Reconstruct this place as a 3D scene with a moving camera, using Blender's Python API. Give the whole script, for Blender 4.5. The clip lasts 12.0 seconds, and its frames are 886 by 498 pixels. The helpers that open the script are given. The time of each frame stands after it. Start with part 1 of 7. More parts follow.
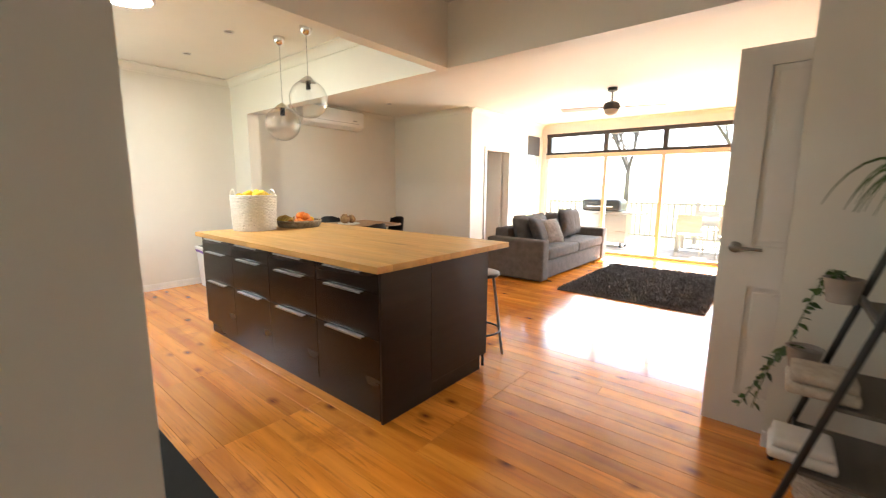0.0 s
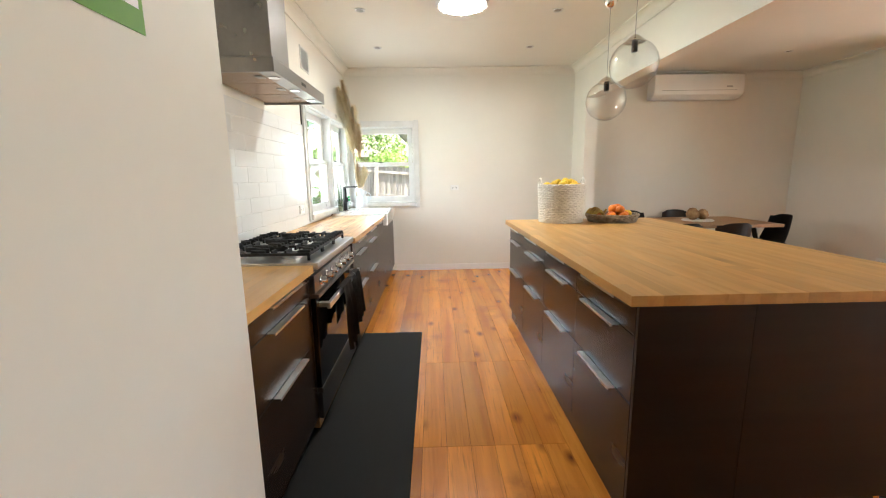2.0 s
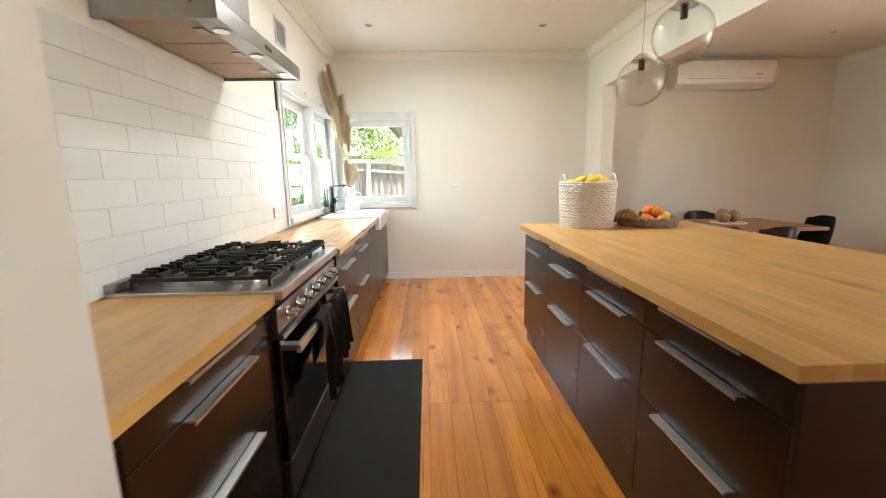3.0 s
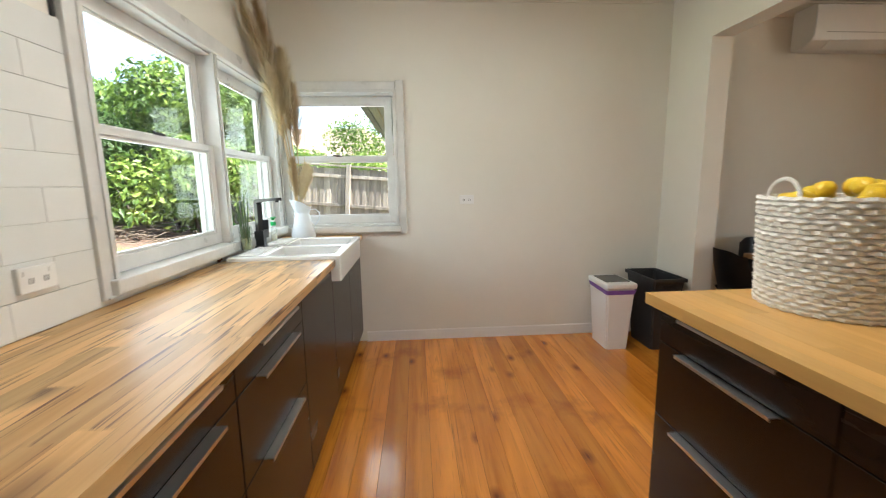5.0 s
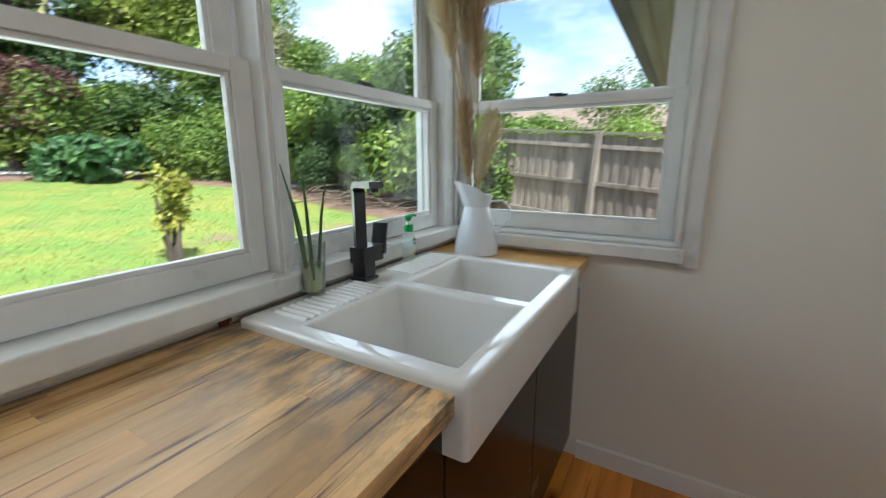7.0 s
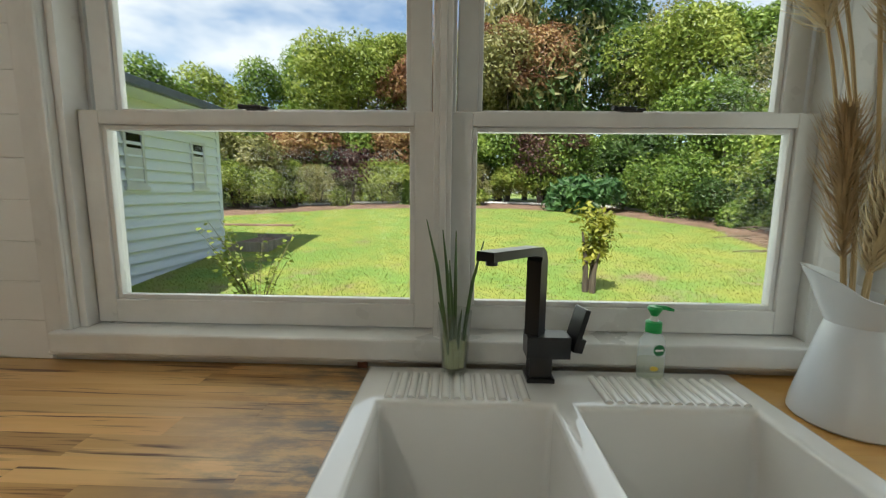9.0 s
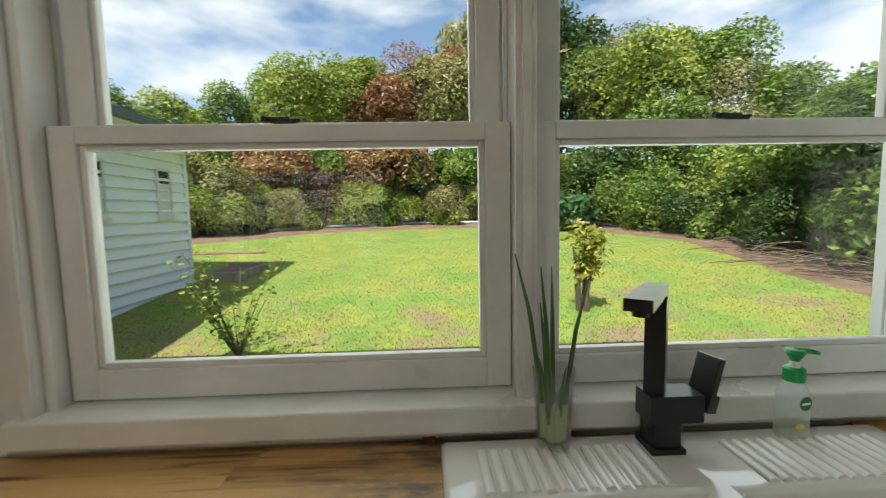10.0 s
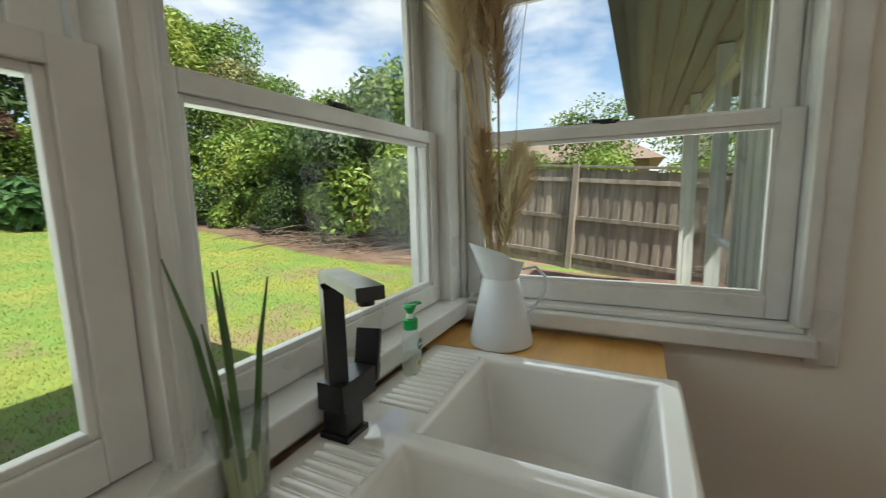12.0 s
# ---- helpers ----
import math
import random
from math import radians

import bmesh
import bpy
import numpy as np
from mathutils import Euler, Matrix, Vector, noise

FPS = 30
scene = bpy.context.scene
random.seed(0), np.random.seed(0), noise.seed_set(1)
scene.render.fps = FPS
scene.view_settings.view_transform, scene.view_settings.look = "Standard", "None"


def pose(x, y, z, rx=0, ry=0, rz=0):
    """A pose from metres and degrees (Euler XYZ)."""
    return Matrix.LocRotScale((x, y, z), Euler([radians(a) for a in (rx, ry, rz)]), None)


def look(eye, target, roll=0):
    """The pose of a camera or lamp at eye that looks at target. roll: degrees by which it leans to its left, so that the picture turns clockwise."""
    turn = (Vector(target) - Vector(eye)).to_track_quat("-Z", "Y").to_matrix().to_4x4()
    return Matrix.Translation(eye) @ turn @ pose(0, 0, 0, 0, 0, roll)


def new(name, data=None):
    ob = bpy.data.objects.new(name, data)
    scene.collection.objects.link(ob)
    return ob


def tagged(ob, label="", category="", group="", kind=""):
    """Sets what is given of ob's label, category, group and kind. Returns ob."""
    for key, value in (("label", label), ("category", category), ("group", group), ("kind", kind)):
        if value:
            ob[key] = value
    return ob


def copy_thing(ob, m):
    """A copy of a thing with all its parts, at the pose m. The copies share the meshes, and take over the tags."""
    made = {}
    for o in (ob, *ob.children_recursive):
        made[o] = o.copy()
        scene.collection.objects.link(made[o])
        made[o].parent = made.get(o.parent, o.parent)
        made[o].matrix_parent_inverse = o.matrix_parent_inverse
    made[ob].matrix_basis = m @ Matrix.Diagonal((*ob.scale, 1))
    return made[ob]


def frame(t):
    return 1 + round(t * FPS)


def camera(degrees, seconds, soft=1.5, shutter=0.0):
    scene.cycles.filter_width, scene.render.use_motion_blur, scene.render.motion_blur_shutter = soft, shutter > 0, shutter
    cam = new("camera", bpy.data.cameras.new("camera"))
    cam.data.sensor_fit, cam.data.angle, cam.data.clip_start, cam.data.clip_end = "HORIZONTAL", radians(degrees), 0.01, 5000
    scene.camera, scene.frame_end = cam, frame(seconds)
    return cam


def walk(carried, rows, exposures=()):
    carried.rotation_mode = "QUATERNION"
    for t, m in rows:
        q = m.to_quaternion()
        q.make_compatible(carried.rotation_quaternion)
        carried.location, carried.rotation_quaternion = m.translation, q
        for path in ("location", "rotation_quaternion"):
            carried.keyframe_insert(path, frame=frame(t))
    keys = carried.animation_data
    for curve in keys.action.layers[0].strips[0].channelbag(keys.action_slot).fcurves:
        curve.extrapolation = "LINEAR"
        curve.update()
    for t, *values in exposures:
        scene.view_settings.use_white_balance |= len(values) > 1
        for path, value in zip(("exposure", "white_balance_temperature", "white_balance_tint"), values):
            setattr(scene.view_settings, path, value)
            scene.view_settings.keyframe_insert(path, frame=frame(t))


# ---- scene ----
cam = camera(94.8, 12.0, soft=1.1, shutter=0.3)
PATH = [
    (0, (0.118, 0.135, 1.347), (-1.143, 1.656, 1.042), 0.4),
    (0.5, (-0.076, 0.415, 1.358), (-1.609, 1.676, 1.112), 2.1),
    (1, (-0.147, 0.682, 1.342), (-2.078, 1.153, 1.12), 2.1),
    (1.5, (-0.097, 0.793, 1.368), (-2.073, 0.871, 1.066), 0.4),
    (2, (-0.164, 0.862, 1.332), (-2.133, 0.9, 0.982), -0.9),
    (2.5, (-0.353, 0.822, 1.314), (-2.318, 0.851, 0.945), -0.6),
    (2.7, (-0.502, 0.81, 1.31), (-2.468, 0.86, 0.945), -0.8),
    (4.5, (-2.171, 0.751, 1.275), (-4.142, 0.854, 0.952), -1.1),
    (5, (-2.634, 0.74, 1.303), (-4.605, 0.865, 0.989), -0.9),
    (5.5, (-3.09, 0.643, 1.319), (-5.074, 0.744, 1.083), -1.5),
    (6, (-3.536, 0.587, 1.294), (-5.523, 0.447, 1.11), -1.4),
    (6.5, (-3.947, 0.567, 1.278), (-5.876, 0.101, 1.027), -0.8),
    (7, (-4.308, 0.581, 1.293), (-5.998, -0.398, 0.861), -0.2),
    (7.5, (-4.598, 0.598, 1.302), (-5.847, -0.832, 0.673), 2.0),
    (9.3, (-5.056, 0.638, 1.345), (-4.94, -1.348, 1.15), 0.75),
    (9.5, (-5.014, 0.612, 1.347), (-4.914, -1.378, 1.181), 0.4),
    (10, (-4.824, 0.444, 1.356), (-4.907, -1.546, 1.178), -1.1),
    (10.5, (-4.75, 0.267, 1.358), (-5.334, -1.628, 1.1), -1.8),
    (11, (-4.748, 0.177, 1.352), (-5.935, -1.407, 1.07), -1.6),
    (11.5, (-4.71, 0.181, 1.345), (-6.308, -0.992, 1.076), -1.5),
    (12, (-4.709, 0.221, 1.348), (-6.493, -0.641, 1.073), -1.5),
]
EXPOSE = [(0, 3.35, 6200, 10), (0.5, 2.48, 6250, 10), (1.0, 2.75, 5950, 10), (1.5, 2.97, 5900, 10), (2.7, 3.0, 5900, 10), (4.5, 2.5, 6150, 10), (5.0, 2.26, 6050, 10), (5.5, 2.1, 5900, 10), (6.5, 1.42, 5750, 10), (7.5, 1.02, 5750, 10), (9.3, 0.68, 6600, 7), (12, 0.68, 6500, 7)]
walk(cam, [(t, look(eye, target, roll)) for t, eye, target, roll in PATH], EXPOSE)

# ---- light ----
SUN_AZ, SUN_EL = radians(28), radians(57)  # azimuth from +y towards +x
world = bpy.data.worlds.new("sky")
scene.world = world
world.use_nodes = True


def build_sky(nt):
    nt.nodes.clear()
    out = nt.nodes.new("ShaderNodeOutputWorld")
    bg = nt.nodes.new("ShaderNodeBackground")
    sky = nt.nodes.new("ShaderNodeTexSky")
    sky.sky_type, sky.sun_disc = "NISHITA", False
    sky.sun_elevation, sky.sun_rotation = SUN_EL, SUN_AZ
    geo = nt.nodes.new("ShaderNodeTexCoord")
    squash = nt.nodes.new("ShaderNodeMapping")
    squash.inputs["Scale"].default_value = (1.6, 1.6, 4.2)
    cloud = nt.nodes.new("ShaderNodeTexNoise")
    cloud.inputs["Scale"].default_value, cloud.inputs["Detail"].default_value = 1.6, 7
    cloud.inputs["Roughness"].default_value = 0.55
    ramp = nt.nodes.new("ShaderNodeValToRGB")
    ramp.color_ramp.elements[0].position, ramp.color_ramp.elements[1].position = 0.46, 0.64
    white = nt.nodes.new("ShaderNodeMix")
    white.data_type = "RGBA"
    white.inputs[7].default_value = (5.0, 5.2, 5.6, 1)
    nt.links.new(geo.outputs["Generated"], squash.inputs[0])
    nt.links.new(squash.outputs[0], cloud.inputs["Vector"])
    nt.links.new(cloud.outputs["Fac"], ramp.inputs[0])
    nt.links.new(ramp.outputs[0], white.inputs[0])
    nt.links.new(sky.outputs[0], white.inputs[6])
    nt.links.new(white.outputs[2], bg.inputs[0])
    bg.inputs[1].default_value = 0.13
    nt.links.new(bg.outputs[0], out.inputs[0])


build_sky(world.node_tree)
sun = new("sun", bpy.data.lights.new("sun", "SUN"))
sun.data.energy, sun.data.angle, sun.data.color = 4.9, radians(0.6), (1, 0.95, 0.86)
sun.matrix_world = look((math.sin(SUN_AZ) * math.cos(SUN_EL) * 30, math.cos(SUN_AZ) * math.cos(SUN_EL) * 30, math.sin(SUN_EL) * 30), (0, 0, 0))


def area_light(name, at, towards, width, height, watts, colour=(1, 1, 1)):
    lamp = new(name, bpy.data.lights.new(name, "AREA"))
    lamp.data.shape, lamp.data.size, lamp.data.size_y = "RECTANGLE", width, height
    lamp.data.energy, lamp.data.color = watts, colour
    lamp.matrix_world = look(at, towards)
    return lamp


area_light("sky_light_sink_window", (-5.0, -0.62, 1.5), (-5.0, 2, 1.2), 1.7, 0.95, 4.0, (0.95, 1, 0.96))
area_light("sky_light_end_window", (-6.26, 0.16, 1.5), (-3, 0.16, 1.2), 0.8, 0.9, 1.8, (0.95, 1, 0.96))
area_light("sky_light_glass_wall", (-1.9, 8.75, 1.2), (-1.9, 0, 0.9), 3.8, 2.2, 24, (1, 0.97, 0.9))
# ---- building helpers ----
def thing(name, x=0.0, y=0.0, z=0.0, rz=0.0):
    ob = new(name)
    ob.empty_display_size = 0.1
    ob.matrix_basis = pose(x, y, z, 0, 0, rz)
    return ob


def part(name, bm, material, parent=None, label="", smooth=False):
    """Link a bmesh as one mesh object, under a thing or part."""
    me = bpy.data.meshes.new(name)
    bm.to_mesh(me)
    bm.free()
    me.materials.append(material)
    if smooth:
        me.shade_smooth()
        me.set_sharp_from_angle(angle=radians(38))
    ob = new(name, me)
    ob.parent = parent
    if label:
        ob["label"] = label
    return ob


def share(name, src, parent, m):
    ob = new(name, src.data)
    ob.parent = parent
    ob.matrix_basis = m
    return ob


def add_box(bm, x0, x1, y0, y1, z0, z1):
    x0, x1, y0, y1, z0, z1 = min(x0, x1), max(x0, x1), min(y0, y1), max(y0, y1), min(z0, z1), max(z0, z1)
    v = [bm.verts.new((x, y, z)) for z in (z0, z1) for y in (y0, y1) for x in (x0, x1)]
    for f in ((0, 2, 3, 1), (4, 5, 7, 6), (0, 1, 5, 4), (1, 3, 7, 5), (3, 2, 6, 7), (2, 0, 4, 6)):
        bm.faces.new([v[i] for i in f])


def boxes(*dims, bev=0.0, seg=2):
    bm = bmesh.new()
    for d in dims:
        add_box(bm, *d)
    if bev:
        bmesh.ops.bevel(bm, geom=bm.edges[:], offset=bev, segments=seg, affect="EDGES", profile=0.6)
    return bm


def box(x0, x1, y0, y1, z0, z1, bev=0.0, seg=2):
    return boxes((x0, x1, y0, y1, z0, z1), bev=bev, seg=seg)


def add_tube(bm, pts, radii, n=10, cap=True):
    """A round bar that follows points, with a radius at each."""
    pts = [Vector(p) for p in pts]
    if not hasattr(radii, "__len__"):
        radii = [radii] * len(pts)
    rings, up = [], Vector((0, 0, 1))
    side = None
    for i, p in enumerate(pts):
        d = (pts[min(i + 1, len(pts) - 1)] - pts[max(i - 1, 0)]).normalized()
        if side is None:
            side = d.cross(up) if abs(d.z) < 0.95 else d.cross(Vector((1, 0, 0)))
        side = (side - d * side.dot(d)).normalized()
        b = d.cross(side)
        rings.append([bm.verts.new(p + radii[i] * (math.cos(2 * math.pi * k / n) * side + math.sin(2 * math.pi * k / n) * b)) for k in range(n)])
    for a, c in zip(rings, rings[1:]):
        for k in range(n):
            bm.faces.new((a[k], a[(k + 1) % n], c[(k + 1) % n], c[k]))
    if cap:
        bm.faces.new(rings[0][::-1])
        bm.faces.new(rings[-1])


def tube(pts, radii, n=10, cap=True):
    bm = bmesh.new()
    add_tube(bm, pts, radii, n, cap)
    bmesh.ops.recalc_face_normals(bm, faces=bm.faces[:])
    return bm


def lathe(profile, n=32, squash=1.0):
    """Revolve (radius, z) pairs round z."""
    bm = bmesh.new()
    rings = []
    for r, z in profile:
        if r < 1e-5:
            rings.append([bm.verts.new((0, 0, z))])
        else:
            rings.append([bm.verts.new((r * math.cos(2 * math.pi * k / n), squash * r * math.sin(2 * math.pi * k / n), z)) for k in range(n)])
    for a, b in zip(rings, rings[1:]):
        for k in range(n):
            j = (k + 1) % n
            if len(a) == 1 and len(b) == 1:
                continue
            if len(a) == 1:
                bm.faces.new((a[0], b[k], b[j]))
            elif len(b) == 1:
                bm.faces.new((a[k], a[j], b[0]))
            else:
                bm.faces.new((a[k], a[j], b[j], b[k]))
    bmesh.ops.recalc_face_normals(bm, faces=bm.faces[:])
    return bm


def blob(rx, ry, rz, sub=2, rough=0.0, seed=0.0, scale=4.0):
    bm = bmesh.new()
    bmesh.ops.create_icosphere(bm, subdivisions=sub, radius=1)
    for v in bm.verts:
        k = 1 + rough * noise.noise(v.co * scale * 0.5 + Vector((seed, seed * 1.7, 0)))
        v.co = Vector((v.co.x * rx * k, v.co.y * ry * k, v.co.z * rz * k))
    return bm


def frame_with_hole(x0, x1, z0, z1, holes, y0, y1):
    """Boxes of a wall in the x-z plane with upright openings (hx0, hx1, hz0, hz1), sorted by hx0."""
    out, at = [], x0
    for a, b, c, d in holes:
        if a > at:
            out.append((at, a, y0, y1, z0, z1))
        if c > z0:
            out.append((a, b, y0, y1, z0, c))
        if d < z1:
            out.append((a, b, y0, y1, d, z1))
        at = b
    if x1 > at:
        out.append((at, x1, y0, y1, z0, z1))
    return out


def swap_xy(dims):
    return [(c, d, a, b, e, f) for a, b, c, d, e, f in dims]


# ---- materials ----
def mat(name, a, b=None, scale=8.0, stretch=(1, 1, 1), rough=0.5, metal=0.0, bump=0.0, fine=0.0, vary=0.0, coat=0.0, rough_vary=0.08, detail=5.0, distort=0.0, ramp=(0.3, 0.7)):
    """Procedural surface: colours a..b by noise at one scale, a finer grain over it, bump and uneven gloss."""
    m = bpy.data.materials.new(name)
    m.use_nodes = True
    nt = m.node_tree
    bsdf = nt.nodes["Principled BSDF"]
    b = b or a
    tc = nt.nodes.new("ShaderNodeTexCoord")
    mp = nt.nodes.new("ShaderNodeMapping")
    mp.inputs["Scale"].default_value = stretch
    nt.links.new(tc.outputs["Object"], mp.inputs[0])
    vec = mp.outputs[0]
    info = nt.nodes.new("ShaderNodeObjectInfo")
    if vary:
        off = nt.nodes.new("ShaderNodeVectorMath")
        off.operation = "MULTIPLY_ADD"
        nt.links.new(info.outputs["Random"], off.inputs[0])
        off.inputs[1].default_value = (37.0, 19.0, 53.0)
        nt.links.new(vec, off.inputs[2])
        vec = off.outputs[0]
    n1 = nt.nodes.new("ShaderNodeTexNoise")
    n1.inputs["Scale"].default_value, n1.inputs["Detail"].default_value, n1.inputs["Distortion"].default_value = scale, detail, distort
    n2 = nt.nodes.new("ShaderNodeTexNoise")
    n2.inputs["Scale"].default_value, n2.inputs["Detail"].default_value = scale * 7, 3
    for n in (n1, n2):
        nt.links.new(vec, n.inputs["Vector"])
    rp = nt.nodes.new("ShaderNodeValToRGB")
    rp.color_ramp.elements[0].position, rp.color_ramp.elements[1].position = ramp
    rp.color_ramp.elements[0].color, rp.color_ramp.elements[1].color = (*a, 1), (*b, 1)
    nt.links.new(n1.outputs["Fac"], rp.inputs[0])
    colour = rp.outputs[0]
    if fine or vary:
        hsv = nt.nodes.new("ShaderNodeHueSaturation")
        mr = nt.nodes.new("ShaderNodeMath")
        mr.operation = "MULTIPLY_ADD"
        nt.links.new(n2.outputs["Fac"], mr.inputs[0])
        mr.inputs[1].default_value, mr.inputs[2].default_value = 2 * fine, 1 - fine
        val = mr.outputs[0]
        if vary:
            mv = nt.nodes.new("ShaderNodeMath")
            mv.operation = "MULTIPLY_ADD"
            nt.links.new(info.outputs["Random"], mv.inputs[0])
            mv.inputs[1].default_value, mv.inputs[2].default_value = 2 * vary, 1 - vary
            mm = nt.nodes.new("ShaderNodeMath")
            mm.operation = "MULTIPLY"
            nt.links.new(val, mm.inputs[0])
            nt.links.new(mv.outputs[0], mm.inputs[1])
            val = mm.outputs[0]
        nt.links.new(val, hsv.inputs["Value"])
        nt.links.new(colour, hsv.inputs["Color"])
        colour = hsv.outputs[0]
    nt.links.new(colour, bsdf.inputs["Base Color"])
    rr = nt.nodes.new("ShaderNodeMath")
    rr.operation = "MULTIPLY_ADD"
    nt.links.new(n1.outputs["Fac"], rr.inputs[0])
    rr.inputs[1].default_value, rr.inputs[2].default_value = 2 * rough_vary, max(0.02, rough - rough_vary)
    nt.links.new(rr.outputs[0], bsdf.inputs["Roughness"])
    bsdf.inputs["Metallic"].default_value = metal
    bsdf.inputs["Coat Weight"].default_value = coat
    bsdf.inputs["Coat Roughness"].default_value = 0.08
    if bump:
        bp = nt.nodes.new("ShaderNodeBump")
        bp.inputs["Strength"].default_value, bp.inputs["Distance"].default_value = bump, 0.01
        nt.links.new(n2.outputs["Fac"], bp.inputs["Height"])
        nt.links.new(bp.outputs[0], bsdf.inputs["Normal"])
    return m


def glass_mat(name, colour=(1, 1, 1), rough=0.0):
    m = bpy.data.materials.new(name)
    m.use_nodes = True
    b = m.node_tree.nodes["Principled BSDF"]
    b.inputs["Base Color"].default_value = (*colour, 1)
    b.inputs["Transmission Weight"].default_value = 1
    b.inputs["Roughness"].default_value = rough
    b.inputs["IOR"].default_value = 1.45
    return m


def pane_mat(name):
    """Thin window glass: clear, with a weak mirror that grows at grazing angles."""
    m = bpy.data.materials.new(name)
    m.use_nodes = True
    nt = m.node_tree
    nt.nodes.clear()
    out = nt.nodes.new("ShaderNodeOutputMaterial")
    mix = nt.nodes.new("ShaderNodeMixShader")
    lw = nt.nodes.new("ShaderNodeLayerWeight")
    lw.inputs[0].default_value = 0.5
    pw = nt.nodes.new("ShaderNodeMath")
    pw.operation = "POWER"
    pw.inputs[1].default_value = 4.0
    fr = nt.nodes.new("ShaderNodeMath")
    fr.operation = "MULTIPLY_ADD"
    fr.inputs[1].default_value, fr.inputs[2].default_value = 0.5, 0.012
    nt.links.new(lw.outputs["Facing"], pw.inputs[0])
    nt.links.new(pw.outputs[0], fr.inputs[0])
    tr = nt.nodes.new("ShaderNodeBsdfTransparent")
    tr.inputs[0].default_value = (0.97, 0.985, 0.975, 1)
    gl = nt.nodes.new("ShaderNodeBsdfGlossy")
    gl.inputs["Roughness"].default_value = 0.02
    nt.links.new(fr.outputs[0], mix.inputs[0])
    nt.links.new(tr.outputs[0], mix.inputs[1])
    nt.links.new(gl.outputs[0], mix.inputs[2])
    nt.links.new(mix.outputs[0], out.inputs[0])
    return m


def thin_glass(name, tint=(0.97, 0.98, 0.975), edge=0.7, base=0.03, milk=0.0, milk_colour=(0.8, 0.82, 0.7)):
    """Clear shell glass with a brighter mirror towards its rim; milk: share of cloudiness."""
    m = pane_mat(name)
    nt = m.node_tree
    for n in nt.nodes:
        if n.bl_idname == "ShaderNodeBsdfTransparent":
            n.inputs[0].default_value = (*tint, 1)
        if n.bl_idname == "ShaderNodeMath" and n.operation == "MULTIPLY_ADD":
            n.inputs[1].default_value, n.inputs[2].default_value = edge, base
    if milk:
        out = next(n for n in nt.nodes if n.bl_idname == "ShaderNodeOutputMaterial")
        was = out.inputs[0].links[0].from_socket
        mx = nt.nodes.new("ShaderNodeMixShader")
        df = nt.nodes.new("ShaderNodeBsdfTranslucent")
        df.inputs[0].default_value = (*milk_colour, 1)
        mx.inputs[0].default_value = milk
        nt.links.new(was, mx.inputs[1])
        nt.links.new(df.outputs[0], mx.inputs[2])
        nt.links.new(mx.outputs[0], out.inputs[0])
    return m


def glow(name, colour, strength):
    m = bpy.data.materials.new(name)
    m.use_nodes = True
    b = m.node_tree.nodes["Principled BSDF"]
    b.inputs["Base Color"].default_value = (*colour, 1)
    b.inputs["Emission Color"].default_value = (*colour, 1)
    b.inputs["Emission Strength"].default_value = strength
    return m


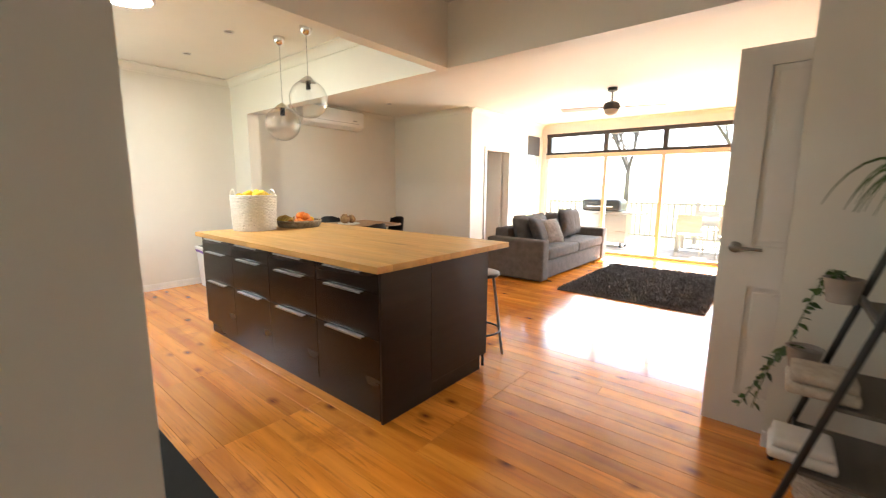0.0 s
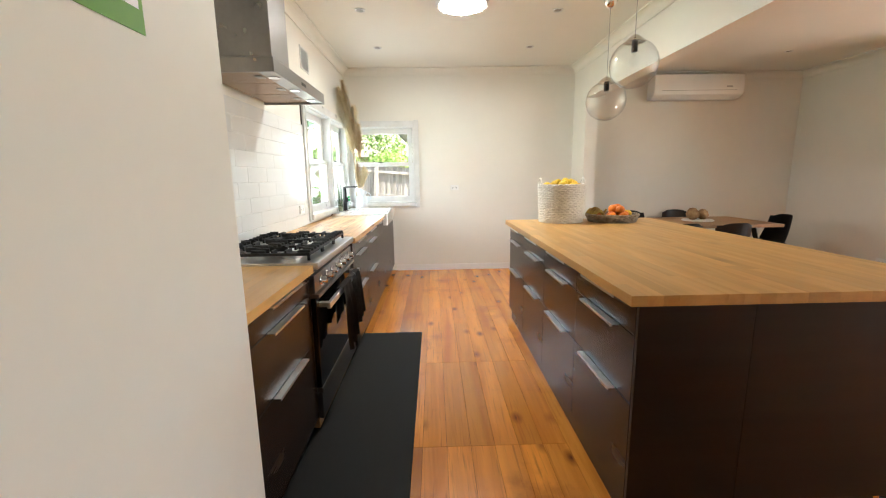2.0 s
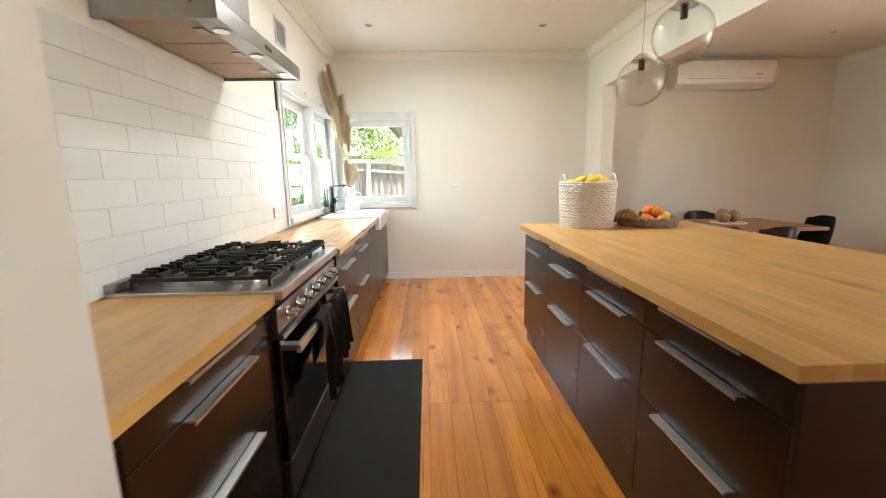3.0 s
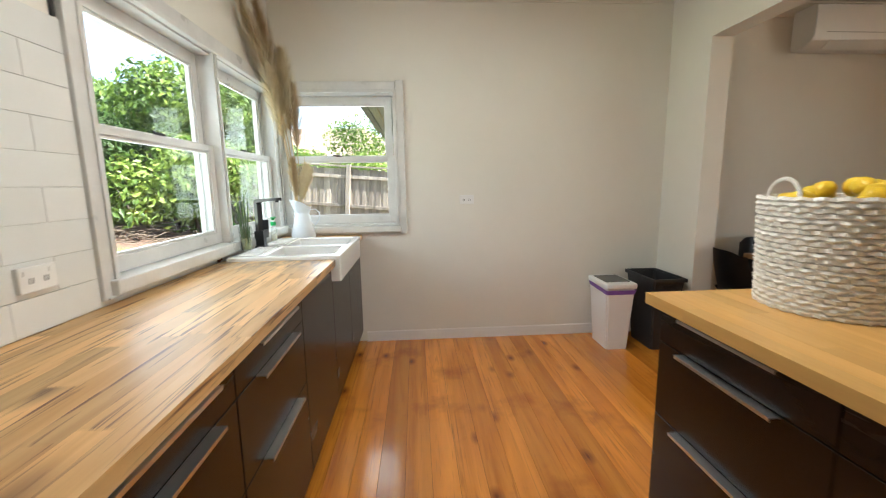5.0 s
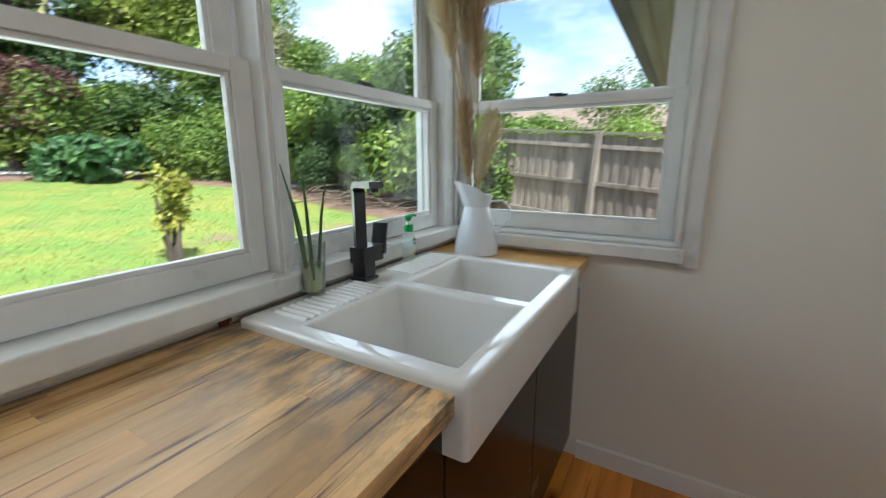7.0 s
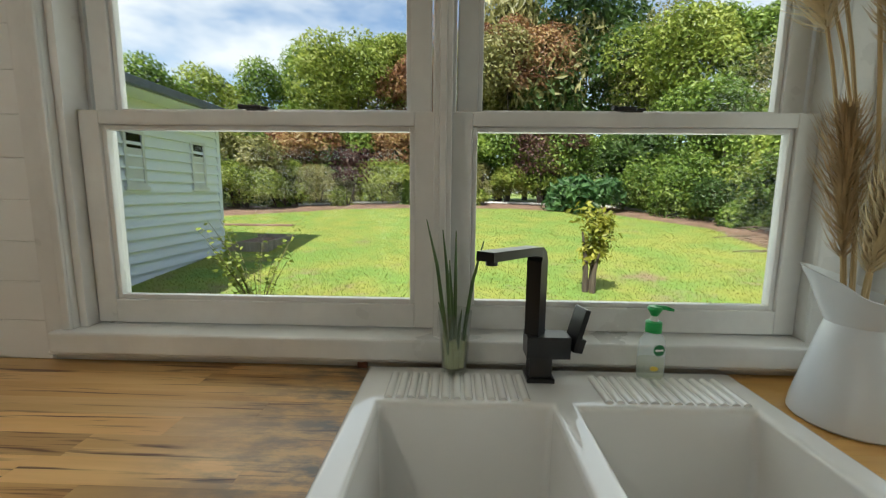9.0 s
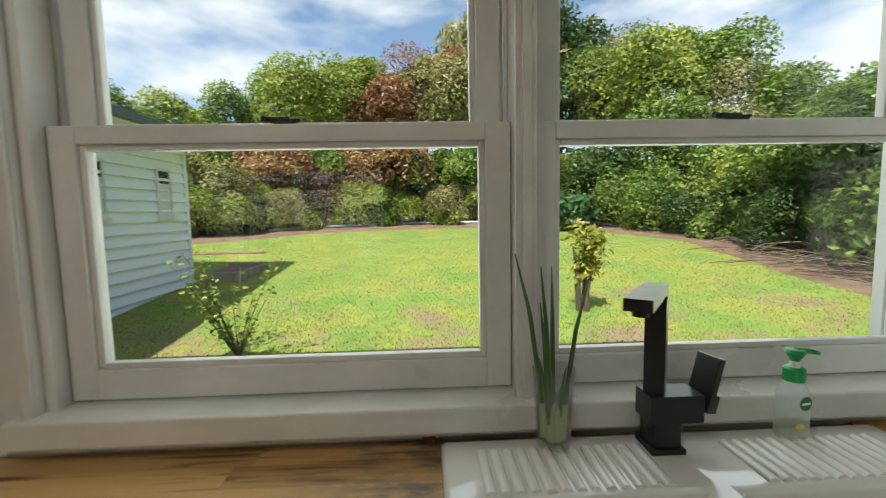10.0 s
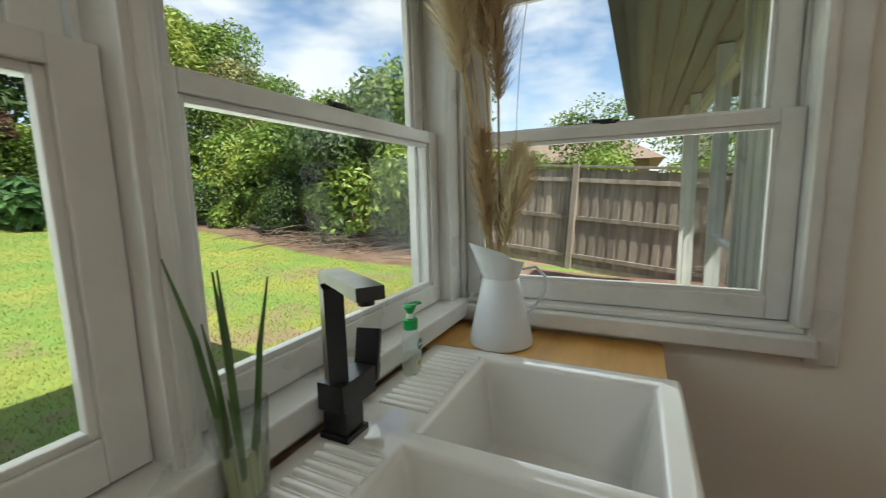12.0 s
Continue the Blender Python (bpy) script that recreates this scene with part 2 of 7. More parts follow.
def timber(name, light, dark, knot, grain=9.0, along=0, rough=0.2, coat=0.4, vary=0.18, knots=1.0, stain=None, knot_scale=2.2, streak=None, streak_at=(0.62, 0.68), knot_size=0.08, smudge=None):
    """Boards: long grain, darker streaks and round knots; every board has its own shade."""
    m = mat(name, light, dark, scale=grain, stretch=tuple(0.09 if i == along else 1.0 for i in range(3)), rough=rough, coat=coat, vary=vary, fine=0.07, bump=0.05, distort=0.7, rough_vary=0.06, ramp=(0.33, 0.72))
    nt = m.node_tree
    bsdf = nt.nodes["Principled BSDF"]
    was = bsdf.inputs["Base Color"].links[0].from_socket
    tc = nt.nodes.new("ShaderNodeTexCoord")
    info = nt.nodes.new("ShaderNodeObjectInfo")
    mp = nt.nodes.new("ShaderNodeMapping")
    mp.inputs["Scale"].default_value = tuple(0.55 if i == along else 1.0 for i in range(3))
    off = nt.nodes.new("ShaderNodeVectorMath")
    off.operation = "MULTIPLY_ADD"
    off.inputs[1].default_value = (11.0, 23.0, 7.0)
    nt.links.new(tc.outputs["Object"], mp.inputs[0])
    nt.links.new(info.outputs["Random"], off.inputs[0])
    nt.links.new(mp.outputs[0], off.inputs[2])
    vo = nt.nodes.new("ShaderNodeTexVoronoi")
    vo.voronoi_dimensions = "2D"
    vo.inputs["Scale"].default_value = knot_scale
    nt.links.new(off.outputs[0], vo.inputs["Vector"])
    rp = nt.nodes.new("ShaderNodeValToRGB")
    e = rp.color_ramp.elements
    e[0].position, e[0].color = 0.008, (knots, knots, knots, 1)
    e[1].position, e[1].color = knot_size, (0, 0, 0, 1)
    nt.links.new(vo.outputs["Distance"], rp.inputs[0])
    mx = nt.nodes.new("ShaderNodeMix")
    mx.data_type = "RGBA"
    mx.inputs[7].default_value = (*knot, 1)
    # only some of the cells hold a knot, and no two alike
    sp = nt.nodes.new("ShaderNodeSeparateColor")
    pick = nt.nodes.new("ShaderNodeMapRange")
    pick.inputs[1].default_value, pick.inputs[2].default_value = 0.3, 0.75
    hit = nt.nodes.new("ShaderNodeMath")
    hit.operation = "MULTIPLY"
    nt.links.new(vo.outputs["Color"], sp.inputs[0])
    nt.links.new(sp.outputs[0], pick.inputs[0])
    nt.links.new(rp.outputs[0], hit.inputs[0])
    nt.links.new(pick.outputs[0], hit.inputs[1])
    nt.links.new(hit.outputs[0], mx.inputs[0])
    nt.links.new(was, mx.inputs[6])
    last = mx.outputs[2]
    if streak:
        sm = nt.nodes.new("ShaderNodeMapping")
        sm.inputs["Scale"].default_value = tuple(0.045 if i == along else 1.0 for i in range(3))
        s2 = nt.nodes.new("ShaderNodeVectorMath")
        s2.operation = "MULTIPLY_ADD"
        s2.inputs[1].default_value = (5.0, 31.0, 3.0)
        sn = nt.nodes.new("ShaderNodeTexNoise")
        sn.inputs["Scale"].default_value, sn.inputs["Detail"].default_value, sn.inputs["Distortion"].default_value = 70, 4, 0.5
        sr = nt.nodes.new("ShaderNodeValToRGB")
        sr.color_ramp.elements[0].position, sr.color_ramp.elements[1].position = streak_at
        nt.links.new(tc.outputs["Object"], sm.inputs[0])
        nt.links.new(info.outputs["Random"], s2.inputs[0])
        nt.links.new(sm.outputs[0], s2.inputs[2])
        nt.links.new(s2.outputs[0], sn.inputs["Vector"])
        nt.links.new(sn.outputs["Fac"], sr.inputs[0])
        m3 = nt.nodes.new("ShaderNodeMix")
        m3.data_type = "RGBA"
        m3.inputs[7].default_value = (*streak, 1)
        nt.links.new(sr.outputs[0], m3.inputs[0])
        nt.links.new(last, m3.inputs[6])
        last = m3.outputs[2]
    if smudge:
        # broad worn and darkened patches that run across the boards
        wg = nt.nodes.new("ShaderNodeNewGeometry")
        wn = nt.nodes.new("ShaderNodeTexNoise")
        wn.inputs["Scale"].default_value, wn.inputs["Detail"].default_value, wn.inputs["Roughness"].default_value = 2.6, 6, 0.62
        wr = nt.nodes.new("ShaderNodeValToRGB")
        wr.color_ramp.elements[0].position, wr.color_ramp.elements[1].position = 0.55, 0.75
        wr.color_ramp.elements[1].color = (0.75, 0.75, 0.75, 1)
        wm = nt.nodes.new("ShaderNodeMix")
        wm.data_type = "RGBA"
        wm.inputs[7].default_value = (*smudge, 1)
        nt.links.new(wg.outputs["Position"], wn.inputs["Vector"])
        nt.links.new(wn.outputs["Fac"], wr.inputs[0])
        nt.links.new(wr.outputs[0], wm.inputs[0])
        nt.links.new(last, wm.inputs[6])
        last = wm.outputs[2]
    if stain:
        ns = nt.nodes.new("ShaderNodeTexNoise")
        ns.inputs["Scale"].default_value, ns.inputs["Detail"].default_value = 24, 6
        ns.inputs["Roughness"].default_value = 0.68
        gm = nt.nodes.new("ShaderNodeNewGeometry")
        long = nt.nodes.new("ShaderNodeMapping")
        long.inputs["Scale"].default_value = (0.4, 1.0, 1.0)
        nt.links.new(gm.outputs["Position"], long.inputs[0])
        nt.links.new(long.outputs[0], ns.inputs["Vector"])
        r2 = nt.nodes.new("ShaderNodeValToRGB")
        r2.color_ramp.elements[0].position, r2.color_ramp.elements[1].position = 0.4, 0.6
        nt.links.new(ns.outputs["Fac"], r2.inputs[0])
        sc = nt.nodes.new("ShaderNodeMath")
        sc.operation = "MULTIPLY"
        sep = nt.nodes.new("ShaderNodeSeparateXYZ")
        nt.links.new(gm.outputs["Position"], sep.inputs[0])
        wet = nt.nodes.new("ShaderNodeMapRange")
        wet.inputs[1].default_value, wet.inputs[2].default_value, wet.inputs[3].default_value, wet.inputs[4].default_value = -4.52, -4.82, 0.0, 0.9
        nt.links.new(sep.outputs[0], wet.inputs[0])
        nt.links.new(wet.outputs[0], sc.inputs[1])
        nt.links.new(r2.outputs[0], sc.inputs[0])
        m2 = nt.nodes.new("ShaderNodeMix")
        m2.data_type = "RGBA"
        m2.inputs[7].default_value = (*stain, 1)
        nt.links.new(sc.outputs[0], m2.inputs[0])
        nt.links.new(last, m2.inputs[6])
        last = m2.outputs[2]
    nt.links.new(last, bsdf.inputs["Base Color"])
    return m


PAINT = mat("wall_paint", (0.76, 0.74, 0.675), (0.79, 0.77, 0.705), scale=1.5, rough=0.55, bump=0.04, fine=0.015)
CEIL = mat("ceiling_paint", (0.76, 0.74, 0.665), (0.79, 0.77, 0.7), scale=1.2, rough=0.7, bump=0.05, fine=0.01)
TRIM = mat("trim_gloss_paint", (0.62, 0.62, 0.605), (0.74, 0.74, 0.725), scale=5, rough=0.3, bump=0.08, fine=0.05, rough_vary=0.1)
SKIRT = mat("skirting_paint", (0.8, 0.79, 0.77), (0.84, 0.83, 0.81), scale=3, rough=0.5, fine=0.02)
DOORPAINT = mat("door_paint", (0.72, 0.7, 0.66), (0.77, 0.75, 0.71), scale=3, rough=0.4, bump=0.04, fine=0.02)
TILE = mat("glazed_white_tile", (0.74, 0.75, 0.74), (0.79, 0.8, 0.79), scale=2.5, rough=0.15, bump=0.01, vary=0.02, rough_vary=0.03)
GROUT = mat("pale_grout", (0.75, 0.75, 0.735), (0.79, 0.79, 0.775), scale=30, rough=0.85)
PINE = timber("lacquered_pine", (0.8, 0.31, 0.036), (0.5, 0.15, 0.013), (0.13, 0.028, 0.006), rough=0.17, coat=0.35, vary=0.2, knots=1.0, knot_scale=3.3, knot_size=0.125, streak=(0.45, 0.14, 0.016), streak_at=(0.56, 0.76), smudge=(0.3, 0.075, 0.012))
BUTCHER = timber("oiled_butcher_block", (0.68, 0.4, 0.125), (0.56, 0.3, 0.08), (0.18, 0.08, 0.03), grain=14, rough=0.35, coat=0.12, vary=0.1, knots=0.6, knot_scale=1.5)
BUTCHER_WORN = timber("worn_butcher_block", (0.74, 0.47, 0.2), (0.54, 0.29, 0.1), (0.1, 0.05, 0.03), grain=14, rough=0.42, coat=0.04, vary=0.24, streak=(0.15, 0.062, 0.026), streak_at=(0.56, 0.67), knots=0.8, knot_scale=1.5, stain=(0.105, 0.1, 0.09))
ESPRESSO = mat("black_brown_veneer", (0.015, 0.008, 0.005), (0.022, 0.0125, 0.008), scale=10, stretch=(0.12, 1, 1), rough=0.27, fine=0.06, bump=0.02, rough_vary=0.015)
ESPRESSO_END = mat("black_brown_veneer_end", (0.011, 0.006, 0.004), (0.02, 0.012, 0.008), scale=12, stretch=(1, 0.06, 1), rough=0.36, fine=0.06, bump=0.02, rough_vary=0.015)
STEEL = mat("brushed_steel", (0.31, 0.3, 0.29), (0.345, 0.335, 0.325), scale=20, stretch=(0.05, 1, 1), rough=0.3, metal=1, bump=0.03)
ALU = mat("satin_aluminium", (0.62, 0.63, 0.64), (0.72, 0.73, 0.74), scale=30, stretch=(0.1, 1, 1), rough=0.34, metal=1)
CHROME = mat("chrome", (0.72, 0.72, 0.72), scale=9, rough=0.1, metal=1, rough_vary=0.04)
IRON = mat("cast_iron", (0.012, 0.012, 0.012), (0.028, 0.027, 0.026), scale=40, rough=0.55, bump=0.15)
BLACK = mat("matt_black_metal", (0.008, 0.008, 0.009), (0.016, 0.016, 0.017), scale=12, rough=0.32, fine=0.05, rough_vary=0.1)
BLACKGLASS = mat("black_oven_glass", (0.006, 0.006, 0.007), scale=6, rough=0.06, rough_vary=0.02)
RUBBER = mat("black_rubber_mat", (0.007, 0.007, 0.007), (0.013, 0.013, 0.0135), scale=60, rough=0.85, bump=0.4, fine=0.15)
CERAMIC = mat("white_fireclay", (0.76, 0.75, 0.72), (0.8, 0.79, 0.765), scale=4, rough=0.1, rough_vary=0.03, coat=0.9)
CERAMIC.node_tree.nodes["Principled BSDF"].inputs["Coat Roughness"].default_value = 0.03
ENAMEL = mat("white_enamel", (0.68, 0.72, 0.77), (0.72, 0.76, 0.8), scale=5, rough=0.25, fine=0.02)
for veneer in (ESPRESSO, ESPRESSO_END):
    veneer.node_tree.nodes["Principled BSDF"].inputs["Specular IOR Level"].default_value = 0.3
PANE = pane_mat("window_glass")
GLASS = glass_mat("clear_glass")
GLOBE = thin_glass("blown_glass", (0.975, 0.978, 0.975), 0.8, 0.03)
WPLASTIC = mat("white_plastic", (0.8, 0.8, 0.79), (0.84, 0.84, 0.83), scale=6, rough=0.35)
# ---- plan (metres): kitchen runs along -x, dining and living lie towards +y ----
XW, YS = -5.966, -0.33          # faces of the end wall and of the sink wall
YB0, YB1 = 2.80, 2.95           # bulkhead between kitchen and dining
YD, XL, YG = 5.95, -4.09, 8.62  # dining side wall, living side wall, glass wall
XE = 3.2                        # far side of the living room, never seen
HK, HL, HB = 2.76, 2.67, 2.28   # ceilings and underside of the beams
T = 0.18


def structure(name, bm, material, label, category, smooth=False):
    return tagged(part(name, bm, material, None, "", smooth), label, category, kind="structure")


# floor: a dark sub-floor sheet under separate boards (boards at the end of the file)
FLOOR = structure("floor", box(XW - T, XE + T, YS - T, YG + 0.1, -0.12, -0.022), mat("dark_gap", (0.16, 0.055, 0.018), scale=10, rough=0.8), "orange lacquered knotty pine board floor", "floor")

structure("wall_south", boxes(*frame_with_hole(XW - 0.13, -1.36, 0, HK, [(-5.925, -4.075, 0.96, 2.02)], YS - 0.13, YS)), PAINT, "white painted kitchen wall with a wide window over the sink", "wall")
structure("wall_west", boxes(*swap_xy(frame_with_hole(YS, YD + T, 0, HK, [(-0.328, 0.625, 0.96, 2.02)], XW - 0.13, XW))), PAINT, "warm white painted end wall with a small window", "wall")
structure("wall_pantry", boxes((-1.36, -0.52, -1.6, 0.285, 0, HK)), PAINT, "white painted wall block that ends the kitchen run", "wall")
structure("wall_hall_south", boxes((-0.52, 0.85, -1.78, -1.6, 0, HK)), PAINT, "white painted hall end wall", "wall")
structure("wall_hall_east", boxes((0.7, 0.85, -1.6, 2.745, 0, HK)), PAINT, "plain light grey hall wall", "wall")
structure("wall_nib", boxes((0.155, 0.85, 2.745, 2.8, 0, HB), (0.155, 0.85, 2.745, 2.799, HB, HK)), PAINT, "light grey wall end beside the open door", "wall")
structure("wall_stub", boxes((XW, -5.5, YB0, YB1, 0, HB)), PAINT, "short white wall beside the dining opening", "wall")
structure("bulkhead", boxes((XW, 0.85, YB0, YB1, HB, HK)), PAINT, "white bulkhead beam over the dining opening", "beam")
structure("ceiling_beam", boxes((-2.17, -2.06, YS, YB0, HB, HK)), PAINT, "white ceiling beam across the kitchen edge", "beam")
structure("wall_dining", boxes((XW, XL, YD, YD + 0.12, 0, HL)), PAINT, "cream painted dining room wall", "wall")
DOOR_L, WIN_L = (6.42, 7.2, 0.0, 2.0), (7.95, 8.5, 0.05, 2.42)
structure("wall_living", boxes(*swap_xy(frame_with_hole(YD + 0.12, YG, 0, HL, [DOOR_L, WIN_L], XL - 0.12, XL))), PAINT, "white living room wall with a doorway", "wall")
structure("wall_living_east", boxes((XE, XE + T, YB1, YG, 0, HL)), PAINT, "plain living room wall", "wall")
structure("wall_living_south", boxes((0.85, XE + T, 2.8, YB1, 0, HL)), PAINT, "plain living room wall", "wall")
structure("wall_glass_side", boxes((XL - 0.12, XL + 0.1, YG, YG + 0.12, 0, HL), (1.6, XE + T, YG, YG + 0.12, 0, HL), (XL + 0.1, 1.6, YG, YG + 0.12, 2.47, HL)), PAINT, "white wall around the glass doors", "wall")
# plain room behind the living doorway
structure("wall_back_room", boxes((-6.0, XL - 0.12, 8.0, 8.1, 0, 2.5), (-6.1, -6.0, 6.2, 8.1, 0, 2.5), (-6.0, XL - 0.12, 6.14, 6.24, 0, 2.5)), PAINT, "pale wall of the room behind the doorway", "wall")
structure("ceiling_kitchen", boxes((XW - T, 0.85, -1.78, YB0, HK, HK + 0.1)), CEIL, "flat cream ceiling", "ceiling")
structure("ceiling_living", boxes((XW - T, XE + T, YB1, YG + 0.12, HL, HL + 0.1)), CEIL, "flat cream living room ceiling", "ceiling")
structure("ceiling_back_room", boxes((-6.1, XL - 0.12, 6.14, 8.1, 2.5, 2.6)), CEIL, "flat ceiling", "ceiling")


def cornice(name, a, b, inward, z, size=0.09):
    """Coved cornice from a to b along a wall, hollow side facing inward."""
    a, b, n = Vector((*a, z)), Vector((*b, z)), Vector((*inward, 0))
    bm = bmesh.new()
    prof = [(0, 0), (size, 0), (size, -0.012)] + [(size * (1 - math.sin(k * math.pi / 12)) + 0.012 * math.sin(k * math.pi / 12), -0.012 - (size - 0.012) * (1 - math.cos(k * math.pi / 12))) for k in range(1, 6)] + [(0.012, -size), (0, -size)]
    rows = [[bm.verts.new(p + n * u + Vector((0, 0, v))) for u, v in prof] for p in (a, b)]
    for k in range(len(prof)):
        j = (k + 1) % len(prof)
        bm.faces.new((rows[0][k], rows[0][j], rows[1][j], rows[1][k]))
    bm.faces.new(rows[0])
    bm.faces.new(rows[1][::-1])
    bmesh.ops.recalc_face_normals(bm, faces=bm.faces[:])
    return structure(name, bm, CEIL, "cream coved cornice", "cornice")


cornice("cornice_west", (XW, YS), (XW, YB0), (1, 0), HK - 0.001)
cornice("cornice_south", (XW, YS), (-2.17, YS), (0, 1), HK - 0.001)
cornice("cornice_bulkhead", (XW, YB0), (-2.17, YB0), (0, -1), HK - 0.001)
cornice("cornice_dining_west", (XW, YB1), (XW, YD), (1, 0), HL - 0.001)
cornice("cornice_dining", (XW, YD), (XL, YD), (0, -1), HL - 0.001)
cornice("cornice_living", (XL, YD), (XL, YG), (1, 0), HL - 0.001)
cornice("cornice_glass", (XL, YG), (XE, YG), (0, -1), HL - 0.001, 0.07)


def skirting(name, x0, x1, y0, y1):
    bm = boxes((x0, x1, y0, y1, 0, 0.085))
    bmesh.ops.bevel(bm, geom=[e for e in bm.edges if all(v.co.z > 0.08 for v in e.verts)], offset=0.005, segments=2, affect="EDGES")
    return structure(name, bm, SKIRT, "white painted skirting board", "skirting")


skirting("baseboard_west", XW, XW + 0.016, 0.3, YB0 - 0.016)
skirting("baseboard_stub", XW, -5.5 + 0.016, YB0 - 0.016, YB0)
skirting("baseboard_stub_end", -5.5, -5.5 + 0.016, YB0, YB1)
skirting("baseboard_dining_west", XW, XW + 0.016, YB1, YD)
skirting("baseboard_dining", XW + 0.016, XL, YD - 0.016, YD)
skirting("baseboard_living", XL, XL + 0.016, YD, 6.36)
skirting("baseboard_hall", 0.684, 0.7, -1.6, 2.729)
skirting("baseboard_nib", 0.155, 0.7, 2.729, 2.745)


# ---- double-hung windows; local x along the wall, y outwards, z up ----
def sash(parent, x0, x1, z0, z1, y, stile=0.05, bottom=0.06, top=0.034, name="sash"):
    g = 0.012
    s = part(name, boxes((x0, x0 + stile, y, y + 0.034, z0, z1), (x1 - stile, x1, y, y + 0.034, z0, z1),
                         (x0 + stile, x1 - stile, y, y + 0.034, z0, z0 + bottom), (x0 + stile, x1 - stile, y, y + 0.034, z1 - top, z1), bev=0.003), TRIM, parent)
    # inner moulding steps toward the glass
    a, b, c, d = x0 + stile, x1 - stile, z0 + bottom, z1 - top
    part("glazing_bead", boxes((a, a + g, y + 0.008, y + 0.028, c, d), (b - g, b, y + 0.008, y + 0.028, c, d), (a + g, b - g, y + 0.008, y + 0.028, c, c + g), (a + g, b - g, y + 0.008, y + 0.028, d - g, d), bev=0.0025), TRIM, s)
    p = part("pane", box(a + 0.004, b - 0.004, y + 0.016, y + 0.02, c + 0.004, d - 0.004), PANE, s)
    p.visible_shadow = False
    return s


def double_hung(parent, x0, x1, stool=True):
    sash(parent, x0, x1, 1.0 - 0.93, 1.53 - 0.93, 0.028, name="lower_sash")
    sash(parent, x0 + 0.012, x1 - 0.012, 1.492 - 0.93, 1.995 - 0.93, 0.068, bottom=0.038, top=0.06, name="upper_sash")
    xm = (x0 + x1) / 2
    lt = part("sash_latch", boxes((xm - 0.022, xm + 0.022, 0.034, 0.06, 0.6, 0.606), (xm - 0.034, xm + 0.01, 0.04, 0.056, 0.606, 0.616), (xm + 0.012, xm + 0.03, 0.038, 0.052, 0.606, 0.612), bev=0.003), IRON, parent, "blackened sash latch", True)
    bmv = tube([(xm - 0.034, 0.048, 0.612), (xm - 0.046, 0.044, 0.613)], 0.006, 8)
    part("lever", bmv, IRON, lt, "", True)


def jambs(parent, x0, x1, wide=0.02):
    """Stepped lining at the sides of one opening."""
    for sx, s in ((x0, 1), (x1, -1)):
        part("jamb", boxes((sx - s * wide, sx, -0.004, 0.13, 0.05, 1.09), (sx, sx + s * 0.01, 0.064, 0.067, 0.07, 1.06), (sx - 0.001 * s, sx + s * 0.012, 0.104, 0.13, 0.06, 1.06), bev=0.002), TRIM, parent)


W1 = thing("window_1", -4.03, YS, 0.93, 180)
tagged(W1, "white painted double-hung timber window pair above the sink", "window", kind="structure")
jambs(W1, 0.092, 0.965, 0.021)
jambs(W1, 1.0, 1.854, 0.017)
double_hung(W1, 0.094, 0.963)
double_hung(W1, 1.002, 1.852)
part("mullion", boxes((0.962, 1.003, -0.018, -0.004, 0.05, 1.075), (0.974, 0.991, -0.026, -0.018, 0.05, 1.075), bev=0.003), TRIM, W1)
part("casing", boxes((0.0, 0.072, -0.022, -0.0005, 0.0, 1.16), (0.05, 0.072, -0.03, -0.022, 0.05, 1.09), bev=0.004), TRIM, W1)
part("head_casing", boxes((0.073, 1.93, -0.022, -0.0005, 1.075, 1.16), (0.073, 1.905, -0.032, -0.022, 1.075, 1.098), bev=0.004), TRIM, W1)
part("corner_casing", boxes((1.85, 1.935, -0.012, -0.0005, 0.05, 1.075), bev=0.004), TRIM, W1)
part("head_lining", boxes((0.072, 1.88, -0.0005, 0.17, 1.066, 1.0895), bev=0.002), TRIM, W1)
part("window_stool", boxes((0.03, 1.92, -0.05, 0.15, 0.012, 0.066), (0.01, 1.93, -0.036, -0.0005, 0.001, 0.012), bev=0.007, seg=3), TRIM, W1)
part("outer_sill", boxes((0.05, 1.88, 0.15, 0.24, 0.0, 0.045), bev=0.004), TRIM, W1)

W2 = thing("window_2", XW, YS, 0.93, 90)
tagged(W2, "small white double-hung timber window beside the sink", "window", kind="structure")
jambs(W2, 0.018, 0.907, 0.018)
double_hung(W2, 0.02, 0.905)
part("casing", boxes((0.928, 0.99, -0.024, -0.0005, -0.02, 1.17), (0.908, 0.932, -0.034, -0.0005, 0.07, 1.1), bev=0.004), TRIM, W2)
part("head_casing", boxes((0.03, 0.927, -0.022, -0.0005, 1.075, 1.16), (0.05, 0.907, -0.032, -0.022, 1.075, 1.098), bev=0.004), TRIM, W2)
part("corner_casing", boxes((0.012, 0.026, -0.01, -0.0005, 0.05, 1.075), bev=0.004), TRIM, W2)
part("head_lining", boxes((0.05, 0.925, -0.0005, 0.17, 1.066, 1.0895), bev=0.002), TRIM, W2)
part("window_stool", boxes((0.03, 0.945, -0.05, 0.15, 0.0, 0.05), (0.04, 0.927, -0.02, 0.15, 0.05, 0.068), bev=0.007, seg=3), TRIM, W2)
part("outer_sill", boxes((0.05, 0.93, 0.15, 0.24, 0.0, 0.045), bev=0.004), TRIM, W2)

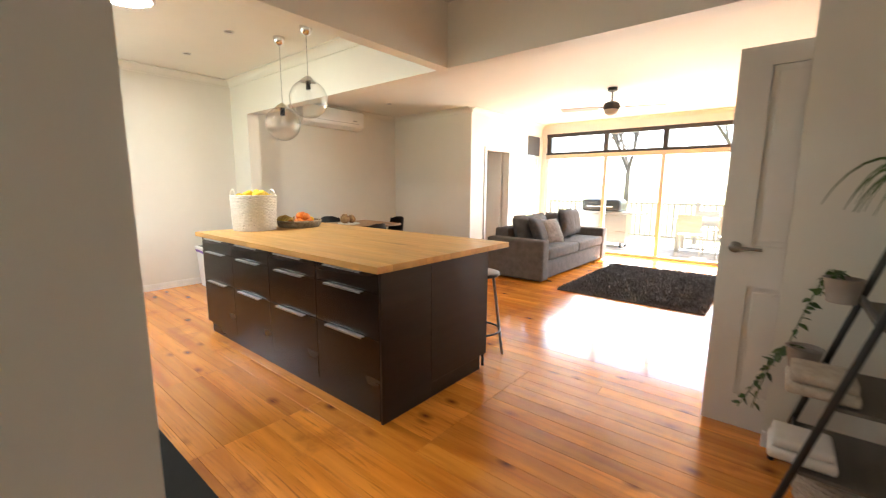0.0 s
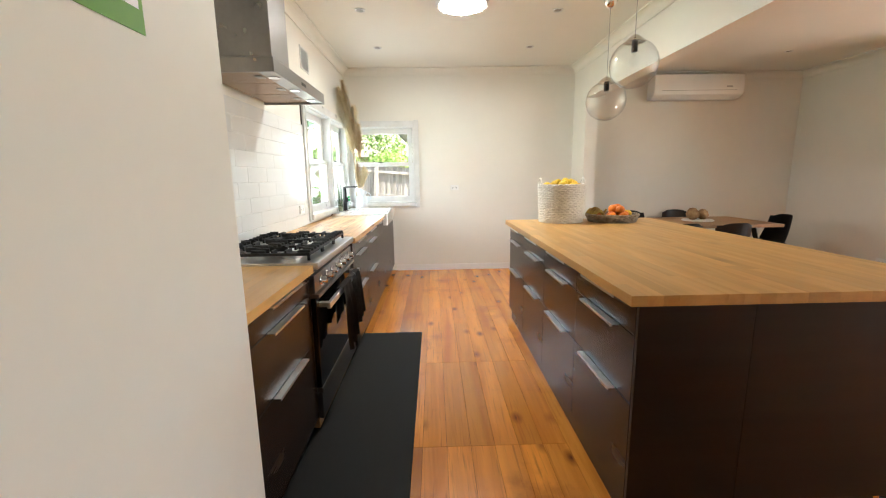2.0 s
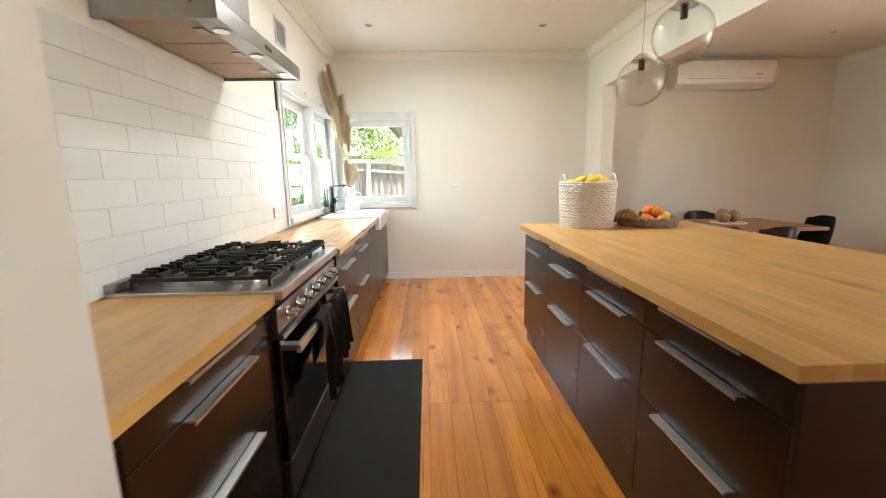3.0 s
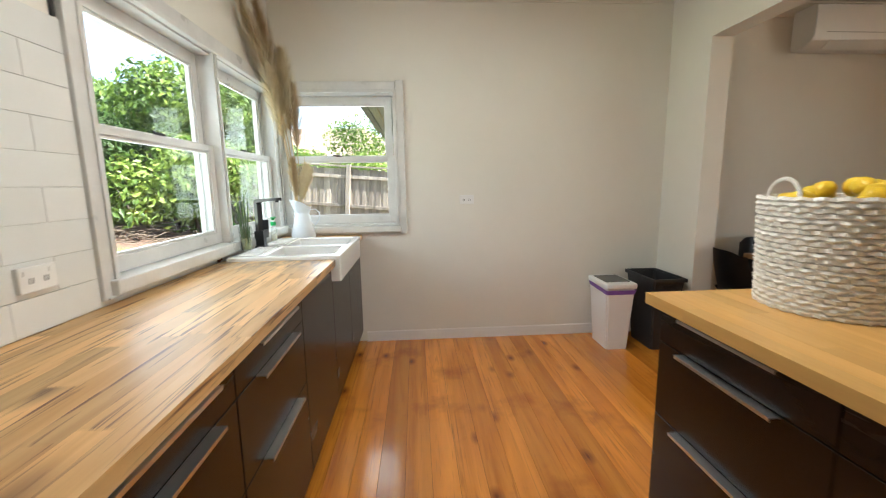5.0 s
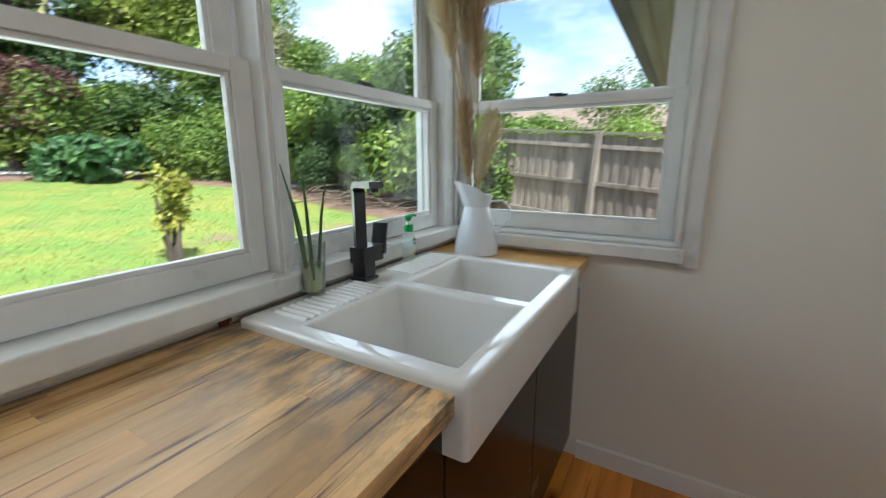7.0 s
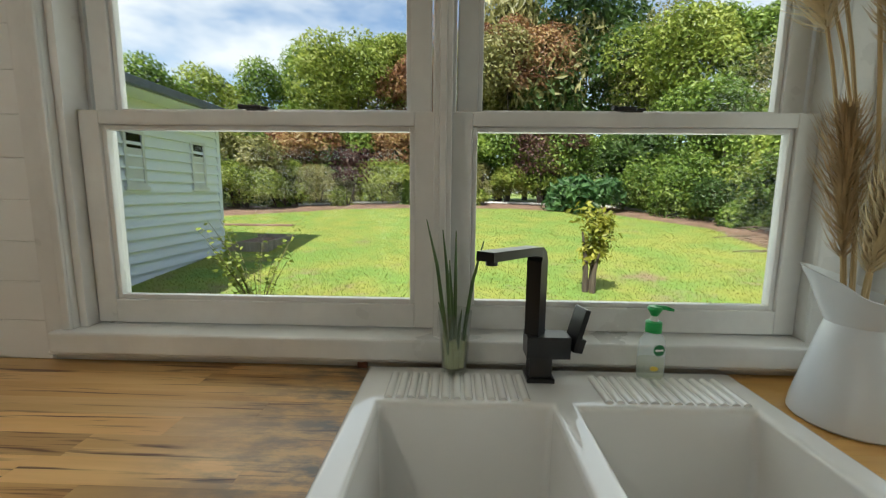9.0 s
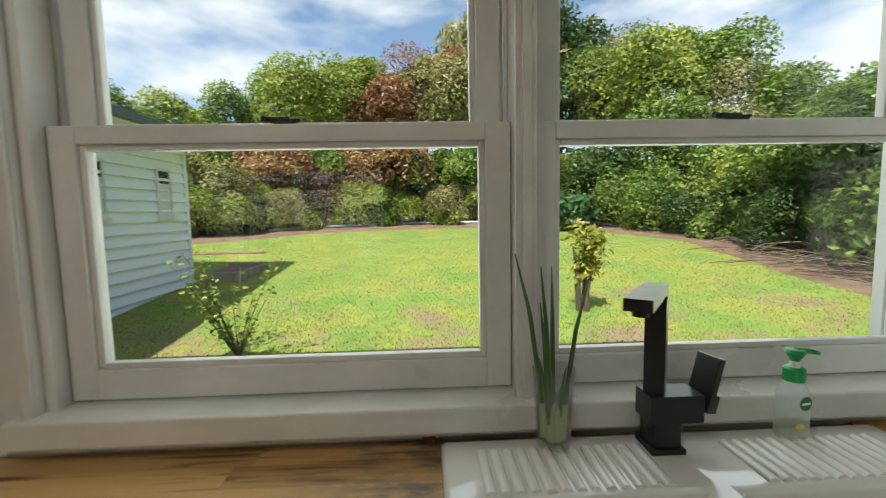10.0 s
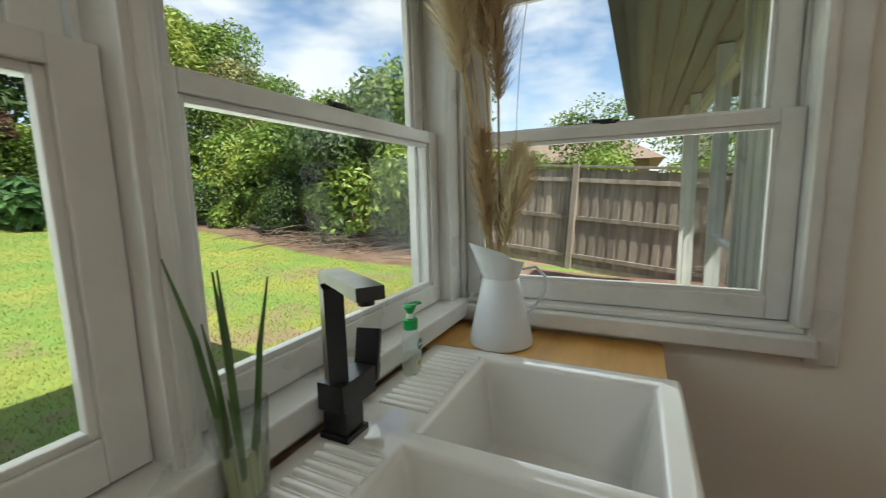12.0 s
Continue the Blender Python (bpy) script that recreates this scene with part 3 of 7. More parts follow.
# ---- glass wall of the living room ----
DARKALU = mat("dark_bronze_frame", (0.03, 0.022, 0.018), (0.045, 0.035, 0.028), scale=20, rough=0.45)
HONEY = mat("varnished_door_frame", (0.55, 0.45, 0.3), (0.62, 0.52, 0.36), scale=12, stretch=(0.1, 1, 1), rough=0.35)
GW = thing("window_3", 0, YG, 0)
tagged(GW, "glass sliding door wall with dark highlight windows", "window", kind="structure")
part("head_rail", boxes((-3.99, 1.6, 0.0, 0.09, 2.40, 2.47), bev=0.004), DARKALU, GW)
part("transom", boxes((-3.99, 1.6, 0.0, 0.09, 2.03, 2.08), bev=0.004), DARKALU, GW)
for x in (-3.93, -2.72, -1.65, -0.6, 0.5, 1.56):
    part("highlight_post", boxes((x - 0.045, x + 0.045, 0.002, 0.088, 2.08, 2.40), bev=0.004), DARKALU, GW)
part("door_head", boxes((-3.99, 1.6, -0.005, 0.085, 1.95, 2.03), bev=0.004), HONEY, GW)
for x in (-3.95, -2.71, -1.66, -0.6, 0.5, 1.56):
    part("door_stile", boxes((x - 0.035, x + 0.035, 0.0, 0.08, 0.05, 1.95), bev=0.004), HONEY if x > -3 else TRIM, GW)
part("door_sill", boxes((-3.99, 1.6, -0.02, 0.1, 0.0, 0.05), bev=0.004), HONEY, GW)
for x0, x1 in ((-3.9, -2.75), (-2.67, -1.7), (-1.62, -0.64), (-0.56, 0.46), (0.54, 1.52)):
    for z0, z1 in ((0.05, 1.95), (2.08, 2.4)):
        p = part("pane", box(x0, x1, 0.04, 0.046, z0, z1), PANE, GW)
        p.visible_shadow = False
SW = thing("window_4", XL, 0, 0)
tagged(SW, "tall side window with a dark roller blind", "window", kind="structure")
part("window_frame", boxes((-0.1, -0.02, 7.95, 8.0, 0.05, 2.42), (-0.1, -0.02, 8.45, 8.5, 0.05, 2.42), (-0.1, -0.02, 8.0, 8.45, 0.05, 0.1), (-0.1, -0.02, 8.0, 8.45, 2.37, 2.42), bev=0.003), TRIM, SW)
p = part("pane", box(-0.062, -0.058, 8.0, 8.45, 0.1, 2.37), PANE, SW)
p.visible_shadow = False
part("roller_blind", boxes((-0.016, 0.004, 7.97, 8.48, 2.02, 2.4), (-0.014, 0.012, 7.97, 8.48, 2.005, 2.02), bev=0.002), mat("charcoal_blind", (0.04, 0.036, 0.034), (0.055, 0.05, 0.048), scale=200, rough=0.8), SW, "dark roller blind")
D2 = thing("door_2", XL, 0, 0)
tagged(D2, "doorway with white architrave and a pale open door", "doorway", kind="structure")
part("architrave", boxes((0.0, 0.018, 6.36, 6.42, 0, 2.06), (0.0, 0.018, 7.2, 7.26, 0, 2.06), (0.0, 0.018, 6.42, 7.2, 2.0, 2.06), bev=0.004), TRIM, D2)
part("door_leaf", boxes((-0.75, -0.13, 7.14, 7.18, 0.01, 1.99), bev=0.003), DOORPAINT, D2)

# ---- open panel door at the hall ----
D1 = thing("door_1", -0.13, 2.853, 0.0)
tagged(D1, "open white moulded panel door with a satin lever handle", "door", kind="structure")
rows = []
for z0, z1 in ((0.008, 0.2), (0.82, 1.04), (1.96, 2.06)):
    rows.append((0.0, 0.82, 0.0, 0.038, z0, z1))
for x0, x1 in ((0, 0.14), (0.36, 0.46), (0.68, 0.82)):
    rows += [(x0, x1, 0.0, 0.038, 0.2, 0.82), (x0, x1, 0.0, 0.038, 1.04, 1.96)]
part("door_frame", boxes(*rows), DOORPAINT, D1)
for x0 in (0.14, 0.46):
    for z0, z1 in ((0.2, 0.82), (1.04, 1.96)):
        part("door_panel", boxes((x0, x0 + 0.22, 0.012, 0.026, z0, z1), (x0 + 0.03, x0 + 0.19, 0.004, 0.012, z0 + 0.03, z1 - 0.03), bev=0.0035), DOORPAINT, D1)
hd = part("door_handle", lathe([(0, 0), (0.03, 0), (0.03, 0.006), (0.026, 0.01), (0.011, 0.012), (0.011, 0.05), (0, 0.052)], 24), STEEL, D1, "satin steel lever handle", True)
hd.matrix_basis = pose(0.07, 0, 1.03, 90)
lv = part("lever", tube([(0, 0, 0.046), (0.03, 0, 0.05), (0.12, -0.002, 0.046)], [0.009, 0.0095, 0.008], 10), STEEL, hd, "", True)
part("hinge", tube([(0.825, 0.042, 0.3), (0.825, 0.042, 0.4)], 0.008, 8), STEEL, D1, "", True)
# ---- kitchen run along the sink wall ----
def drawer_unit(name, x0, w, y_back, y_front, facing, z0, z1, splits, top, handles=True, plinth=True, label=""):
    """Cabinet from x0 to x0 + w; facing +1 opens towards +y, -1 towards -y. splits: heights of the fronts."""
    t = thing(name, x0, y_front, 0)
    tagged(t, label, "cabinet")
    f = facing
    body = part("body", boxes((0.001, w - 0.001, (y_back - y_front), -f * 0.02, z0, top)), ESPRESSO, t)
    for a, b in zip(splits, splits[1:]):
        fr = part("drawer_front" if handles else "cabinet_door", box(0.0015, w - 0.0015, -f * 0.019, 0, a + 0.0015, b - 0.0015, 0.0015, 1), ESPRESSO, t)
        if handles:
            hw = min(0.35, w * 0.6)
            c = w / 2
            part("handle", boxes((c - hw / 2, c + hw / 2, -f * 0.001, f * 0.03, b - 0.004, b - 0.0015), (c - hw / 2, c + hw / 2, f * 0.0275, f * 0.03, b - 0.011, b - 0.004)), ALU, fr, "satin aluminium edge pull")
    return t


Z0, ZT, TOP = 0.09, 0.872, 0.91
SPL = (0.09, 0.505, 0.768, 0.868)
FY, FR = 0.268, 0.232  # cabinet fronts by the sink, and those by the range
drawer_unit("drawer_cabinet", -2.145, 0.71, YS, FR, 1, Z0, ZT, SPL, ZT, label="black-brown three-drawer base cabinet beside the range")
drawer_unit("filler_cabinet", -1.434, 0.07, YS, FR, 1, Z0, ZT, (0.09, 0.868), ZT, handles=False, label="narrow black-brown filler panel beside the wall")
drawer_unit("drawer_cabinet", -3.635, 0.583, YS, FY, 1, Z0, ZT, SPL, ZT, label="black-brown three-drawer base cabinet with aluminium pulls")
drawer_unit("drawer_cabinet", -4.25, 0.612, YS, FY, 1, Z0, ZT, SPL, ZT, label="black-brown three-drawer base cabinet with aluminium pulls")
drawer_unit("door_cabinet", -4.85, 0.597, YS, FY, 1, Z0, ZT, (0.09, 0.868), ZT, handles=False, label="black-brown panel front beside the sink")
drawer_unit("sink_cabinet", -5.4, 0.547, YS, FY, 1, Z0, 0.68, (0.09, 0.78), 0.7, handles=False, label="black-brown cupboard door under the sink")
drawer_unit("sink_cabinet", -5.962, 0.559, YS, FY, 1, Z0, 0.68, (0.09, 0.78), 0.7, handles=False, label="black-brown cupboard door under the sink")
tagged(part("plinth", boxes((-5.962, -3.055, FY - 0.05, FY - 0.034, 0, 0.088), (-2.145, -1.365, FR - 0.05, FR - 0.034, 0, 0.088)), ESPRESSO), "dark plinth board under the base cabinets", "plinth")

# ---- island ----
IX0, IX1, IY0, IY1 = -3.922, -1.518, 1.565, 2.59
for k, (x, w) in enumerate([(-3.922, 0.6), (-3.322, 0.6), (-2.722, 0.6), (-2.122, 0.602)]):
    drawer_unit("island_drawer_unit", x, w, 2.15, IY0, -1, Z0, 0.884, (0.09, 0.497, 0.762, 0.878), 0.884, label="glossy black-brown island drawer unit with aluminium pulls")
isl = thing("end_panel", IX1, IY0, 0)
tagged(isl, "dark wood-grain end panel of the island", "panel")
part("board", boxes((0, 0.018, 0, 0.41, 0, 0.884), bev=0.0015), ESPRESSO_END, isl)
part("board", boxes((0, 0.018, 0.412, 1.04, 0.1, 0.884), bev=0.0015), ESPRESSO_END, isl)
part("kick_board", boxes((0.0, 0.016, 0.412, 0.96, 0, 0.098)), ESPRESSO_END, isl)
isb = thing("island_back_unit", IX0, 2.152, 0)
tagged(isb, "dark rear cabinet of the island", "cabinet")
part("body", boxes((0.0, 2.4, 0, 0.436, Z0, 0.884)), ESPRESSO, isb)
tagged(part("island_plinth", boxes((-3.85, -1.535, IY0 + 0.012, 2.5, 0, 0.088)), ESPRESSO), "dark recessed plinth of the island", "plinth")


def stave_top(name, x0, x1, y0, y1, z0, z1, material, label, row=0.045, lengths=(0.35, 0.9), holes=()):
    """A worktop of glued staves, each its own piece."""
    t = tagged(thing(name, x0, y0, z0), label, "worktop")
    rng = random.Random(hash((round(x0, 2), round(y1, 2))) & 255)
    n = max(1, round((y1 - y0) / row))
    h = (y1 - y0) / n
    for i in range(n):
        x, first = 0.0, True
        while x < x1 - x0 - 1e-4:
            l = rng.uniform(*lengths) * (rng.uniform(0.3, 1) if first else 1)
            first = False
            if x1 - x0 - x - l < 0.12:
                l = x1 - x0 - x
            part("stave", box(x, x + l, i * h, (i + 1) * h, 0, z1 - z0, 0.00025, 1), material, t)
            x += l
    return t


stave_top("sink_worktop", -4.845, -3.052, -0.325, 0.293, 0.872, TOP, BUTCHER_WORN, "worn oiled butcher-block worktop, grey water stains by the sink", row=0.062)
stave_top("range_worktop", -2.147, -1.365, -0.325, 0.256, 0.872, TOP, BUTCHER, "oiled butcher-block worktop beside the range")
stave_top("corner_worktop", -5.962, -5.686, -0.325, 0.293, 0.872, TOP, BUTCHER, "short butcher-block worktop in the window corner", lengths=(0.3, 0.6))
stave_top("sink_back_worktop", -5.686, -4.845, -0.325, -0.285, 0.872, 0.905, BUTCHER_WORN, "strip of butcher-block behind the sink")
stave_top("island_worktop", -3.955, -1.48, 1.525, 2.86, 0.885, 0.923, BUTCHER, "honey oiled butcher-block island worktop", lengths=(0.4, 1.0), row=0.055)
# ---- range cooker ----
HOB = mat("pale_brushed_steel", (0.5, 0.48, 0.45), (0.62, 0.6, 0.57), scale=20, stretch=(0.05, 1, 1), rough=0.34, metal=1, bump=0.03)
def range_cooker():
    t = tagged(thing("range_cooker", -3.048, 0.0, 0), "wide stainless steel range cooker with gas hob and black oven glass", "cooker")
    w, yb, yf = 0.898, YS + 0.012, 0.245
    part("body", boxes((0, w, yb, yf - 0.02, 0.1, 0.885)), STEEL, t)
    part("hob_tray", box(-0.002, w + 0.002, yb, yf + 0.035, 0.886, 0.922, 0.004), HOB, t)
    part("upstand", box(0, w, yb - 0.008, yb + 0.03, 0.922, 0.955, 0.003), STEEL, t)
    part("fascia", boxes((0.0, w, yf - 0.02, yf + 0.012, 0.762, 0.855), bev=0.003), STEEL, t, "brushed steel control panel")
    part("vent_gap", boxes((0.01, w - 0.01, yf - 0.02, yf - 0.004, 0.856, 0.885)), BLACK, t)
    part("trim_rail", box(0.0, w, yf - 0.015, yf + 0.03, 0.738, 0.758, 0.003), STEEL, t)
    for k in range(7):
        x = 0.1 + k * (w - 0.2) / 6
        kn = part("knob", lathe([(0, 0), (0.025, 0), (0.026, 0.006), (0.021, 0.01), (0.019, 0.032), (0.016, 0.036), (0, 0.036)], 20), CHROME, t, "polished round knob", True)
        kn.matrix_basis = pose(x, yf + 0.012, 0.808, -90)
        part("pointer", boxes((-0.002, 0.002, -0.018, 0.0, 0.0355, 0.038)), BLACK, kn)
    for k in range(6):
        part("mark", boxes((0.155 + k * 0.1163, 0.167 + k * 0.1163, yf + 0.0118, yf + 0.0128, 0.79, 0.82)), BLACK, t)
    dr = part("oven_door", boxes((0.006, w - 0.006, yf - 0.018, yf + 0.012, 0.25, 0.735), bev=0.004), BLACKGLASS, t, "black glass oven door")
    part("door_edge", boxes((0.006, w - 0.006, yf - 0.015, yf + 0.016, 0.225, 0.25), bev=0.003), STEEL, dr)
    hb = part("oven_handle", boxes((0.035, w - 0.035, yf + 0.055, yf + 0.075, 0.672, 0.704), bev=0.004), ALU, dr, "square satin oven handle")
    for x in (0.05, w - 0.085):
        part("handle_bracket", box(x, x + 0.035, yf + 0.01, yf + 0.056, 0.676, 0.7, 0.002), ALU, hb)
    part("drawer", boxes((0.006, w - 0.006, yf - 0.018, yf + 0.01, 0.075, 0.22), bev=0.004), STEEL, t, "dark steel storage drawer front")
    part("base_strip", boxes((0.02, w - 0.02, yf - 0.05, yf - 0.02, 0.0, 0.07)), mat("raw_pine", (0.55, 0.36, 0.17), (0.62, 0.42, 0.22), scale=9, stretch=(0.1, 1, 1), rough=0.6), t, "raw pine strip")
    # burners and pan supports
    spots = [(0.16, -0.18, 0.045), (0.16, 0.1, 0.035), (0.45, -0.04, 0.062), (0.74, -0.18, 0.035), (0.74, 0.1, 0.045)]
    for x, y, r in spots:
        bn = part("burner", lathe([(0, 0.0), (r * 1.25, 0.0), (r * 1.25, 0.008), (r * 1.05, 0.01), (r * 1.0, 0.018), (0, 0.018)], 24), ALU, t, "", True)
        bn.matrix_basis = pose(x, y, 0.922)
        part("burner_cap", lathe([(0, 0.018), (r * 0.95, 0.018), (r * 0.95, 0.024), (r * 0.8, 0.028), (0, 0.028)], 24), IRON, bn, "", True)
    for x0, x1 in ((0.055, 0.315), (0.32, 0.578), (0.583, 0.843)):
        bm = bmesh.new()
        y0, y1, b, z0, z1 = yb + 0.045, yf - 0.02, 0.007, 0.948, 0.962
        for d in ((x0, x1, y0, y0 + 2 * b, z0, z1), (x0, x1, y1 - 2 * b, y1, z0, z1), (x0, x0 + 2 * b, y0 + 2 * b, y1 - 2 * b, z0, z1), (x1 - 2 * b, x1, y0 + 2 * b, y1 - 2 * b, z0, z1),
                  (x0 + 2 * b, x1 - 2 * b, -0.04 - b, -0.04 + b, z0, z1)):
            add_box(bm, *d)
        xm = (x0 + x1) / 2
        for yc in (-0.18, 0.1):
            for k in range(4):
                dx, dy = (1, 0, -1, 0)[k], (0, 1, 0, -1)[k]
                a, c = 0.03, 0.118
                if dx:
                    add_box(bm, xm + dx * a, xm + dx * c, yc - 0.005, yc + 0.005, z0 + 0.002, z1 + 0.012)
                else:
                    add_box(bm, xm - 0.005, xm + 0.005, yc + dy * a, yc + dy * c, z0 + 0.002, z1 + 0.012)
        for k in range(5):
            xk = x0 + 0.02 + k * (x1 - x0 - 0.04) / 4
            for ya, yc in ((y0, y0 + 0.055), (y1 - 0.055, y1), (-0.075, -0.005)):
                add_box(bm, xk - 0.005, xk + 0.005, ya, yc, z0 + 0.003, z1 + 0.014)
        for yk in (y0 + 0.1, 0.03, y1 - 0.06):
            add_box(bm, x0 + 2 * b, x0 + 0.075, yk - 0.005, yk + 0.005, z0 + 0.001, z1 + 0.01)
            add_box(bm, x1 - 0.075, x1 - 2 * b, yk - 0.005, yk + 0.005, z0 + 0.001, z1 + 0.01)
        for x in (x0 + b, x1 - b):
            for y in (y0 + b, y1 - b):
                add_box(bm, x - 0.006, x + 0.006, y - 0.006, y + 0.006, 0.922, z0)
        part("pan_support", bm, IRON, t, "black cast iron pan support")
    return t


range_cooker()


def towel(name, x, w, drop_f, drop_b, material, label, seed):
    """A cloth folded over the oven handle with soft vertical folds."""
    t = tagged(thing(name, x, 0.31, 0.706), label, "tea towel")
    prof = [(-0.025, -drop_b)] + [(-0.025, -drop_b * (1 - k / 5)) for k in range(1, 5)] + [(-0.018, 0.006), (0.0, 0.012), (0.02, 0.006)] + [(0.026 + 0.018 * k / 8, -drop_f * k / 8) for k in range(1, 9)]
    bm = bmesh.new()
    n, grid = 16, []
    for i, (y, z) in enumerate(prof):
        row = []
        for k in range(n + 1):
            u = k / n
            fall = min(1, max(0, -z) / 0.12)
            fold = 0.014 * math.sin(u * 15 + seed) * fall + 0.008 * math.sin(u * 31 + seed * 2 + i * 0.3) * fall
            row.append(bm.verts.new(((u - 0.5) * w * (1 - 0.1 * fall * math.sin(i * 0.4 + seed)), y + (fold if y > 0 else -abs(fold) * 0.4), z + 0.012 * math.sin(u * 5 + seed) * fall)))
        grid.append(row)
    for a, b in zip(grid, grid[1:]):
        for k in range(n):
            bm.faces.new((a[k], a[k + 1], b[k + 1], b[k]))
    bmesh.ops.solidify(bm, geom=bm.faces[:], thickness=0.004)
    bmesh.ops.recalc_face_normals(bm, faces=bm.faces[:])
    part("cloth", bm, material, t, "", True)
    return t


TOWEL = mat("charcoal_towel", (0.035, 0.031, 0.028), (0.065, 0.058, 0.054), scale=30, rough=0.95, bump=0.6, fine=0.2)
TOWEL2 = mat("grey_check_towel", (0.06, 0.058, 0.056), (0.11, 0.105, 0.1), scale=60, rough=0.95, bump=0.6, fine=0.3)
towel("tea_towel", -2.54, 0.22, 0.36, 0.2, TOWEL, "charcoal tea towel hanging over the oven handle", 0.4)
towel("tea_towel", -2.75, 0.09, 0.3, 0.2, TOWEL2, "grey checked tea towel hanging over the oven handle", 1.7)
towel("tea_towel", -2.865, 0.12, 0.27, 0.22, TOWEL, "charcoal tea towel hanging over the oven handle", 2.9)

# ---- canopy hood ----
hood = tagged(thing("range_hood", -3.222, YS, 1.85), "stainless steel canopy range hood with square chimney", "range hood")
W, D = 0.93, 0.422
part("canopy_rim", boxes((0, W, D - 0.012, D, 0, 0.07), (0, 0.012, 0.002, D - 0.012, 0, 0.07), (W - 0.012, W, 0.002, D - 0.012, 0, 0.07), bev=0.002), STEEL, hood)
bm = bmesh.new()
lo = [(0, 0.002, 0.07), (W, 0.002, 0.07), (W, D, 0.07), (0, D, 0.07)]
hi = [(0.33, 0.002, 0.15), (0.61, 0.002, 0.15), (0.61, 0.3, 0.15), (0.33, 0.3, 0.15)]
vl, vh = [bm.verts.new(p) for p in lo], [bm.verts.new(p) for p in hi]
for k in range(4):
    bm.faces.new((vl[k], vl[(k + 1) % 4], vh[(k + 1) % 4], vh[k]))
bm.faces.new(vh)
bmesh.ops.recalc_face_normals(bm, faces=bm.faces[:])
part("canopy_top", bm, STEEL, hood)
part("chimney", box(0.33, 0.61, 0.002, 0.3, 0.15, HK - 1.85 - 0.002, 0.002), STEEL, hood, "brushed steel chimney duct")
part("light_panel", boxes((0.012, W - 0.012, 0.33, D - 0.012, 0.006, 0.02)), STEEL, hood)
for k in range(3):
    x = 0.02 + k * 0.302
    fl = part("grease_filter", boxes((x, x + 0.296, 0.02, 0.326, 0.012, 0.024), bev=0.002), mat("filter_mesh", (0.3, 0.22, 0.15), (0.4, 0.3, 0.22), scale=90, rough=0.4, metal=1, bump=0.5), hood, "aluminium mesh grease filter")
    part("filter_latch", boxes((x + 0.12, x + 0.18, 0.27, 0.31, 0.008, 0.012), bev=0.002), STEEL, fl)
for x in (0.15, 0.47, 0.79):
    lp = part("hood_lamp", lathe([(0, 0), (0.03, 0), (0.03, 0.004), (0.022, 0.005), (0, 0.005)], 20), CHROME, hood, "small round hood lamp", True)
    lp.matrix_basis = pose(x, 0.37, 0.001)
part("hood_button", boxes((W * 0.46, W * 0.54, D, D + 0.003, 0.026, 0.044), bev=0.001), BLACK, hood)

# wall vent over the hood's far side
vent = tagged(thing("wall_vent", -4.23, YS, 2.42), "small white louvred wall vent", "vent")
part("backing", boxes((-0.11, 0.11, 0.0005, 0.004, -0.09, 0.09)), BLACK, vent)
part("frame", boxes((-0.12, 0.12, 0.0005, 0.012, 0.085, 0.1), (-0.12, 0.12, 0.0005, 0.012, -0.1, -0.085), (-0.12, -0.105, 0.0005, 0.012, -0.085, 0.085), (0.105, 0.12, 0.0005, 0.012, -0.085, 0.085), bev=0.002), TRIM, vent)
for k in range(6):
    sl = part("slat", boxes((-0.105, 0.105, -0.0015, 0.0015, -0.011, 0.011)), TRIM, vent)
    sl.matrix_basis = pose(0, 0.009, -0.068 + k * 0.027, 35)

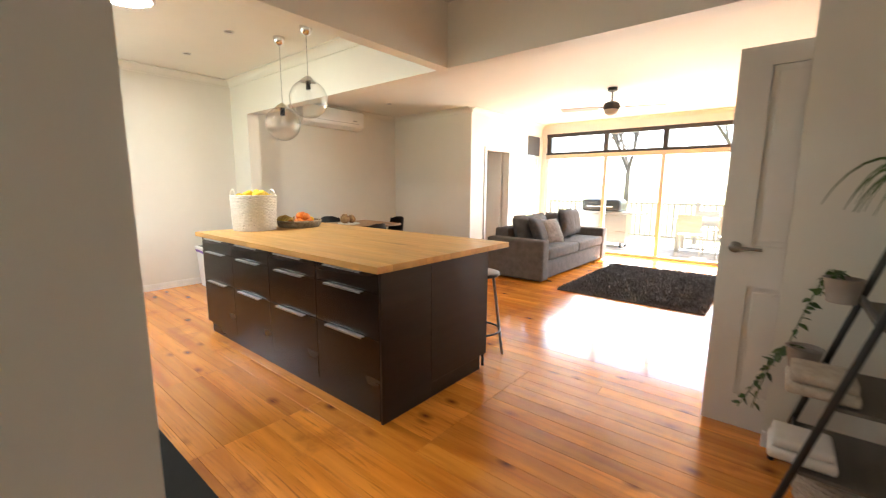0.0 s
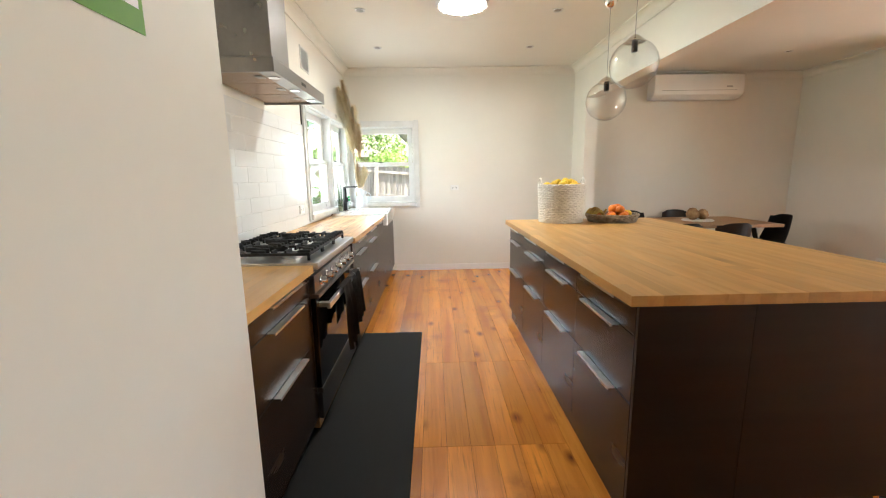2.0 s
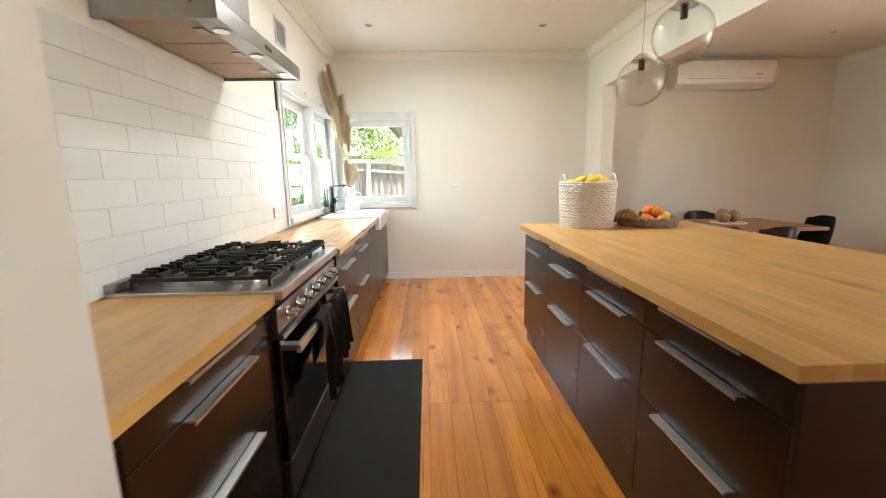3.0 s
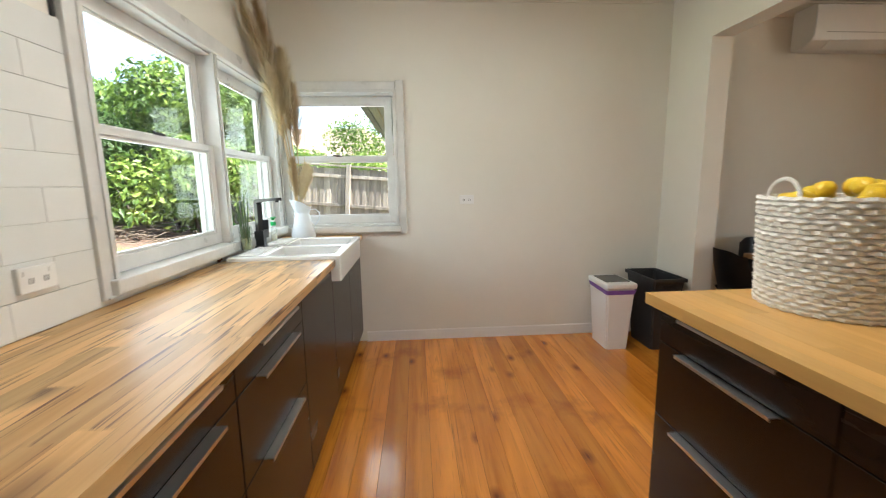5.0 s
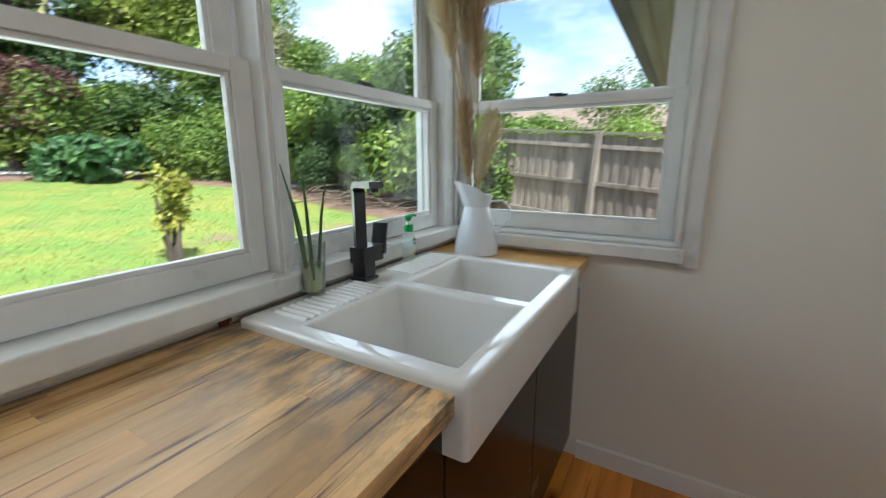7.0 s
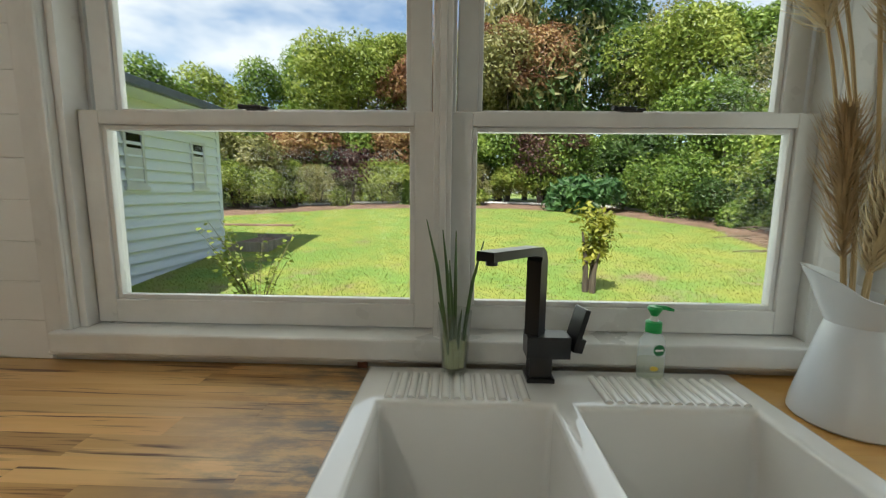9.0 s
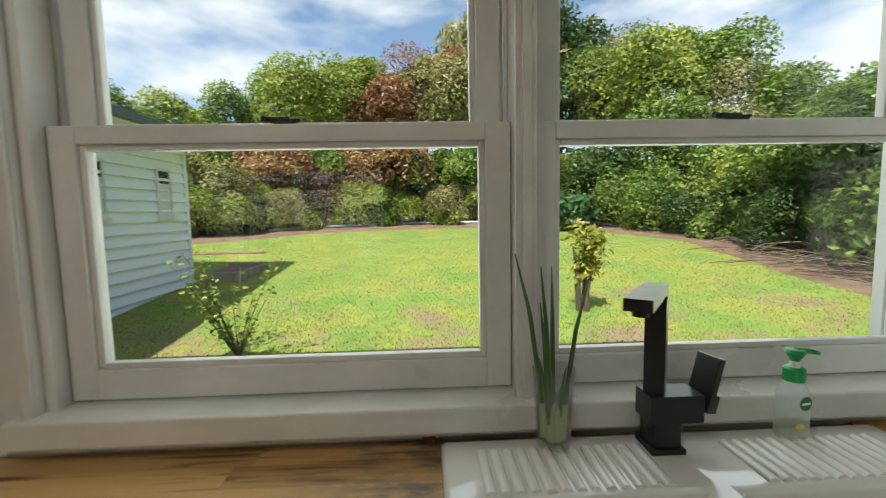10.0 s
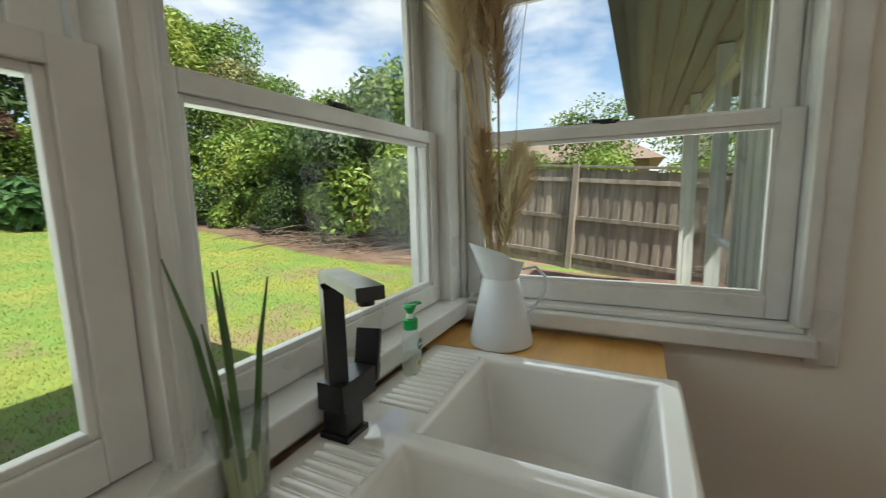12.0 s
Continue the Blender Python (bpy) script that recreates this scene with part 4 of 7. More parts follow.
# ---- fireclay double sink ----
def sink():
    t = tagged(thing("sink", -4.842, 0, 0), "white fireclay double butler sink with ribbed drainer ledge", "sink")
    L, yb, yf, zt, zb = 0.842, -0.284, 0.318, 0.932, 0.788
    b0, b1, zf = -0.115, 0.268, 0.715
    xs, ys = [-L, -0.787, -0.447, -0.395, -0.055, 0.0], [yb, b0, b1, yf]
    bm = bmesh.new()
    top = {(i, j): bm.verts.new((x, y, zt)) for i, x in enumerate(xs) for j, y in enumerate(ys)}
    holes = [(1, 1), (3, 1)]
    for i in range(5):
        for j in range(3):
            if (i, j) not in holes:
                bm.faces.new((top[i, j], top[i + 1, j], top[i + 1, j + 1], top[i, j + 1]))
    ring = [(i, 0) for i in range(5)] + [(5, j) for j in range(3)] + [(i, 3) for i in range(5, 0, -1)] + [(0, j) for j in range(3, 0, -1)]
    low = [bm.verts.new((xs[i], ys[j], zb)) for i, j in ring]
    for k in range(len(ring)):
        n = (k + 1) % len(ring)
        bm.faces.new((top[ring[k]], low[k], low[n], top[ring[n]]))
    for i, j in holes:
        c = [top[i, j], top[i + 1, j], top[i + 1, j + 1], top[i, j + 1]]
        cx, cy = (xs[i] + xs[i + 1]) / 2, (ys[j] + ys[j + 1]) / 2
        d = [bm.verts.new((cx + (v.co.x - cx) * 0.95, cy + (v.co.y - cy) * 0.84, zf)) for v in c]
        for k in range(4):
            n = (k + 1) % 4
            bm.faces.new((c[k], c[n], d[n], d[k]))
        bm.faces.new(d)
    bmesh.ops.recalc_face_normals(bm, faces=bm.faces[:])
    bm.normal_update()
    sharp = [e for e in bm.edges if len(e.link_faces) == 2 and e.calc_face_angle(0) > 0.5]
    bmesh.ops.bevel(bm, geom=sharp, offset=0.012, segments=4, affect="EDGES", profile=0.5, clamp_overlap=True)
    drains = [((xs[i] + xs[i + 1]) / 2 - 0.055, -0.02) for i, j in holes]
    for cx, cy in drains:
        f = min((f for f in bm.faces if abs(f.calc_center_median().z - zf) < 0.004 and abs(f.calc_center_median().x - cx) < 0.12), key=lambda f: -f.calc_area())
        rim = f.edges[:]
        bmesh.ops.delete(bm, geom=[f], context="FACES_ONLY")
        c = [bm.verts.new((cx + 0.042 * math.cos(a * math.pi / 14), cy + 0.042 * math.sin(a * math.pi / 14), zf)) for a in range(28)]
        hole = [bm.edges.new((c[a], c[(a + 1) % 28])) for a in range(28)]
        bmesh.ops.triangle_fill(bm, use_beauty=True, use_dissolve=False, edges=rim + hole, normal=(0, 0, 1))
    basin = part("basin", bm, CERAMIC, t, "", True)
    for cx, cy in drains:
        wc = part("drain", lathe([(0.05, 0.0006), (0.0485, 0.003), (0.044, 0.0035), (0.038, 0.0015), (0.035, -0.003), (0.033, -0.009), (0.02, -0.011), (0.0165, -0.013), (0.016, -0.03), (0, -0.03)], 32), STEEL, basin, "steel drain strainer", True)
        wc.matrix_basis = pose(cx, cy, zf)
        part("strainer_hole", lathe([(0, 0.001), (0.0155, 0.001), (0.0155, 0.0), (0, 0.0)], 16), BLACK, t).matrix_basis = pose(cx, cy, zf - 0.024)
    for x0, x1 in ((-0.36, -0.06), (-0.79, -0.5)):
        n = 13
        for k in range(n):
            x = x0 + (k + 0.5) * (x1 - x0) / n
            bm = tube([(x, -0.238, 0.9305), (x, -0.128, 0.9305)], 0.0092, 10)
            for v in bm.verts:
                v.co.z = 0.931 + max(0, v.co.z - 0.9305) * 0.8
            part("drainer_rib", bm, CERAMIC, t, "", True)
    return t


sink()

# ---- black square tap ----
tap = tagged(thing("kitchen_tap", -5.234, -0.235, 0.932), "matt black square kitchen mixer tap beside the sink bowls", "tap")
part("base", boxes((-0.03, 0.03, -0.03, 0.03, 0, 0.01), (-0.024, 0.024, -0.024, 0.024, 0.01, 0.054), bev=0.0015), BLACK, tap)
part("body", boxes((-0.062, 0.032, -0.027, 0.027, 0.054, 0.103), bev=0.0015), BLACK, tap)
sp = bmesh.new()
path = [(0.012, 0, 0.103), (0.012, 0, 0.266), (0.0135, 0, 0.279), (0.02, 0.01, 0.287), (0.036, 0.032, 0.291), (0.085, 0.1, 0.295), (0.138, 0.172, 0.299)]
rows = []
for i, p in enumerate(path):
    a, b = Vector(path[max(0, i - 1)]), Vector(path[min(len(path) - 1, i + 1)])
    d = (b - a).normalized()
    side = Vector((0.804, -0.594, 0))
    up = d.cross(side).normalized()
    side = up.cross(d).normalized()
    hw, hh = (0.0165, 0.0165) if i < 2 else (0.018, 0.0085 if i > 3 else 0.011)
    rows.append([sp.verts.new(Vector(p) + side * sx * hw + up * sy * hh) for sx, sy in ((-1, -1), (1, -1), (1, 1), (-1, 1))])
for a, b in zip(rows, rows[1:]):
    for k in range(4):
        sp.faces.new((a[k], a[(k + 1) % 4], b[(k + 1) % 4], b[k]))
sp.faces.new(rows[0])
sp.faces.new(rows[-1][::-1])
bmesh.ops.recalc_face_normals(sp, faces=sp.faces[:])
part("spout", sp, BLACK, tap)
part("aerator", tube([(0.125, 0.155, 0.291), (0.125, 0.155, 0.281)], 0.011, 14), BLACK, tap, "", True)
lev = part("lever", boxes((-0.006, 0.006, -0.024, 0.024, -0.012, 0.085), (-0.02, 0.0, -0.02, 0.02, -0.012, 0.02), bev=0.0015), BLACK, tap)
lev.matrix_basis = pose(-0.07, 0.0, 0.08, 0, -16, 12)

# ---- glass of spring onions ----
TUMBLER = thin_glass("drinking_glass", (0.93, 0.95, 0.94), 1.0, 0.075)
gl = tagged(thing("onion_glass", -5.046, -0.25, 0.937), "drinking glass of water with growing spring onions", "glass")
part("tumbler", lathe([(0, 0.006), (0.02, 0.006), (0.027, 0.012), (0.0305, 0.06), (0.0345, 0.138), (0.037, 0.142), (0.0375, 0.138), (0.0325, 0.06), (0.0295, 0.0), (0, 0.0)], 36), TUMBLER, gl, "", True)
part("water", lathe([(0, 0.008), (0.019, 0.008), (0.0258, 0.014), (0.029, 0.06), (0.0308, 0.083), (0, 0.083)], 36), thin_glass("cloudy_water", (0.93, 0.95, 0.86), 0.2, 0.04, 0.14, (0.95, 0.95, 0.78)), gl, "", True)
LEEK = mat("spring_onion", (0.035, 0.09, 0.02), (0.09, 0.16, 0.04), scale=20, rough=0.4)
LEEKW = mat("spring_onion_white", (0.5, 0.52, 0.3), (0.62, 0.62, 0.45), scale=20, rough=0.4)
rng = random.Random(5)
for k, (dx, dy, h) in enumerate([(0.055, -0.01, 0.345), (0.024, 0.01, 0.325), (0.0, -0.012, 0.32), (-0.05, 0.0, 0.3), (0.03, 0.02, 0.17), (-0.012, 0.012, 0.15), (0.012, -0.02, 0.25)]):
    bx, by = dx * 0.25, dy * 0.5 + rng.uniform(-0.006, 0.006)
    pts = [(bx, by, 0.014), (bx + dx * 0.2, by + dy * 0.2, h * 0.35), (bx + dx * 0.5, by + dy * 0.5, h * 0.7), (dx * 1.2, by + dy, h)]
    st = part("stalk", tube(pts, [0.0048, 0.0048, 0.004, 0.0012], 8), LEEK, gl, "", True)
    part("white_stem", tube([(bx, by, 0.012), (bx + dx * 0.1, by + dy * 0.1, 0.075)], [0.0085, 0.007], 8), LEEKW, st, "", True)

# ---- soap bottle ----
so = tagged(thing("soap_bottle", -5.482, -0.24, 0.937), "clear pump soap bottle with green pump and label", "soap dispenser")
bm = lathe([(0, 0), (0.027, 0), (0.03, 0.006), (0.0305, 0.05), (0.028, 0.085), (0.018, 0.102), (0.013, 0.106), (0.013, 0.112), (0, 0.112)], 32, 0.62)
part("bottle", bm, thin_glass("clear_plastic", (0.95, 0.97, 0.965), 0.7, 0.06, 0.2, (0.85, 0.9, 0.9)), so, "", True)
part("soap", lathe([(0, 0.003), (0.0255, 0.003), (0.0285, 0.008), (0.0288, 0.045), (0, 0.046)], 32, 0.6), thin_glass("soap_gel", (0.97, 0.97, 0.9), 0.2, 0.01, 0.06, (0.9, 0.9, 0.75)), so, "", True)
GREEN = mat("green_plastic", (0.01, 0.33, 0.07), (0.02, 0.4, 0.1), scale=9, rough=0.3)
cp = part("collar", lathe([(0, 0.106), (0.017, 0.106), (0.017, 0.128), (0.013, 0.131), (0, 0.131)], 24), GREEN, so, "green collar", True)
part("pump_stem", tube([(0, 0, 0.131), (0, 0, 0.146)], [0.009, 0.006], 14), WPLASTIC, so, "", True)
hd = part("pump_head", lathe([(0, 0.142), (0.007, 0.142), (0.016, 0.158), (0.013, 0.163), (0, 0.164)], 20), GREEN, so, "green pump head", True)
part("nozzle", tube([(0, 0, 0.16), (-0.02, 0.005, 0.161), (-0.036, 0.009, 0.157)], [0.006, 0.005, 0.003], 10), GREEN, hd, "", True)
lb = part("label_disc", lathe([(0, 0), (0.0125, 0), (0.0125, 0.001), (0, 0.001)], 24), mat("dark_green_label", (0.01, 0.16, 0.05), scale=9, rough=0.4), so, "round green label")
lb.matrix_basis = pose(-0.006, 0.0195, 0.07, -88, 0, 8)
part("label_band", boxes((-0.009, 0.009, -0.002, 0.002, 0.001, 0.0015)), WPLASTIC, lb)
lm = part("label_fruit", lathe([(0, 0), (0.009, 0), (0.009, 0.0008), (0, 0.0008)], 16, 0.6), mat("yellow_print", (0.75, 0.55, 0.08), scale=9, rough=0.4), so, "small yellow fruit print")
lm.matrix_basis = pose(0.002, 0.0197, 0.028, -88, 0, 4)

# ---- enamel jug with dried pampas ----
jug = tagged(thing("enamel_jug", -5.81, -0.13, 0.912), "pale blue-white enamel jug on the corner worktop", "jug")
bm = lathe([(0, 0.004), (0.084, 0.004), (0.088, 0.0), (0.091, 0.004), (0.088, 0.03), (0.06, 0.165), (0.052, 0.2), (0.05, 0.206), (0.053, 0.212), (0.062, 0.25), (0.067, 0.268), (0.065, 0.269), (0.05, 0.215), (0.045, 0.2), (0.08, 0.02), (0, 0.012)], 40)
for v in bm.verts:
    if v.co.z > 0.205:
        k = (v.co.z - 0.205) / 0.064
        d = v.co.x * 0.75 - v.co.y * 0.66  # spout side
        v.co.z += k * (0.05 * d / 0.065 if d > 0 else 0.018 * d / 0.065)
        if d > 0.03:
            v.co.x += 0.75 * k * (d - 0.03) * 0.8
            v.co.y -= 0.66 * k * (d - 0.03) * 0.8
for v in bm.verts:
    v.co.z *= 0.93
part("body", bm, ENAMEL, jug, "", True)
part("handle", tube([(-0.032, 0.04, 0.21), (-0.065, 0.085, 0.215), (-0.08, 0.11, 0.185), (-0.075, 0.11, 0.14), (-0.056, 0.082, 0.095), (-0.05, 0.064, 0.075)], [0.004, 0.0045, 0.0045, 0.0045, 0.004, 0.004], 10), ENAMEL, jug, "", True)

PAMPAS = mat("dried_pampas", (0.6, 0.48, 0.27), (0.78, 0.67, 0.45), scale=9, rough=0.9, fine=0.2)
STRAW = mat("straw_stem", (0.42, 0.3, 0.14), (0.5, 0.37, 0.19), scale=14, rough=0.7)
PAMPAS_B = mat("brown_pampas", (0.38, 0.26, 0.13), (0.58, 0.44, 0.25), scale=9, rough=0.9, fine=0.2)


def bez(p, u):
    a = [Vector(q) for q in p]
    while len(a) > 1:
        a = [x.lerp(y, u) for x, y in zip(a, a[1:])]
    return a[0]


def plume(parent, ctrl, start, fuzz, n, material, seed, droop=0.6):
    """One stem and its feathery head of thin hanging strands."""
    st = part("stem", tube([bez(ctrl, k / 14) for k in range(15)], [0.0035] * 12 + [0.002, 0.0015, 0.001], 6), STRAW, parent, "", True)
    rng = random.Random(seed)
    bm = bmesh.new()
    for _ in range(n):
        u = start + (1 - start) * rng.random() ** 0.85
        v = (u - start) / (1 - start)
        c = bez(ctrl, u)
        tan = (bez(ctrl, min(1, u + 0.03)) - bez(ctrl, max(0, u - 0.03))).normalized()
        r = 1.25 * fuzz * (0.35 + 1.1 * math.sin(math.pi * min(1, 0.12 + 0.85 * v)) ** 0.8) * rng.uniform(0.3, 1.05)
        ang = rng.uniform(0, 2 * math.pi)
        s = tan.orthogonal().normalized()
        out = s * math.cos(ang) + tan.cross(s) * math.sin(ang)
        ln = r * rng.uniform(1.4, 2.4)
        tip = c + out * r + tan * ln * 0.75 + Vector((0, 0, -droop * r * rng.random()))
        mid = c.lerp(tip, 0.5) + out * r * 0.16
        wv = tan.cross(out).normalized() * rng.uniform(0.0007, 0.0016)
        vs = [bm.verts.new(q) for q in (c - wv, c + wv, mid + wv, mid - wv, tip)]
        bm.faces.new(vs[:4])
        bm.faces.new((vs[3], vs[2], vs[4]))
    part("feather", bm, material, st)


pam = tagged(thing("pampas_bunch", -5.81, -0.14, 1.0), "tall bunch of dried cream and brown pampas grass in the jug", "dried grass")
plume(pam, [(0.0, 0.0, 0.0), (-0.02, -0.05, 0.5), (0.02, -0.1, 0.95), (0.5, -0.12, 1.38)], 0.56, 0.055, 2600, PAMPAS, 1)
plume(pam, [(0.01, 0.0, 0.0), (-0.01, -0.03, 0.5), (0.04, -0.07, 0.9), (0.36, -0.1, 1.5)], 0.58, 0.05, 2400, PAMPAS_B, 2)
plume(pam, [(-0.01, 0.01, 0.0), (-0.03, -0.02, 0.45), (0.0, -0.05, 0.85), (0.16, -0.02, 1.22)], 0.55, 0.06, 2600, PAMPAS, 3)
plume(pam, [(0.0, -0.01, 0.0), (0.0, -0.05, 0.4), (0.06, -0.09, 0.8), (0.24, -0.08, 1.12)], 0.55, 0.055, 2400, PAMPAS, 4)
plume(pam, [(0.0, 0.01, 0.02), (-0.02, 0.0, 0.3), (-0.03, 0.0, 0.6), (0.06, 0.02, 1.02)], 0.62, 0.05, 1800, PAMPAS_B, 5)
plume(pam, [(0.0, 0.0, 0.0), (0.0, 0.0, 0.2), (-0.01, 0.02, 0.3), (-0.02, 0.06, 0.46)], 0.4, 0.04, 1300, PAMPAS, 6, 0.1)
plume(pam, [(0.0, 0.01, 0.0), (0.02, 0.02, 0.2), (0.03, 0.04, 0.3), (0.02, 0.1, 0.42)], 0.4, 0.03, 900, PAMPAS, 7, 0.1)
plume(pam, [(0.0, -0.01, 0.0), (0.02, -0.02, 0.2), (0.03, -0.03, 0.35), (0.05, -0.02, 0.5)], 0.4, 0.035, 1000, PAMPAS_B, 8, 0.1)
wire = [(-0.02, 0.02, 0.1), (-0.03, 0.06, 0.35), (-0.04, 0.03, 0.6), (-0.03, 0.08, 0.85)]
part("loose_strand", tube([bez(wire, k / 12) for k in range(13)], 0.0009, 5), STRAW, pam)


RUST = mat("rusty_steel", (0.09, 0.025, 0.012), (0.2, 0.07, 0.03), scale=60, rough=0.9, bump=0.4)
hk = tagged(thing("rusty_bracket", -4.822, -0.305, 0.9145), "small rusty bracket at the window sill", "bracket")
part("plate", boxes((-0.012, 0.012, -0.006, 0.004, 0.0, 0.02), (-0.012, -0.004, 0.004, 0.012, 0.008, 0.02), bev=0.002), RUST, hk)

# ---- switches, power points ----
def power_point(x, y, z, rz, w=0.115, h=0.072, label="white double power point"):
    t = tagged(thing("power_point", x, y, z, rz), label, "power point")
    part("plate", box(-w / 2, w / 2, 0.0005, 0.015, -h / 2, h / 2, 0.004), WPLASTIC, t)
    for s in (-1, 1):
        part("rocker", box(s * w * 0.34 - 0.007, s * w * 0.34 + 0.007, 0.015, 0.018, 0.012, 0.026, 0.001), WPLASTIC, t)
        part("slot", boxes((s * w * 0.2 - 0.006, s * w * 0.2 - 0.003, 0.0145, 0.0155, -0.012, 0.004), (s * w * 0.2 + 0.004, s * w * 0.2 + 0.007, 0.0145, 0.0155, -0.012, 0.004)), BLACK, t)
    return t


power_point(XW, 1.15, 1.178, -90)
power_point(-3.805, YS + 0.0095, 1.065, 0, label="white double power point on the tiled splashback")
power_point(-4.6, YD, 0.3, 180, label="white power point low on the dining wall")

# dark upright line above the tile end, drawn as a thin black box
edge_strip = tagged(thing("edge_strip", -4.012, YS, 1.815), "thin dark strip on the wall beside the window casing", "trim strip")
part("strip", box(-0.007, 0.007, 0.0005, 0.01, 0.0, 0.34, 0.002), BLACK, edge_strip)

# ---- calendar on the pantry wall ----
cal = tagged(thing("wall_calendar", -0.91, 0.286, 1.62), "green-bordered white wall planner calendar", "calendar")
CALG = mat("calendar_green", (0.12, 0.3, 0.03), (0.15, 0.35, 0.04), scale=6, rough=0.5)
part("sheet", boxes((-0.15, 0.15, 0.0, 0.002, 0.0, 0.42)), CALG, cal)
INK = mat("pale_print", (0.45, 0.55, 0.4), scale=30, rough=0.6)
for i in range(7):
    for j in range(6):
        x, z = -0.138 + i * 0.0395, 0.045 + j * 0.058
        sq = part("day_box", boxes((x, x + 0.037, 0.002, 0.0024, z, z + 0.053)), WPLASTIC, cal)
        part("print_line", boxes((x + 0.004, x + 0.02, 0.0024, 0.0027, z + 0.04, z + 0.046)), INK, sq)
part("footer", boxes((0.05, 0.14, 0.002, 0.0024, 0.012, 0.03)), INK, cal)
part("pin", tube([(0, 0.001, 0.02), (0, 0.006, 0.02)], 0.004, 10), BLACK, cal)

# ---- rubber mat ----
rm = tagged(part("floor_mat", box(-3.52, -1.45, 0.15, 0.735, 0.001, 0.011, 0.004), RUBBER), "long black rubber kitchen mat on the floor", "mat")

# ---- ceiling fixtures ----
sk = tagged(thing("tube_skylight", -3.9, 1.13, HK), "round white tubular skylight shining in the ceiling", "skylight")
part("rim", lathe([(0.2, 0.0), (0.225, 0.0), (0.226, -0.008), (0.215, -0.016), (0.198, -0.012), (0.198, 0.0)], 48), TRIM, sk, "", True)
part("diffuser", lathe([(0, -0.022), (0.12, -0.02), (0.197, -0.008), (0.197, -0.001), (0, -0.001)], 48), glow("skylight_diffuser", (1.0, 0.97, 0.86), 16.0), sk, "glowing frosted diffuser", True)


def downlight(x, y, z):
    t = tagged(thing("downlight", x, y, z), "small round recessed downlight, switched off", "downlight", "ceiling downlights")
    part("ring", lathe([(0.032, -0.001), (0.045, -0.001), (0.046, -0.004), (0.043, -0.008), (0.034, -0.006), (0.032, -0.001)], 28), TRIM, t, "", True)
    part("lamp", lathe([(0, -0.002), (0.032, -0.002), (0.03, -0.001), (0, -0.001)], 24), mat("lamp_lens", (0.35, 0.34, 0.32), scale=8, rough=0.2), t)


for x, y in ((-4.0, 0.25), (-4.03, 1.98), (-5.05, 0.26), (-5.06, 1.97)):
    downlight(x, y, HK)
for x, y in ((-3.5, 3.9), (-5.0, 4.9)):
    downlight(x, y, HL)


def pendant(x, y, z, r):
    t = tagged(thing("pendant_light", x, y, z), "clear glass globe pendant with a bare bulb and chrome ceiling cap", "pendant light", "globe pendants over the island")
    top = HK - z
    part("ceiling_rose", lathe([(0, top - 0.001), (0.055, top - 0.001), (0.055, top - 0.02), (0.045, top - 0.055), (0.02, top - 0.075), (0, top - 0.076)], 28), CHROME, t, "chrome ceiling rose", True)
    part("cord", tube([(0, 0, top - 0.075), (0, 0, r + 0.03)], 0.0028, 8), mat("clear_cord", (0.35, 0.34, 0.32), scale=10, rough=0.4), t)
    part("cap", lathe([(0, r + 0.035), (0.016, r + 0.032), (0.045, r + 0.012), (0.066, r - 0.008), (0.072, r - 0.02), (0, r - 0.02)], 24), CHROME, t, "chrome cap", True)
    prof = [(r * math.sin(a), r * math.cos(a)) for a in [0.25 + k * (math.pi - 0.25) / 24 for k in range(25)]]
    part("globe", lathe(prof + [((r - 0.003) * math.sin(a), (r - 0.003) * math.cos(a)) for a in [math.pi - k * (math.pi - 0.25) / 24 for k in range(25)]], 40), GLOBE, t, "clear glass globe", True)
    part("socket", tube([(0, 0, r - 0.02), (0, 0, r - 0.085)], 0.022, 16), BLACK, t, "black lamp holder", True)
    part("bulb", lathe([(0.013, r - 0.085), (0.016, r - 0.1), (0.03, r - 0.135), (0.032, r - 0.155), (0.026, r - 0.178), (0, r - 0.188)], 20), GLOBE, t, "", True)
    part("filament", tube([(0.006 * math.cos(k * 1.9), 0.006 * math.sin(k * 1.9), r - 0.1 - 0.011 * k) for k in range(7)], 0.0018, 5), mat("pale_filament", (0.75, 0.7, 0.6), scale=9, rough=0.4), t)
    return t


pendant(-3.8, 2.35, 1.95, 0.165)
pendant(-3.35, 2.36, 2.13, 0.172)

# ---- split-system air conditioner ----
ac = tagged(thing("air_conditioner", XW, 4.4, 2.31), "white wall-mounted split-system air conditioner", "air conditioner")
bm = bmesh.new()
prof = [(0.001, 0.0), (0.12, 0.0), (0.19, 0.045), (0.205, 0.1), (0.205, 0.28), (0.19, 0.3), (0.001, 0.3)]
ra = [bm.verts.new((x, -0.6, z)) for x, z in prof]
rb = [bm.verts.new((x, 0.6, z)) for x, z in prof]
for k in range(len(prof)):
    j = (k + 1) % len(prof)
    bm.faces.new((ra[k], ra[j], rb[j], rb[k]))
bm.faces.new(ra[::-1])
bm.faces.new(rb)
bmesh.ops.recalc_face_normals(bm, faces=bm.faces[:])
bmesh.ops.bevel(bm, geom=bm.edges[:], offset=0.006, segments=2, affect="EDGES")
part("casing", bm, WPLASTIC, ac, "", True)
fl = part("flap", box(-0.045, 0.045, -0.46, 0.46, -0.003, 0.003, 0.002), WPLASTIC, ac)
fl.matrix_basis = pose(0.162, 0, 0.018, 0, -32)
